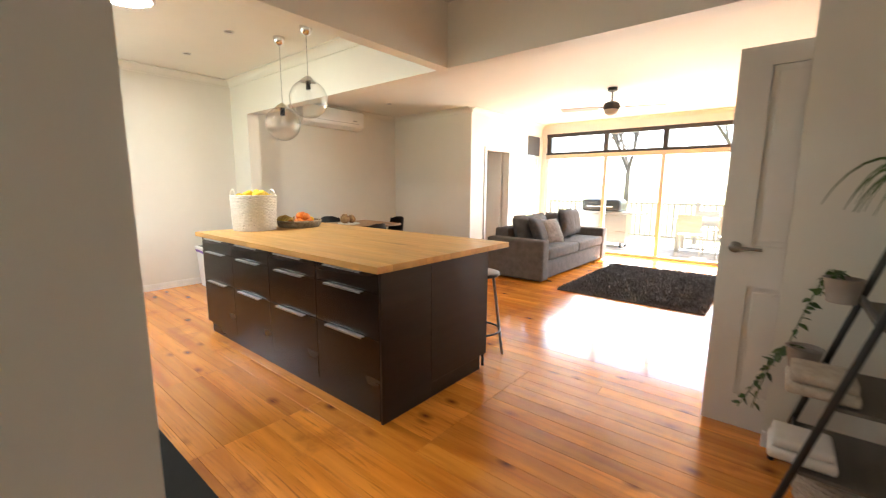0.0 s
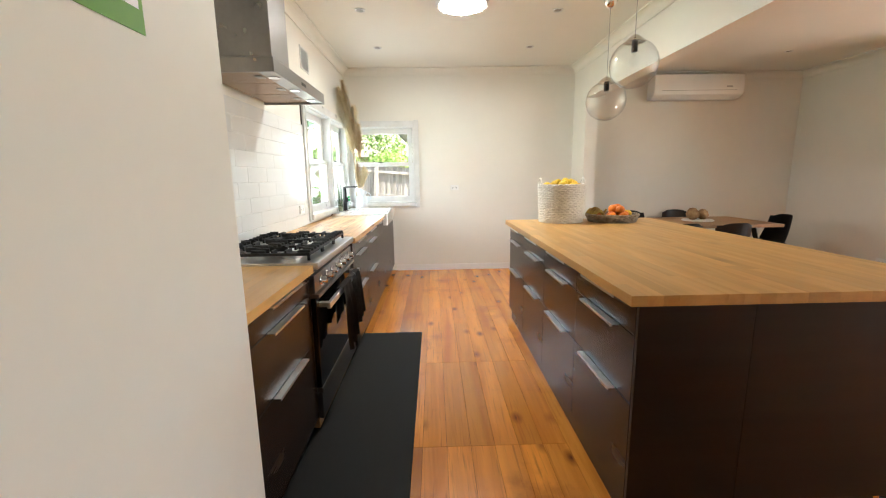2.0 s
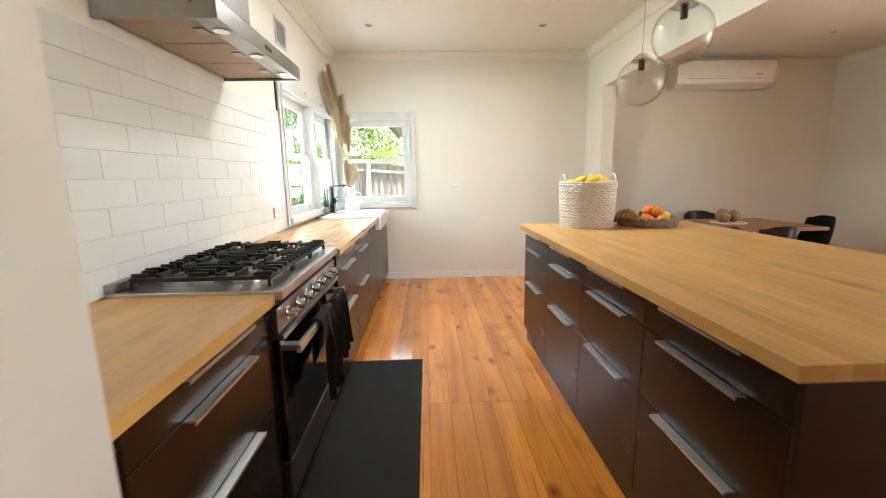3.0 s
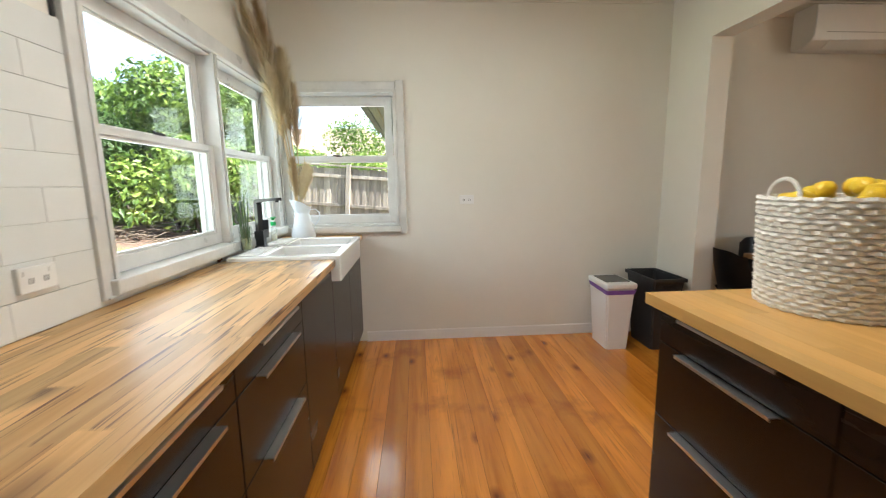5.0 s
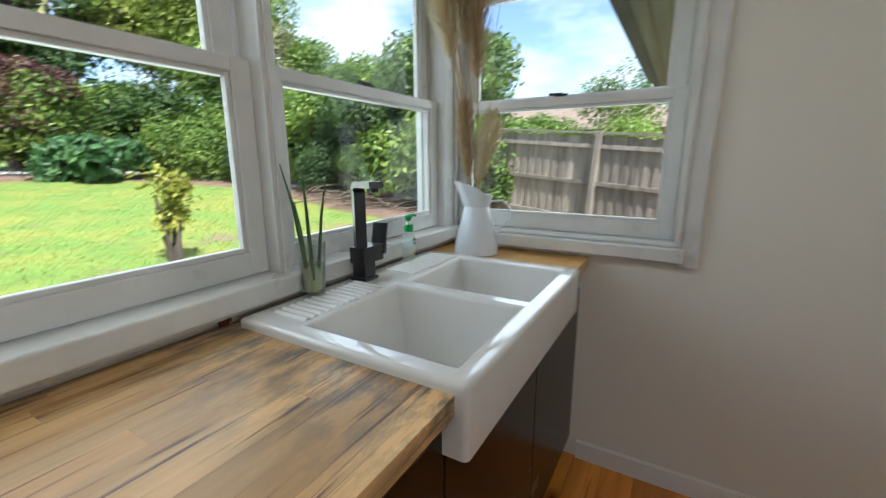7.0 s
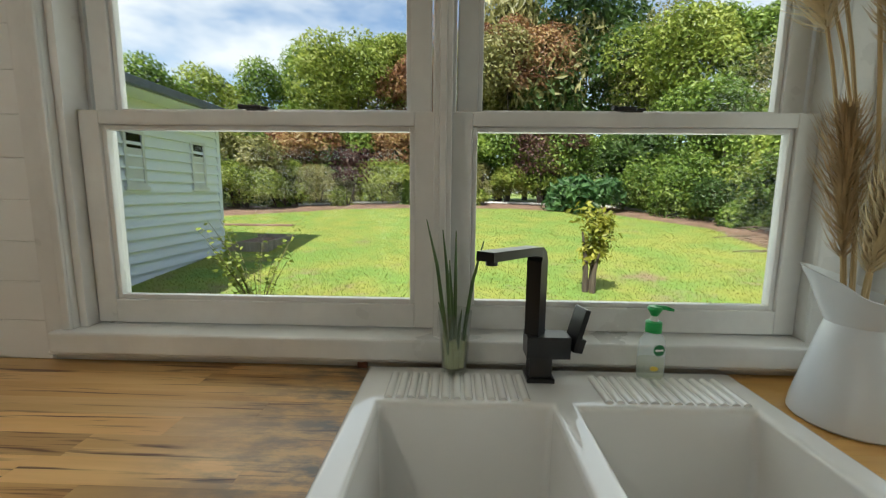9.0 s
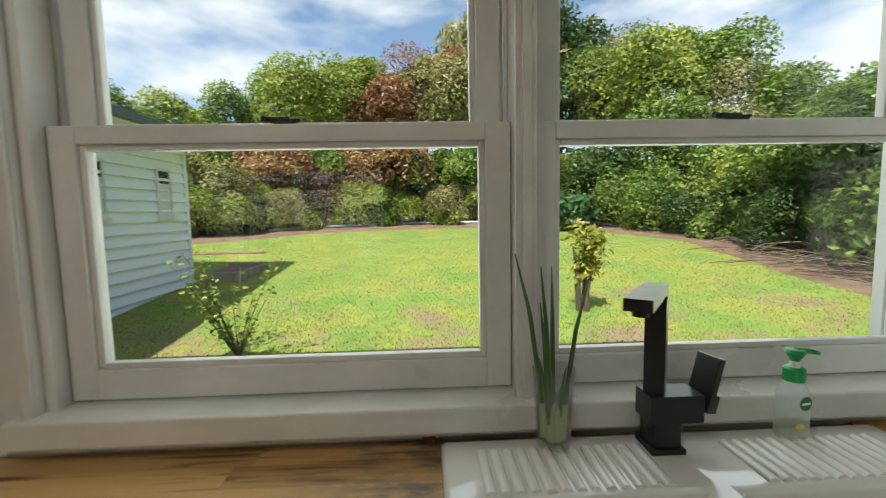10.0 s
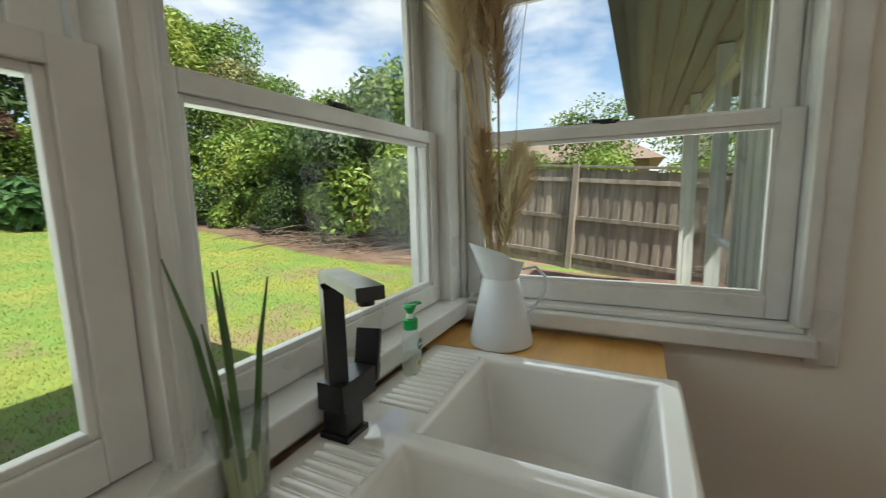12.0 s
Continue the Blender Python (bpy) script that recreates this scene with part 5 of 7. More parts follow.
part("panel_line", boxes((0.2045, 0.2065, -0.5, 0.5, 0.094, 0.098)), mat("grey_line", (0.3, 0.3, 0.3), scale=5, rough=0.5), ac)
part("display", boxes((0.205, 0.2065, 0.36, 0.44, 0.13, 0.15)), mat("grey_display", (0.45, 0.46, 0.47), scale=5, rough=0.3), ac)
part("intake_grille", boxes(*[(0.02, 0.18, -0.5 + k * 0.05, -0.47 + k * 0.05, 0.3005, 0.306) for k in range(20)]), WPLASTIC, ac)

# ---- island top: lemon basket and fruit tray ----
RUSH = mat("white_rush", (0.74, 0.71, 0.66), (0.86, 0.83, 0.78), scale=40, rough=0.85, fine=0.25, bump=0.4)
CANE = mat("grey_cane", (0.2, 0.15, 0.1), (0.42, 0.35, 0.27), scale=30, rough=0.8, fine=0.3, bump=0.4)


def woven(parent, r0, r1, h, rows, reps, thick, material, name):
    """Rows of plaited strands: every row a wavy ring, crossing out of phase with the next."""
    for i in range(rows):
        z = (i + 0.5) * h / rows
        r = r0 + (r1 - r0) * z / h
        pts = []
        n = reps * 4
        for k in range(n + 1):
            a = 2 * math.pi * k / n
            rr = r + thick * 0.55 * math.sin(k * math.pi / 2 + i * math.pi)
            pts.append((rr * math.cos(a), rr * math.sin(a), z + 0.2 * thick * math.cos(k * math.pi / 2 + i)))
        part(name, tube(pts, thick, 5, False), material, parent, "", True)


bk = tagged(thing("lemon_basket", -3.74, 1.975, 0.9235), "tall white woven rush basket heaped with lemons", "basket")
woven(bk, 0.178, 0.193, 0.33, 22, 26, 0.0085, RUSH, "woven_band")
part("liner", lathe([(0, 0.006), (0.17, 0.006), (0.183, 0.32), (0.18, 0.32), (0.166, 0.012), (0, 0.012)], 32), RUSH, bk, "", True)
for s in (-1, 1):
    hp = [(0.05 * math.cos(k * math.pi / 10), s * 0.187, 0.325 + 0.055 * math.sin(k * math.pi / 10)) for k in range(11)]
    part("basket_handle", tube(hp, 0.006, 8), RUSH, bk, "", True)
LEMON = mat("lemon_skin", (0.78, 0.5, 0.02), (0.84, 0.6, 0.04), scale=20, rough=0.4, bump=0.25, vary=0.1)
ORANGE = mat("orange_skin", (0.75, 0.17, 0.012), (0.82, 0.25, 0.02), scale=30, rough=0.4, bump=0.25, vary=0.1)
BANANA = mat("overripe_banana", (0.2, 0.11, 0.025), (0.6, 0.42, 0.06), scale=22, rough=0.5)


def lemon():
    bm = blob(0.033, 0.028, 0.028, 3, 0.05, 1.0)
    for v in bm.verts:
        k = max(0, abs(v.co.x) - 0.026)
        v.co.x += math.copysign(k * 0.45, v.co.x)
    return bm


src = None
rng = random.Random(11)
for k in range(30):
    a, q = rng.uniform(0, 6.28), math.sqrt(rng.random())
    z = 0.295 + 0.055 * (1 - q * q) + rng.uniform(-0.008, 0.012)
    m = pose(-3.74 + 0.145 * q * math.cos(a), 1.975 + 0.145 * q * math.sin(a), 0.9235 + z, rng.uniform(0, 360), rng.uniform(-40, 40), rng.uniform(0, 360))
    if src is None:
        src = tagged(part("lemon", lemon(), LEMON, None, "", True), "ripe yellow lemon heaped in the woven basket", "lemon", "lemons in the basket")
        src.matrix_basis = m
    else:
        copy_thing(src, m)

tr = tagged(thing("fruit_tray", -3.71, 2.42, 0.9235), "low round woven cane fruit tray", "tray")
woven(tr, 0.19, 0.215, 0.06, 6, 40, 0.0065, CANE, "woven_band")
part("tray_base", lathe([(0, 0.0), (0.195, 0.0), (0.195, 0.012), (0, 0.012)], 36), CANE, tr)
part("tray_rim", tube([(0.215 * math.cos(k * math.pi / 18), 0.215 * math.sin(k * math.pi / 18), 0.064) for k in range(37)], 0.008, 6, False), CANE, tr, "", True)
src = None
for dx, dy, dz, r in ((0.06, -0.03, 0.052, 0.04), (0.02, 0.05, 0.052, 0.041), (-0.06, 0.03, 0.052, 0.04), (0.1, 0.06, 0.05, 0.038), (-0.01, 0.12, 0.05, 0.038), (-0.1, 0.1, 0.05, 0.038), (0.03, -0.11, 0.05, 0.038), (0.02, 0.0, 0.108, 0.041), (-0.03, 0.06, 0.11, 0.04), (0.07, 0.04, 0.104, 0.038), (0.12, -0.05, 0.05, 0.036)):
    m = pose(-3.71 + dx, 2.42 + dy, 0.9235 + dz, rng.uniform(0, 360), 0, rng.uniform(0, 360)) @ Matrix.Scale(r / 0.04, 4)
    if src is None:
        src = tagged(part("orange", blob(0.04, 0.04, 0.038, 3, 0.03, 3.0), ORANGE, None, "", True), "bright orange fruit piled on the cane tray", "orange", "oranges on the tray")
        src.matrix_basis = pose(-3.71 + dx, 2.42 + dy, 0.9235 + dz)
    else:
        copy_thing(src, m)
for dx, dy in ((-0.02, 0.155), (-0.08, 0.15)):
    copy_thing(src, pose(-3.71 + dx, 2.42 + dy, 0.9235 + 0.065)).data = bpy.data.objects["lemon"].data
bn = tagged(thing("banana_bunch", -3.72, 2.27, 0.97), "speckled overripe banana bunch on the cane tray", "bananas")
for k in range(5):
    o = (k - 2) * 0.024
    pts = [(o * 1.7 + 0.0, -0.05 + 0.11 * u, 0.01 + 0.055 * math.sin(math.pi * u) + abs(o) * -0.3) for u in [j / 8 for j in range(9)]]
    part("banana", tube(pts, [0.006, 0.013, 0.016, 0.017, 0.017, 0.016, 0.014, 0.01, 0.005], 9), BANANA, bn, "", True)
part("bunch_stem", tube([(0, 0.08, 0.02), (0.01, 0.1, 0.06)], 0.008, 8), BANANA, bn)

# ---- bins in the corner ----
def tapered(w0, d0, w1, d1, h, wall, bev=0.012):
    """Open-topped tapered tub."""
    bm = bmesh.new()
    rings = []
    for (w, d, z) in ((w0, d0, 0), (w1, d1, h), (w1 - wall, d1 - wall, h), (w0 - wall, d0 - wall, wall)):
        rings.append([bm.verts.new((sx * w / 2, sy * d / 2, z)) for sx, sy in ((-1, -1), (1, -1), (1, 1), (-1, 1))])
    bm.faces.new(rings[0][::-1])
    for a, b in zip(rings, rings[1:]):
        for k in range(4):
            bm.faces.new((a[k], a[(k + 1) % 4], b[(k + 1) % 4], b[k]))
    bm.faces.new(rings[-1])
    up = [e for e in bm.edges if abs(e.verts[0].co.z - e.verts[1].co.z) > h * 0.5]
    bmesh.ops.bevel(bm, geom=up, offset=bev, segments=3, affect="EDGES")
    bmesh.ops.recalc_face_normals(bm, faces=bm.faces[:])
    return bm


b1 = tagged(thing("kitchen_bin", -5.71, 2.28, 0.001), "white plastic bin with grey lid and purple liner", "bin")
part("tub", tapered(0.26, 0.17, 0.32, 0.225, 0.5, 0.01), WPLASTIC, b1, "", True)
ln = part("liner", tapered(0.318, 0.223, 0.332, 0.237, 0.035, 0.004, 0.006), mat("purple_liner", (0.16, 0.07, 0.4), (0.22, 0.1, 0.5), scale=30, rough=0.4, bump=0.3), b1, "purple bag edge")
ln.matrix_basis = pose(0, 0, 0.455, 0, 2.5, 0)
ld = part("lid", box(-0.17, 0.17, -0.122, 0.122, 0.492, 0.535, 0.012, 3), WPLASTIC, b1, "", True)
part("lid_flap", box(-0.125, 0.105, -0.095, 0.095, 0.53, 0.541, 0.004), mat("grey_plastic", (0.1, 0.1, 0.095), (0.13, 0.13, 0.125), scale=20, rough=0.5), ld, "grey lid flap")
b2 = tagged(thing("recycling_bin", -5.69, 2.62, 0.001), "dark grey open-topped plastic bin with a paper label", "bin")
DGREY = mat("charcoal_plastic", (0.02, 0.021, 0.023), (0.03, 0.031, 0.034), scale=20, rough=0.45)
part("tub", tapered(0.3, 0.17, 0.4, 0.245, 0.56, 0.012), DGREY, b2, "", True)
part("rim", boxes((-0.212, 0.212, -0.134, -0.118, 0.545, 0.575), (-0.212, 0.212, 0.118, 0.134, 0.545, 0.575), (-0.212, -0.195, -0.118, 0.118, 0.545, 0.575), (0.195, 0.212, -0.118, 0.118, 0.545, 0.575), bev=0.006), DGREY, b2, "", True)
lb = part("paper_label", boxes((0.187, 0.189, -0.05, 0.03, 0.33, 0.46)), mat("paper", (0.7, 0.66, 0.6), (0.76, 0.72, 0.66), scale=20, rough=0.7), b2, "printed paper label")
lb.matrix_basis = pose(0, 0, 0, 0, 1.0, 0)
part("print_block", boxes((0.189, 0.1896, -0.03, 0.005, 0.41, 0.44), (0.189, 0.1896, -0.035, 0.015, 0.345, 0.36)), mat("red_print", (0.4, 0.09, 0.06), scale=9, rough=0.7), lb)
part("grip_slot", boxes((0.1955, 0.1975, -0.05, 0.05, 0.5, 0.525)), BLACK, b2)
# ---- dining ----
OAK = timber("oak_table", (0.36, 0.2, 0.085), (0.27, 0.14, 0.055), (0.1, 0.05, 0.02), grain=12, along=1, rough=0.45, coat=0.05, vary=0.1, knots=0.4)
tb = tagged(thing("dining_table", -5.08, 4.0, 0), "oak dining table with black splayed steel legs", "dining table")
for k in range(8):
    part("table_board", box(-0.46 + k * 0.115, -0.46 + (k + 1) * 0.115, -0.78, 0.78, 0.715, 0.75, 0.0015, 1), OAK, tb)
for sx in (-1, 1):
    for sy in (-1, 1):
        part("leg", tube([(sx * 0.3, sy * 0.55, 0.714), (sx * 0.42, sy * 0.7, 0.0)], [0.032, 0.024], 4), BLACK, tb)
part("under_rail", boxes((-0.3, 0.3, -0.57, -0.53, 0.68, 0.714), (-0.3, 0.3, 0.53, 0.57, 0.68, 0.714)), BLACK, tb)


def shell_chair(x, y, rz):
    t = tagged(thing("dining_chair", x, y, 0.001, rz), "black moulded shell dining chair tucked at the table", "chair", "black chairs round the dining table")
    bm = bmesh.new()
    prof = [(0.24, 0.445), (0.2, 0.462), (0.1, 0.452), (-0.05, 0.44), (-0.14, 0.452), (-0.19, 0.5), (-0.225, 0.6), (-0.25, 0.7), (-0.268, 0.79), (-0.275, 0.82)]
    n, grid = 12, []
    for i, (yy, zz) in enumerate(prof):
        row = []
        for k in range(n + 1):
            u = 2 * k / n - 1
            w = 0.235 if i < 5 else 0.235 - 0.014 * (i - 5)
            back = i >= 5
            row.append(bm.verts.new((u * w, yy + (0.075 * u * u if back else 0.0) - (0.0 if back else 0.0), zz + (0.045 * u ** 4 * (1 if 1 < i < 7 else 0.3) if not back else -0.05 * u ** 4 * (i == 9)))))
        grid.append(row)
    for a, b in zip(grid, grid[1:]):
        for k in range(n):
            bm.faces.new((a[k], a[k + 1], b[k + 1], b[k]))
    bmesh.ops.solidify(bm, geom=bm.faces[:], thickness=0.012)
    bmesh.ops.recalc_face_normals(bm, faces=bm.faces[:])
    part("shell_seat", bm, BLACK, t, "", True)
    for sx in (-1, 1):
        for sy in (-1, 1):
            part("leg", tube([(sx * 0.12, 0.02 + sy * 0.12, 0.44), (sx * 0.21, 0.02 + sy * 0.22, 0.0)], [0.013, 0.009], 8), BLACK, t)
    part("under_frame", boxes((-0.13, 0.13, -0.11, 0.15, 0.425, 0.438)), BLACK, t)
    return t


ch = shell_chair(-4.5, 3.45, 90)
for x, y, r in ((-4.48, 3.95, 94), (-5.62, 3.6, -90), (-5.63, 4.25, -93), (-5.02, 4.86, 172), (-5.32, 3.14, -8)):
    copy_thing(ch, pose(x, y, 0.001, 0, 0, r))
bd = tagged(thing("cutting_board", -5.1, 4.1, 0.7505), "round pale board under the loaf", "board")
part("disc", lathe([(0, 0), (0.17, 0), (0.175, 0.006), (0.17, 0.014), (0, 0.014)], 36), mat("pale_marble", (0.6, 0.58, 0.54), (0.7, 0.68, 0.64), scale=9, rough=0.35), bd, "", True)
CRUST = mat("bread_crust", (0.2, 0.1, 0.035), (0.42, 0.27, 0.13), scale=18, rough=0.85, bump=0.5, fine=0.2)
for dy, s in ((-0.065, 1.0), (0.06, 0.88)):
    lf = part("bread_loaf", blob(0.085 * s, 0.062 * s, 0.075 * s, 3, 0.16, 2.0 + dy, 5), CRUST, None, "", True)
    tagged(lf, "rustic brown bread loaf on the table", "bread", "loaves on the board")
    lf.matrix_basis = pose(-5.1, 4.1 + dy, 0.7645 + 0.07 * s)

# ---- bar stool under the island overhang ----
bs = tagged(thing("bar_stool", -1.66, 2.73, 0.001), "black metal bar stool tucked under the island", "stool")
part("seat", lathe([(0, 0.66), (0.15, 0.66), (0.16, 0.668), (0.158, 0.685), (0.14, 0.692), (0, 0.688)], 32), BLACK, bs, "", True)
for k in range(4):
    a = math.pi / 4 + k * math.pi / 2
    part("leg", tube([(0.11 * math.cos(a), 0.11 * math.sin(a), 0.66), (0.2 * math.cos(a), 0.2 * math.sin(a), 0.0)], 0.0115, 10), STEEL if k == 0 else BLACK, bs, "", True)
part("foot_ring", tube([(0.172 * math.cos(k * math.pi / 12), 0.172 * math.sin(k * math.pi / 12), 0.22) for k in range(25)], 0.008, 8, False), BLACK, bs, "", True)

# ---- living: sofa, cushions, rug, fan ----
SOFA = mat("grey_sofa_fabric", (0.085, 0.078, 0.076), (0.13, 0.12, 0.117), scale=12, rough=0.95, bump=0.3, fine=0.15)
CUSH = mat("dark_cushion_fabric", (0.05, 0.04, 0.036), (0.08, 0.066, 0.06), scale=20, rough=0.95, bump=0.3, fine=0.2)
LCUSH = mat("light_cushion_fabric", (0.2, 0.19, 0.18), (0.32, 0.3, 0.29), scale=20, rough=0.95, bump=0.3, fine=0.2)


def pillow(w, h, d, puff=0.6, seed=0):
    bm = bmesh.new()
    n, grids = 12, []
    for s in (1, -1):
        g = []
        for i in range(n + 1):
            row = []
            for k in range(n + 1):
                u, v = 2 * i / n - 1, 2 * k / n - 1
                e = max(0.0, (1 - u ** 4) * (1 - v ** 4)) ** puff
                pin = 1 - 0.07 * (1 - abs(u)) * abs(v) ** 3 - 0.07 * (1 - abs(v)) * abs(u) ** 3
                row.append(bm.verts.new((u * w / 2 * pin, s * (d / 2 * e + 0.004) * (1 + 0.12 * noise.noise(Vector((u * 2 + seed, v * 2, s)))), v * h / 2 * pin)))
            g.append(row)
        for a, b in zip(g, g[1:]):
            for k in range(n):
                bm.faces.new((a[k], a[k + 1], b[k + 1], b[k]) if s < 0 else (a[k], b[k], b[k + 1], a[k + 1]))
        grids.append(g)
    bmesh.ops.remove_doubles(bm, verts=bm.verts[:], dist=0.009)
    bmesh.ops.recalc_face_normals(bm, faces=bm.faces[:])
    return bm


sf = tagged(thing("sofa", -3.3, 5.32, 0.001), "grey fabric two-seat sofa with slip cover and loose cushions", "sofa")
SL = 2.62  # along y, the seat faces +x
part("base", boxes((0.0, 0.9, 0.0, SL, 0.03, 0.3), bev=0.03, seg=3), SOFA, sf, "", True)
part("arm", boxes((0.0, 0.93, -0.02, 0.2, 0.02, 0.6), bev=0.045, seg=4), SOFA, sf, "", True)
part("arm", boxes((0.0, 0.93, SL - 0.2, SL + 0.02, 0.02, 0.6), bev=0.045, seg=4), SOFA, sf, "", True)
part("backrest", boxes((0.0, 0.24, 0.2, SL - 0.2, 0.3, 0.72), bev=0.05, seg=4), SOFA, sf, "", True)
for k in range(2):
    y0 = 0.205 + k * (SL - 0.41) / 2
    part("seat_cushion", boxes((0.2, 0.93, y0 + 0.004, y0 + (SL - 0.41) / 2 - 0.004, 0.3, 0.46), bev=0.05, seg=4), SOFA, sf, "", True)
    cu = part("back_cushion", pillow(1.0, 0.48, 0.24, 0.5, k), SOFA, sf, "", True)
    cu.matrix_basis = pose(0.34, y0 + 0.55, 0.68, 0, 0, 90) @ pose(0, 0, 0, -14)
src = None
for x, y, z, rx, rz, m, w, lab in ((-2.72, 5.85, 0.66, -24, 100, CUSH, 0.46, "dark brown square cushion on the sofa"), (-2.66, 6.15, 0.64, -30, 70, LCUSH, 0.42, "pale grey knitted cushion on the sofa"), (-2.78, 7.05, 0.71, -12, 88, CUSH, 0.5, "dark brown square cushion on the sofa"), (-2.82, 7.45, 0.7, -10, 95, CUSH, 0.48, "dark brown square cushion on the sofa")):
    c = tagged(part("cushion", pillow(w, w, 0.15, 0.7, x), m, None, "", True), lab, "cushion", "loose sofa cushions")
    c.matrix_basis = pose(x, y, z + 0.02, 0, 0, rz) @ pose(0, 0, 0, rx)

RUG = mat("charcoal_shag", (0.06, 0.054, 0.056), (0.13, 0.12, 0.122), scale=7, rough=1.0, fine=0.25)
rug = tagged(thing("shag_rug", -1.24, 6.32, 0.001), "charcoal grey shaggy rug on the pine floor", "rug")
part("backing", boxes((-0.83, 0.83, -1.17, 1.17, 0, 0.012)), RUG, rug)
rng = np.random.default_rng(4)
N = 26000
px, py = rng.uniform(-0.84, 0.84, N), rng.uniform(-1.18, 1.18, N)
ang, ln, w = rng.uniform(0, 6.28, N), rng.uniform(0.02, 0.05, N), 0.004
lean = rng.uniform(0.005, 0.03, N) 
verts = np.empty((N, 3, 3))
verts[:, 0] = np.stack([px - w * np.sin(ang), py + w * np.cos(ang), np.full(N, 0.01)], 1)
verts[:, 1] = np.stack([px + w * np.sin(ang), py - w * np.cos(ang), np.full(N, 0.01)], 1)
verts[:, 2] = np.stack([px + lean * np.cos(ang), py + lean * np.sin(ang), 0.01 + ln], 1)
me = bpy.data.meshes.new("pile")
me.from_pydata(verts.reshape(-1, 3).tolist(), [], np.arange(3 * N).reshape(-1, 3).tolist())
me.materials.append(RUG)
pile = new("pile", me)
pile.parent = rug
pile["kind"] = "stuff"

fan = tagged(thing("ceiling_fan", -1.8, 6.0, HL), "dark bronze ceiling fan with a frosted light, at rest", "ceiling fan")
part("canopy", lathe([(0, -0.001), (0.065, -0.001), (0.06, -0.04), (0.03, -0.055), (0, -0.056)], 28), DARKALU, fan, "", True)
part("rod", tube([(0, 0, -0.05), (0, 0, -0.2)], 0.012, 12), DARKALU, fan, "", True)
part("motor", lathe([(0, -0.18), (0.06, -0.185), (0.1, -0.21), (0.11, -0.25), (0.1, -0.285), (0, -0.29)], 32), DARKALU, fan, "", True)
part("light_bowl", lathe([(0.095, -0.285), (0.095, -0.3), (0.08, -0.335), (0.045, -0.36), (0, -0.368)], 32), mat("frosted_bowl", (0.55, 0.5, 0.44), (0.6, 0.55, 0.5), scale=5, rough=0.4), fan, "frosted light bowl", True)
BLADE = mat("fan_blade_wood", (0.3, 0.22, 0.15), (0.38, 0.29, 0.2), scale=12, stretch=(0.1, 1, 1), rough=0.45)
for a in (19, 193, 106):
    b = part("blade", boxes((0.17, 0.66, -0.062, 0.062, -0.004, 0.004), bev=0.003), BLADE, fan)
    b.matrix_basis = pose(0, 0, -0.255, 0, 0, a) @ pose(0, 0, 0, 11)
    part("blade_arm", boxes((0.09, 0.2, -0.02, 0.02, 0.004, 0.01), bev=0.002), DARKALU, b)

# ---- hall: leaning ladder shelf with plants ----
lad = tagged(thing("ladder_shelf", 0.2, 2.3, 0.001), "black metal leaning ladder shelf against the hall wall", "shelf")
for y in (0.33, -0.13):
    part("rail", tube([(0.0, y, 0.0), (0.46, y, 1.78)], 0.014, 8), BLACK, lad, "", True)
SHELFM = mat("dark_shelf_wood", (0.09, 0.075, 0.062), (0.14, 0.12, 0.1), scale=12, stretch=(1, 0.1, 1), rough=0.55)
for z, d in ((0.22, 0.4), (0.52, 0.32), (0.85, 0.25), (1.2, 0.18)):
    x = 0.46 * z / 1.78
    sh = part("shelf_board", boxes((x, x + d, -0.13, 0.33, z, z + 0.016), bev=0.002), SHELFM, lad)
    part("shelf_lip", boxes((x + 0.002, x + 0.012, -0.13, 0.33, z + 0.016, z + 0.04)), BLACK, sh)
IVY = mat("ivy_leaf", (0.03, 0.075, 0.015), (0.09, 0.17, 0.04), scale=14, rough=0.45)


def leaf_mesh(size, fold=0.25):
    bm = bmesh.new()
    pts = [(0, 0), (0.35, 0.28), (0.3, 0.62), (0, 1.0)]
    c = [bm.verts.new((0, y * size, 0)) for y in (0, 0.3, 0.65, 1.0)]
    for s in (-1, 1):
        e = [bm.verts.new((s * 0.36 * size, 0.25 * size, fold * 0.36 * size)), bm.verts.new((s * 0.27 * size, 0.62 * size, fold * 0.27 * size))]
        q = (c[0], e[0], c[1]), (c[1], e[0], e[1], c[2]), (c[2], e[1], c[3])
        for f in q:
            bm.faces.new(f if s > 0 else f[::-1])
    return bm


def trailing(name, at, runs, seed, label):
    t = tagged(thing(name, *at), label, "plant")
    part("pot", lathe([(0, 0), (0.05, 0), (0.065, 0.1), (0.07, 0.105), (0.06, 0.106), (0.055, 0.09), (0, 0.09)], 24), mat("grey_pot", (0.3, 0.27, 0.24), (0.38, 0.35, 0.32), scale=12, rough=0.7), t, "", True)
    rng = random.Random(seed)
    leaf = None
    for pts in runs:
        st = part("vine", tube([bez(pts, k / 10) for k in range(11)], 0.0025, 6), IVY, t)
        for k in range(3, 22):
            p = bez(pts, k / 22)
            m = Matrix.Translation(p) @ pose(0, 0, 0, rng.uniform(-70, 10), rng.uniform(-30, 30), rng.uniform(0, 360)) @ Matrix.Scale(rng.uniform(0.75, 1.25), 4)
            if leaf is None:
                leaf = part("leaf", leaf_mesh(0.042), IVY, t)
                leaf.matrix_basis = m
            else:
                share("leaf", leaf, t, m)
    return t


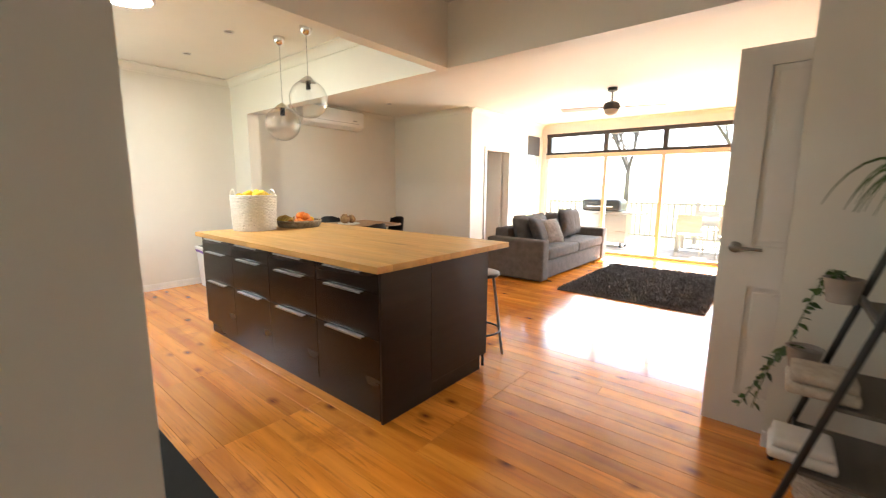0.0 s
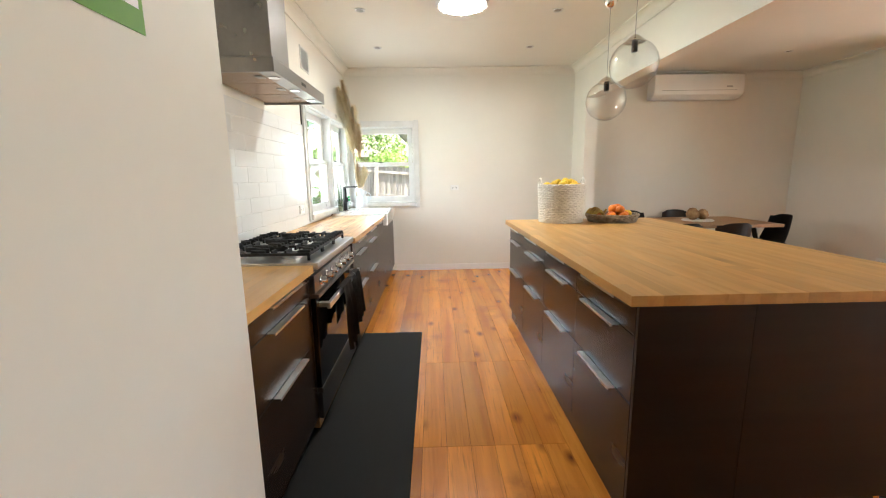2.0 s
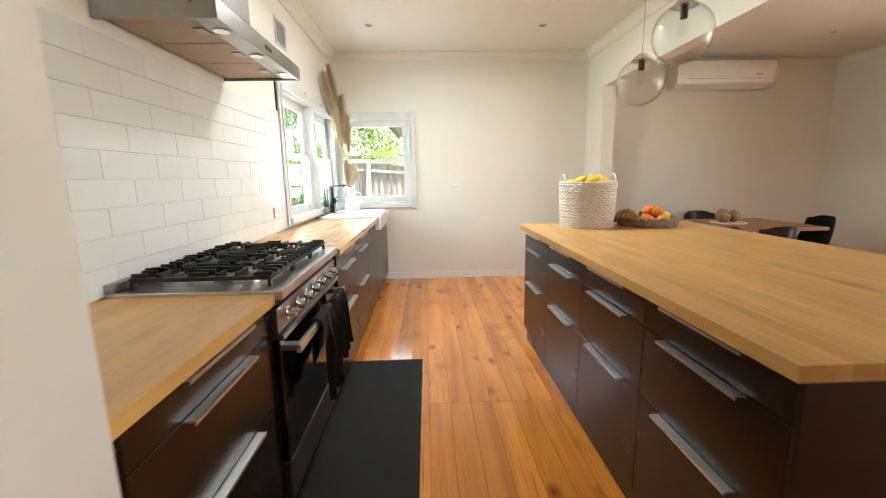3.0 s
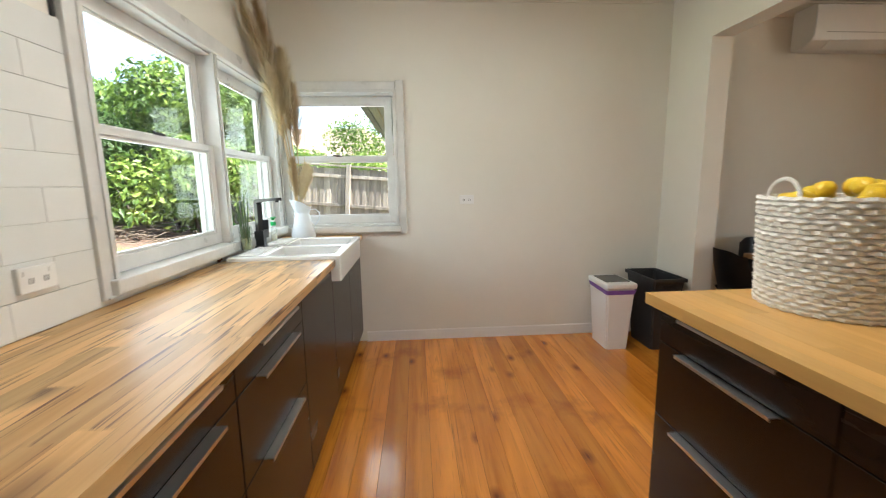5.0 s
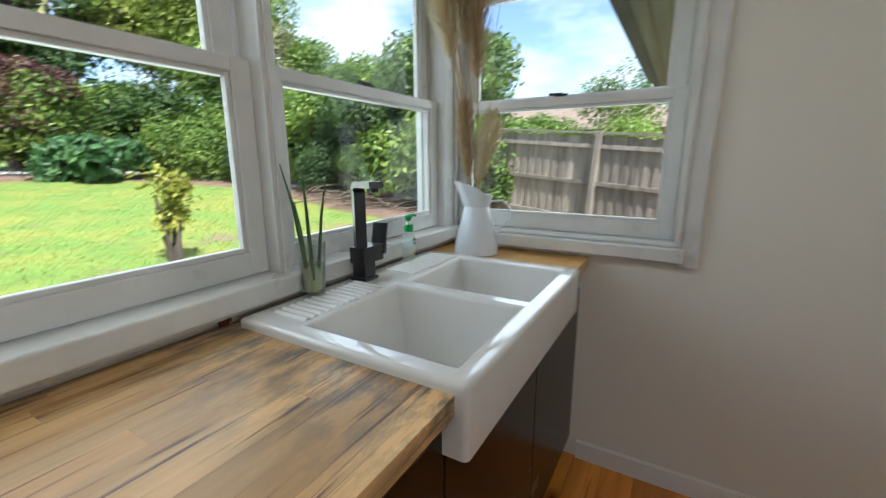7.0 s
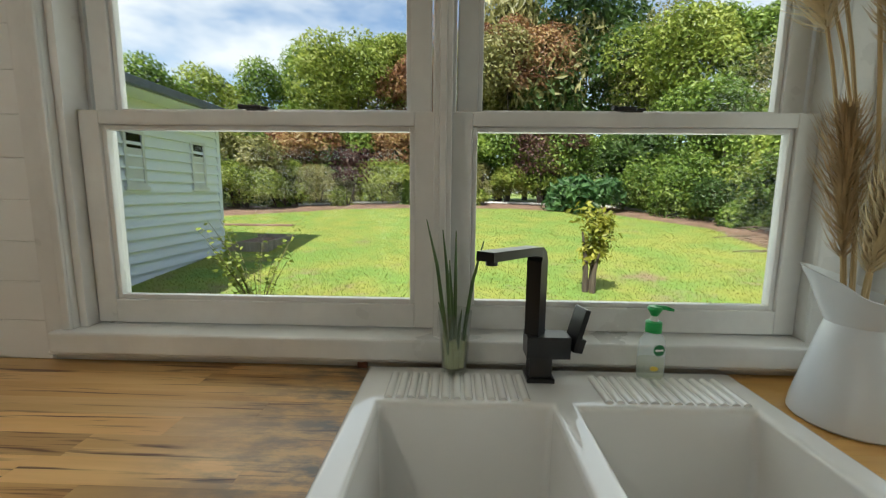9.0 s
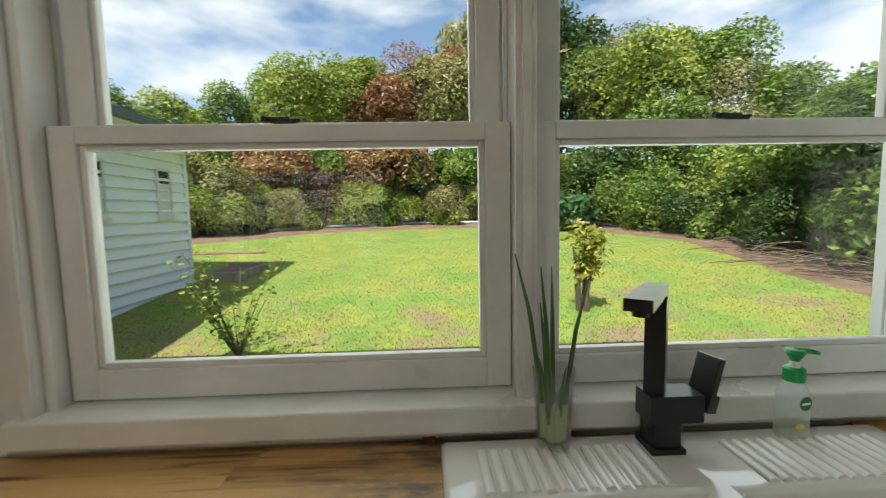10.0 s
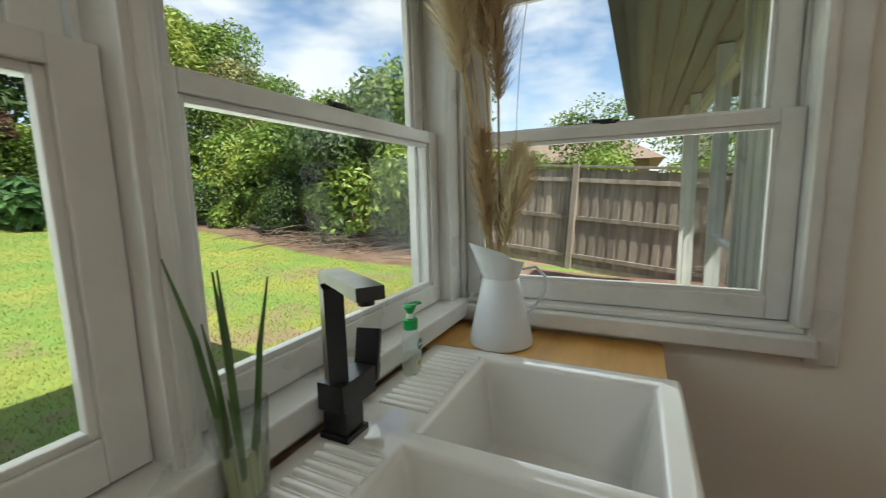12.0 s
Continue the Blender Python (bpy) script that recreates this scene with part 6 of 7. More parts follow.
trailing("trailing_plant", (0.35, 2.52, 0.868), [[(0, 0, 0.1), (-0.06, 0.08, 0.14), (-0.08, 0.12, 0.0), (-0.14, 0.1, -0.24)], [(0, 0, 0.1), (-0.02, 0.06, 0.16), (-0.03, 0.12, 0.12), (-0.06, 0.12, 0.0)]], 3, "trailing green ivy plant on the ladder shelf")
trailing("trailing_plant", (0.26, 2.52, 0.537), [[(0, 0, 0.1), (-0.08, 0.08, 0.12), (-0.12, 0.1, -0.05), (-0.16, 0.12, -0.3)], [(0, 0, 0.1), (-0.1, 0.1, 0.08), (-0.14, 0.14, -0.15), (-0.22, 0.18, -0.34)]], 8, "trailing green ivy plant on the ladder shelf")
sp = tagged(thing("spider_plant", 0.53, 2.32, 1.217), "spider plant with thin arching leaves", "plant")
part("pot", lathe([(0, 0), (0.05, 0), (0.065, 0.1), (0.06, 0.1), (0, 0.09)], 24), WPLASTIC, sp, "", True)
rng = random.Random(2)
for k in range(22):
    a, l = rng.uniform(0, 6.28), rng.uniform(0.16, 0.3)
    pts = [(0, 0, 0.09), (0.3 * l * math.cos(a), 0.3 * l * math.sin(a), 0.1 + l * 0.75), (0.75 * l * math.cos(a), 0.75 * l * math.sin(a), 0.1 + l * 0.55), (l * math.cos(a), l * math.sin(a), -0.02 + 0.3 * l)]
    part("blade_leaf", tube([bez(pts, j / 8) for j in range(9)], [0.003, 0.004, 0.005, 0.005, 0.005, 0.004, 0.003, 0.002, 0.001], 4), IVY, sp)
BASKETM = mat("pale_basket", (0.42, 0.36, 0.29), (0.55, 0.5, 0.43), scale=30, rough=0.85, bump=0.5, fine=0.25)
bx = tagged(thing("storage_basket", 0.42, 2.4, 0.001), "round pale woven floor basket beside the ladder shelf", "basket")
woven(bx, 0.13, 0.15, 0.17, 9, 22, 0.009, BASKETM, "weave_row")
part("liner", lathe([(0, 0.004), (0.125, 0.004), (0.14, 0.16), (0.13, 0.16), (0, 0.012)], 24), BASKETM, bx)
CLOTH = mat("white_cloth", (0.6, 0.58, 0.55), (0.72, 0.7, 0.67), scale=8, rough=0.95, bump=0.3)
for x, y, z, w, m, lab in ((0.27, 2.3, 0.2375, 0.2, CLOTH, "folded white cloth on the ladder shelf"), (0.3, 2.3, 0.5375, 0.22, BASKETM, "small tan basket on the ladder shelf")):
    b = tagged(part("folded_cloth" if m is CLOTH else "small_basket", boxes((-0.1, 0.12, -w / 2, w / 2, 0.0, 0.045), (-0.09, 0.11, -w / 2 + 0.01, w / 2 - 0.01, 0.046, 0.09), bev=0.018, seg=3), m, None, "", True), lab, "cloth" if m is CLOTH else "basket")
    b.matrix_basis = pose(x, y, z)
# ---- garden ----
def lie(x, y):
    """Height of the ground: level by the house, rising to the back hedge."""
    return -0.15 + 0.07 * min(17.0, max(0.0, -y - 0.4)) + (0.015 * noise.noise(Vector((x * 0.6, y * 0.6, 0))) if y < -0.6 else 0)


LAWN = mat("lawn", (0.25, 0.265, 0.05), (0.15, 0.245, 0.045), scale=1.3, rough=0.9, fine=0.4, bump=0.6, detail=10, ramp=(0.36, 0.6))
# dry and bare patches, thicker towards the house
lnt = LAWN.node_tree
lbs = lnt.nodes["Principled BSDF"]
lwas = lbs.inputs["Base Color"].links[0].from_socket
lgeo = lnt.nodes.new("ShaderNodeNewGeometry")
lsep = lnt.nodes.new("ShaderNodeSeparateXYZ")
lnear = lnt.nodes.new("ShaderNodeMapRange")
lnear.inputs[1].default_value, lnear.inputs[2].default_value, lnear.inputs[3].default_value, lnear.inputs[4].default_value = -6.5, -3.0, -0.02, 0.14
lno = lnt.nodes.new("ShaderNodeTexNoise")
lno.inputs["Scale"].default_value, lno.inputs["Detail"].default_value, lno.inputs["Roughness"].default_value = 1.1, 9, 0.7
ladd = lnt.nodes.new("ShaderNodeMath")
lramp = lnt.nodes.new("ShaderNodeValToRGB")
lramp.color_ramp.elements[0].position, lramp.color_ramp.elements[1].position = 0.58, 0.7
lmix = lnt.nodes.new("ShaderNodeMix")
lmix.data_type = "RGBA"
lmix.inputs[7].default_value = (0.24, 0.17, 0.105, 1)
lnt.links.new(lgeo.outputs["Position"], lsep.inputs[0])
lnt.links.new(lgeo.outputs["Position"], lno.inputs["Vector"])
lnt.links.new(lsep.outputs[1], lnear.inputs[0])
lnt.links.new(lno.outputs["Fac"], ladd.inputs[0])
lnt.links.new(lnear.outputs[0], ladd.inputs[1])
lnt.links.new(ladd.outputs[0], lramp.inputs[0])
lnt.links.new(lramp.outputs[0], lmix.inputs[0])
lnt.links.new(lwas, lmix.inputs[6])
lnt.links.new(lmix.outputs[2], lbs.inputs["Base Color"])
SOIL = mat("mulch_soil", (0.12, 0.07, 0.05), (0.24, 0.15, 0.105), scale=3, rough=0.95, fine=0.4, bump=0.8)
bm = bmesh.new()
xs = [-2500, -300, -60, -30] + [-20 + 0.5 * k for k in range(61)] + [14, 30, 60, 300, 2500]
ys = [-2500, -300, -60, -30] + [-20 + 0.5 * k for k in range(60)] + [12, 20, 40, 300, 2500]
gv = [[bm.verts.new((x, y, (lie(x, y) if -25 < x < 12 and -22 < y < 0 else (1.04 if y < -22 else (-0.15 + 0.07 * min(17.0, max(0.0, -y - 0.4))))) - (0.04 if y > -0.6 else 0))) for x in xs] for y in ys]
for a, b in zip(gv, gv[1:]):
    for k in range(len(xs) - 1):
        bm.faces.new((a[k], a[k + 1], b[k + 1], b[k]))
GROUND = structure("ground", bm, LAWN, "patchy green garden lawn", "lawn", True)

HEDGE = [(7.0, -10.5), (3.2, -13.0), (-0.5, -15.4), (-3.5, -16.3), (-7.5, -16.2), (-11.2, -15.0), (-13.3, -11.5), (-13.3, -7.8), (-13.0, -4.6), (-13.4, -2.6)]


def along(line, u):
    seg = [math.dist(a, b) for a, b in zip(line, line[1:])]
    d = u * sum(seg)
    for (a, b), s in zip(zip(line, line[1:]), seg):
        if d <= s:
            return a[0] + (b[0] - a[0]) * d / s, a[1] + (b[1] - a[1]) * d / s
        d -= s
    return line[-1]


# mulch bed in front of the hedge, and bare soil by the house wall
def strip(name, line, w0, w1, material, label, lift=0.02, n=60, inward=(-4.5, -4.5)):
    bm = bmesh.new()
    rows = []
    for k in range(n + 1):
        x, y = along(line, k / n)
        d = (Vector(inward) - Vector((x, y))).normalized()
        wob = 0.25 * noise.noise(Vector((k * 0.35, 3.1, 0)))
        row = []
        for j in range(5):
            w = w0 + (w1 + wob - w0) * j / 4
            p = (x + d.x * w, y + d.y * w)
            row.append(bm.verts.new((*p, lie(*p) + lift - (0.03 if j in (0, 4) else 0))))
        rows.append(row)
    for a, b in zip(rows, rows[1:]):
        for k in range(4):
            bm.faces.new((a[k], a[k + 1], b[k + 1], b[k]))
    bmesh.ops.recalc_face_normals(bm, faces=bm.faces[:])
    return structure(name, bm, material, label, "garden bed", True)


strip("garden_bed", HEDGE, -0.6, 2.7, SOIL, "brown mulch garden bed under the hedge")
strip("house_bed", [(2, -0.8), (-9, -0.8)], -0.4, 1.3, SOIL, "bare soil strip beside the house", inward=(-4, -30))
strip("fence_bed", [(-12.1, -2.6), (-12.1, 6.0)], 0.0, 2.0, SOIL, "dry soil strip along the fence", inward=(0, 1.5), lift=0.03)
STONE = mat("pale_edging", (0.4, 0.38, 0.35), (0.55, 0.53, 0.5), scale=6, rough=0.8, bump=0.3)
for k in range(26):
    x, y = along(HEDGE, 0.22 + k * 0.022)
    x2, y2 = along(HEDGE, 0.22 + (k + 0.92) * 0.022)
    d = (Vector((-4.5, -4.5)) - Vector((x, y))).normalized() * 0.75
    e = part("edging_block", tube([(x + d.x, y + d.y, lie(x, y) + 0.0), (x2 + d.x, y2 + d.y, lie(x2, y2) + 0.0)], 0.06, 4), STONE, bpy.data.objects["garden_bed"])


# ---- foliage ----
def leaf_crown(seed, n, rx, ry, rz, size, lumps=9, long=1.0, hang=0.0):
    """Leaves as small folded blades on the shells of overlapping lumps; uneven outline, with gaps."""
    g = np.random.default_rng(seed)
    c = g.normal(size=(lumps, 3))
    c /= np.linalg.norm(c, axis=1)[:, None]
    c = c * np.array([rx, ry, rz]) * g.uniform(0.3, 0.78, (lumps, 1))
    rad = g.uniform(0.3, 0.55, lumps) * min(rx, ry, rz) * 1.1
    which = g.integers(0, lumps, n)
    d = g.normal(size=(n, 3))
    d /= np.linalg.norm(d, axis=1)[:, None]
    d[:, 2] = np.where(d[:, 2] < -0.5, -d[:, 2], d[:, 2])
    p = c[which] + d * rad[which][:, None] * (1 - 0.5 * g.random((n, 1)) ** 2.2)
    p += g.normal(size=(n, 3)) * 0.05
    nrm = d + 0.7 * g.normal(size=(n, 3)) + np.array([0, 0, 0.35])
    nrm /= np.linalg.norm(nrm, axis=1)[:, None]
    t = np.cross(nrm, g.normal(size=(n, 3)))
    t[:, 2] -= hang
    t /= np.linalg.norm(t, axis=1)[:, None]
    b = np.cross(nrm, t)
    s = size * g.uniform(0.6, 1.25, (n, 1))
    v = np.stack([p - t * s * long, p + b * s * 0.45 + nrm * s * 0.12, p + t * s * long, p - b * s * 0.45 + nrm * s * 0.12], 1).reshape(-1, 3)
    i = np.arange(n)[:, None] * 4
    me = bpy.data.meshes.new("crown")
    me.from_pydata(v.tolist(), [], np.concatenate([i + [0, 1, 2], i + [0, 2, 3]]).reshape(-1, 3).tolist())
    return me


def leaf_mat(name, a, b, c):
    """Leaf colours that differ from leaf to leaf, with light coming through."""
    m = bpy.data.materials.new(name)
    m.use_nodes = True
    nt = m.node_tree
    bs = nt.nodes["Principled BSDF"]
    geo = nt.nodes.new("ShaderNodeNewGeometry")
    tc = nt.nodes.new("ShaderNodeTexCoord")
    no = nt.nodes.new("ShaderNodeTexNoise")
    no.inputs["Scale"].default_value = 0.9
    nt.links.new(tc.outputs["Object"], no.inputs["Vector"])
    ad = nt.nodes.new("ShaderNodeMath")
    ad.operation = "MULTIPLY_ADD"
    ad.inputs[1].default_value, ad.inputs[2].default_value = 0.55, -0.02
    nt.links.new(geo.outputs["Random Per Island"], ad.inputs[0])
    a2 = nt.nodes.new("ShaderNodeMath")
    a2.operation = "ADD"
    nt.links.new(ad.outputs[0], a2.inputs[0])
    sc = nt.nodes.new("ShaderNodeMath")
    sc.operation = "MULTIPLY_ADD"
    sc.inputs[1].default_value, sc.inputs[2].default_value = 1.3, -0.4
    nt.links.new(no.outputs["Fac"], sc.inputs[0])
    nt.links.new(sc.outputs[0], a2.inputs[1])
    rp = nt.nodes.new("ShaderNodeValToRGB")
    rp.color_ramp.elements[0].position, rp.color_ramp.elements[0].color = 0.1, (*a, 1)
    rp.color_ramp.elements[1].position, rp.color_ramp.elements[1].color = 0.85, (*c, 1)
    rp.color_ramp.elements.new(0.45).color = (*b, 1)
    nt.links.new(a2.outputs[0], rp.inputs[0])
    nt.links.new(rp.outputs[0], bs.inputs["Base Color"])
    bs.inputs["Roughness"].default_value = 0.45
    tl = nt.nodes.new("ShaderNodeBsdfTranslucent")
    mx = nt.nodes.new("ShaderNodeMixShader")
    mx.inputs[0].default_value = 0.38
    nt.links.new(rp.outputs[0], tl.inputs[0])
    nt.links.new(bs.outputs[0], mx.inputs[1])
    nt.links.new(tl.outputs[0], mx.inputs[2])
    nt.links.new(mx.outputs[0], nt.nodes["Material Output"].inputs["Surface"])
    return m


LEAF = {
    "green": leaf_mat("mid_green_leaf", (0.042, 0.082, 0.014), (0.13, 0.22, 0.034), (0.32, 0.42, 0.08)),
    "lime": leaf_mat("lime_leaf", (0.085, 0.13, 0.018), (0.25, 0.32, 0.05), (0.47, 0.51, 0.12)),
    "dark": leaf_mat("dark_green_leaf", (0.025, 0.055, 0.013), (0.055, 0.11, 0.024), (0.11, 0.18, 0.045)),
    "rust": leaf_mat("rust_leaf", (0.12, 0.05, 0.028), (0.3, 0.14, 0.065), (0.5, 0.36, 0.16)),
    "olive": leaf_mat("olive_leaf", (0.11, 0.12, 0.035), (0.27, 0.26, 0.085), (0.48, 0.44, 0.2)),
    "purple": leaf_mat("plum_leaf", (0.05, 0.02, 0.02), (0.1, 0.042, 0.04), (0.19, 0.11, 0.07)),
    "blue": leaf_mat("blue_green_leaf", (0.03, 0.085, 0.03), (0.07, 0.16, 0.05), (0.14, 0.26, 0.09)),
}
BARK = mat("grey_bark", (0.06, 0.045, 0.035), (0.14, 0.11, 0.085), scale=9, stretch=(1, 1, 0.2), rough=0.95, bump=0.8, fine=0.3)
CROWN = {}
for key, args in {"round": (1, 10500, 1.5, 1.5, 1.3, 0.066), "wide": (2, 13500, 2.1, 1.7, 1.5, 0.068, 13), "tall": (3, 13500, 1.5, 1.5, 2.2, 0.068, 12), "fine": (4, 13000, 1.9, 1.7, 1.9, 0.054, 16), "weep": (5, 14000, 2.3, 2.0, 3.0, 0.11, 18, 1.5, 1.2), "low": (6, 3600, 1.1, 1.0, 0.7, 0.08, 8), "bold": (7, 3000, 1.5, 1.3, 0.95, 0.14, 11, 1.2)}.items():
    CROWN[key] = leaf_crown(*args)


def shrub(name, x, y, crown, leaf, size, lift, rng, label, category="shrub", group=""):
    t = tagged(thing(name, x, y, lie(x, y) - 0.03), label, category, group)
    bm = bmesh.new()
    for k in range(4):
        a = rng.uniform(0, 6.28)
        r = 0.06 * size
        q = 0.55 * size
        add_tube(bm, [(r * math.cos(a), r * math.sin(a), -0.05), (q * 0.35 * math.cos(a), q * 0.35 * math.sin(a), lift * 0.55), (q * math.cos(a), q * math.sin(a), lift + 0.5 * size)], [0.05 * size, 0.035 * size, 0.012 * size], 7)
    part("trunk", bm, BARK, t, "", True)
    me = CROWN[crown].copy()
    me.materials.append(LEAF[leaf])
    cr = new("crown", me)
    cr.parent = t
    cr.matrix_basis = pose(0, 0, lift, 0, 0, rng.uniform(0, 360)) @ Matrix.Scale(size, 4)
    return t


rng = random.Random(21)
LOOK = {"green": "dense green", "lime": "bright lime green", "dark": "dark glossy green", "rust": "rust-red tinged", "olive": "olive green", "purple": "deep plum-leaved"}
order = ["lime", "green", "lime", "olive", "rust", "green", "purple", "dark", "green", "green", "lime", "green", "dark", "green", "green", "lime", "green", "dark", "green", "green"]
for k in range(20):
    x, y = along(HEDGE, 0.01 + k * 0.051)
    lf = order[k]
    x, y = x + rng.uniform(-0.3, 0.3), y - rng.uniform(0.1, 0.5)
    shrub("garden_shrub", x, y, rng.choice(["round", "wide", "tall"]), lf, rng.uniform(1.0, 1.25), rng.uniform(1.25, 1.9), rng, LOOK[lf] + " hedge shrub along the back of the garden", "shrub", "back hedge shrubs")
# skyline behind the hedge: bearing from the sink window (degrees towards -x), distance, top of the crown, leaf
SKYLINE = [(-36, 17, 5.8, "green"), (-30, 19, 6.3, "lime"), (-24, 18, 6.5, "green"), (-19, 19, 7.5, "green"), (-14, 17, 7.2, "lime"), (-9, 19, 8.3, "lime"), (-5, 17, 7.1, "rust"), (-1, 19, 8.8, "rust"), (3, 17.5, 7.9, "olive"),
           (8, 18, 8.5, "rust"), (26, 19, 8.7, "olive"), (29, 16.5, 7.6, "lime"), (33, 18, 7.9, "green"), (38, 17, 6.5, "olive"), (42, 17.5, 6.2, "green"), (46, 16.5, 5.1, "green"), (51, 15.5, 4.5, "green"), (56, 13.5, 4.5, "dark"), (60, 13.0, 4.2, "green")]
for brg, dist, top, lf in SKYLINE:
    kind = rng.choice(["fine", "tall", "wide"])
    x, y = -4.8 - dist * math.sin(radians(brg)), 0.4 - dist * math.cos(radians(brg))
    size = rng.uniform(1.15, 1.45)
    half = max(v.co.z for v in CROWN[kind].vertices) * size
    shrub("garden_tree", x, y, kind, lf, size, max(1.6, top - half - lie(x, y)), rng, LOOK[lf] + " tree behind the garden hedge", "tree", "trees behind the hedge")
for k in range(26):
    x, y = along(HEDGE, 0.01 + k * 0.039)
    d = (Vector((-4.5, -4.5)) - Vector((x, y))).normalized() * rng.uniform(0.2, 0.7)
    lf = rng.choice(["green", "dark", "green", "lime", "green", "olive"])
    shrub("hedge_foot_shrub", x + d.x, y + d.y, rng.choice(["round", "low", "wide"]), lf, rng.uniform(0.6, 0.85), rng.uniform(0.55, 0.8), rng, LOOK[lf] + " low shrub at the foot of the hedge", "shrub", "shrubs at the hedge foot")
shrub("rust_shrub", -2.9, -15.8, "wide", "rust", 1.0, 2.3, rng, "rust-red flowering shrub before the tall trees")
shrub("plum_shrub", -8.3, -15.4, "wide", "purple", 1.0, 2.0, rng, "deep plum-leaved shrub under the tall tree")
shrub("ivy_tree", -10.6, -18.2, "tall", "dark", 2.1, 5.0, rng, "tall ivy-clad dark green tree", "tree")
shrub("weeping_gum", -8.2, -18.6, "weep", "olive", 1.5, 6.0, rng, "tall weeping gum tree with hanging olive leaves", "tree")
shrub("lime_tree", -1.4, -17.4, "fine", "lime", 1.5, 3.6, rng, "bright lime green rounded tree", "tree")
for k, (x, y, lf) in enumerate([(3.5, -12.0, "lime"), (1.2, -13.6, "green"), (-1.0, -14.6, "lime"), (-3.2, -15.2, "green"), (-5.6, -15.3, "lime"), (-9.3, -14.7, "green"), (-11.6, -12.8, "lime"), (-12.4, -10.2, "green")]):
    shrub("ground_cover", x, y, "low", lf, 0.75, 0.18, rng, "low leafy ground cover at the hedge foot", "shrub", "ground cover clumps")
shrub("broadleaf_shrub", -9.2, -13.4, "bold", "blue", 1.0, 0.6, rng, "blue-green broad-leaved shrub in the garden bed")
# small bushes on the lawn
bush = tagged(thing("young_shrub", -6.73, -4.4, lie(-6.73, -4.4)), "small yellow-green shrub on a stubby trunk", "shrub")
bm = bmesh.new()
for a, h in ((0, 0.75), (2.1, 0.5), (4.0, 0.6), (5.2, 0.3)):
    add_tube(bm, [(0.05 * math.cos(a), 0.05 * math.sin(a), -0.03), (0.06 * math.cos(a), 0.06 * math.sin(a), h * 0.5), (0.12 * math.cos(a), 0.12 * math.sin(a), h)], [0.04, 0.03, 0.012], 7)
part("trunk", bm, BARK, bush, "", True)
me = leaf_crown(31, 900, 0.23, 0.23, 0.58, 0.045, 11)
me.materials.append(leaf_mat("yellow_green_leaf", (0.16, 0.18, 0.025), (0.33, 0.34, 0.045), (0.5, 0.47, 0.08)))
cr = new("crown", me)
cr.parent = bush
cr.matrix_basis = pose(0, 0, 0.66)
rose = tagged(thing("rose_bush", -3.05, -3.35, lie(-3.05, -3.35)), "sparse thorny rose bush in the bed by the window", "shrub")
rg = random.Random(9)
bm = bmesh.new()
ends = []
for k in range(23):
    a, l = rg.uniform(0, 6.28), rg.uniform(0.5, 1.12)
    pts = [(0, 0, -0.03), (0.12 * math.cos(a), 0.12 * math.sin(a), 0.3 * l), (0.4 * l * math.cos(a), 0.4 * l * math.sin(a), 0.75 * l), (0.6 * l * math.cos(a), 0.6 * l * math.sin(a), 0.95 * l)]
    add_tube(bm, [bez(pts, j / 7) for j in range(8)], [0.008, 0.006, 0.005, 0.004, 0.004, 0.003, 0.002, 0.001], 5)
    ends += [bez(pts, rg.uniform(0.3, 1)) + Vector((rg.gauss(0, 0.025), rg.gauss(0, 0.025), rg.gauss(0, 0.02))) for _ in range(13)]
part("stems", bm, mat("rose_stem", (0.12, 0.14, 0.04), (0.2, 0.17, 0.06), scale=9, rough=0.7), rose)
lf = part("leaf", leaf_mesh(0.06), LEAF["lime"], rose)
for e in ends:
    share("leaf", lf, rose, Matrix.Translation(e) @ pose(0, 0, 0, rg.uniform(-60, 40), rg.uniform(-40, 40), rg.uniform(0, 360)))

# grass blades on the nearer lawn
g = np.random.default_rng(12)
N = 150000
gx, gy = g.uniform(-12.0, 1.5, N), -2.0 - 12.0 * g.random(N) ** 1.6
gz = np.array([lie(a, b) for a, b in zip(gx, gy)])
ga, gl_, gw = g.uniform(0, 6.28, N), g.uniform(0.012, 0.036, N), g.uniform(0.003, 0.008, N)
v = np.stack([np.stack([gx - gw * np.sin(ga), gy + gw * np.cos(ga), gz - 0.01], 1), np.stack([gx + gw * np.sin(ga), gy - gw * np.cos(ga), gz - 0.01], 1), np.stack([gx + 0.6 * gl_ * np.cos(ga), gy + 0.6 * gl_ * np.sin(ga), gz + gl_], 1)], 1).reshape(-1, 3)
me = bpy.data.meshes.new("grass")
me.from_pydata(v.tolist(), [], np.arange(3 * N).reshape(-1, 3).tolist())
me.materials.append(leaf_mat("grass_blade", (0.19, 0.25, 0.045), (0.25, 0.3, 0.055), (0.38, 0.37, 0.08)))
tagged(new("grass", me), "short bright green lawn grass", "grass", kind="stuff")

# twig pile and pallets by the corner
TWIG = mat("dry_twigs", (0.1, 0.07, 0.05), (0.2, 0.15, 0.11), scale=12, rough=0.95)
bm = bmesh.new()
for k in range(260):
    x, y = -12.0 + rg.gauss(0, 0.55), -6.2 + rg.gauss(0, 1.3)
    a, l = rg.uniform(0, 6.28), rg.uniform(0.4, 1.1)
    z = lie(x, y) + abs(rg.gauss(0.05, 0.12))
    add_tube(bm, [(x - l / 2 * math.cos(a), y - l / 2 * math.sin(a), z), (x, y, z + 0.05), (x + l / 2 * math.cos(a), y + l / 2 * math.sin(a), z + rg.uniform(-0.03, 0.1))], [0.008, 0.011, 0.005], 4)
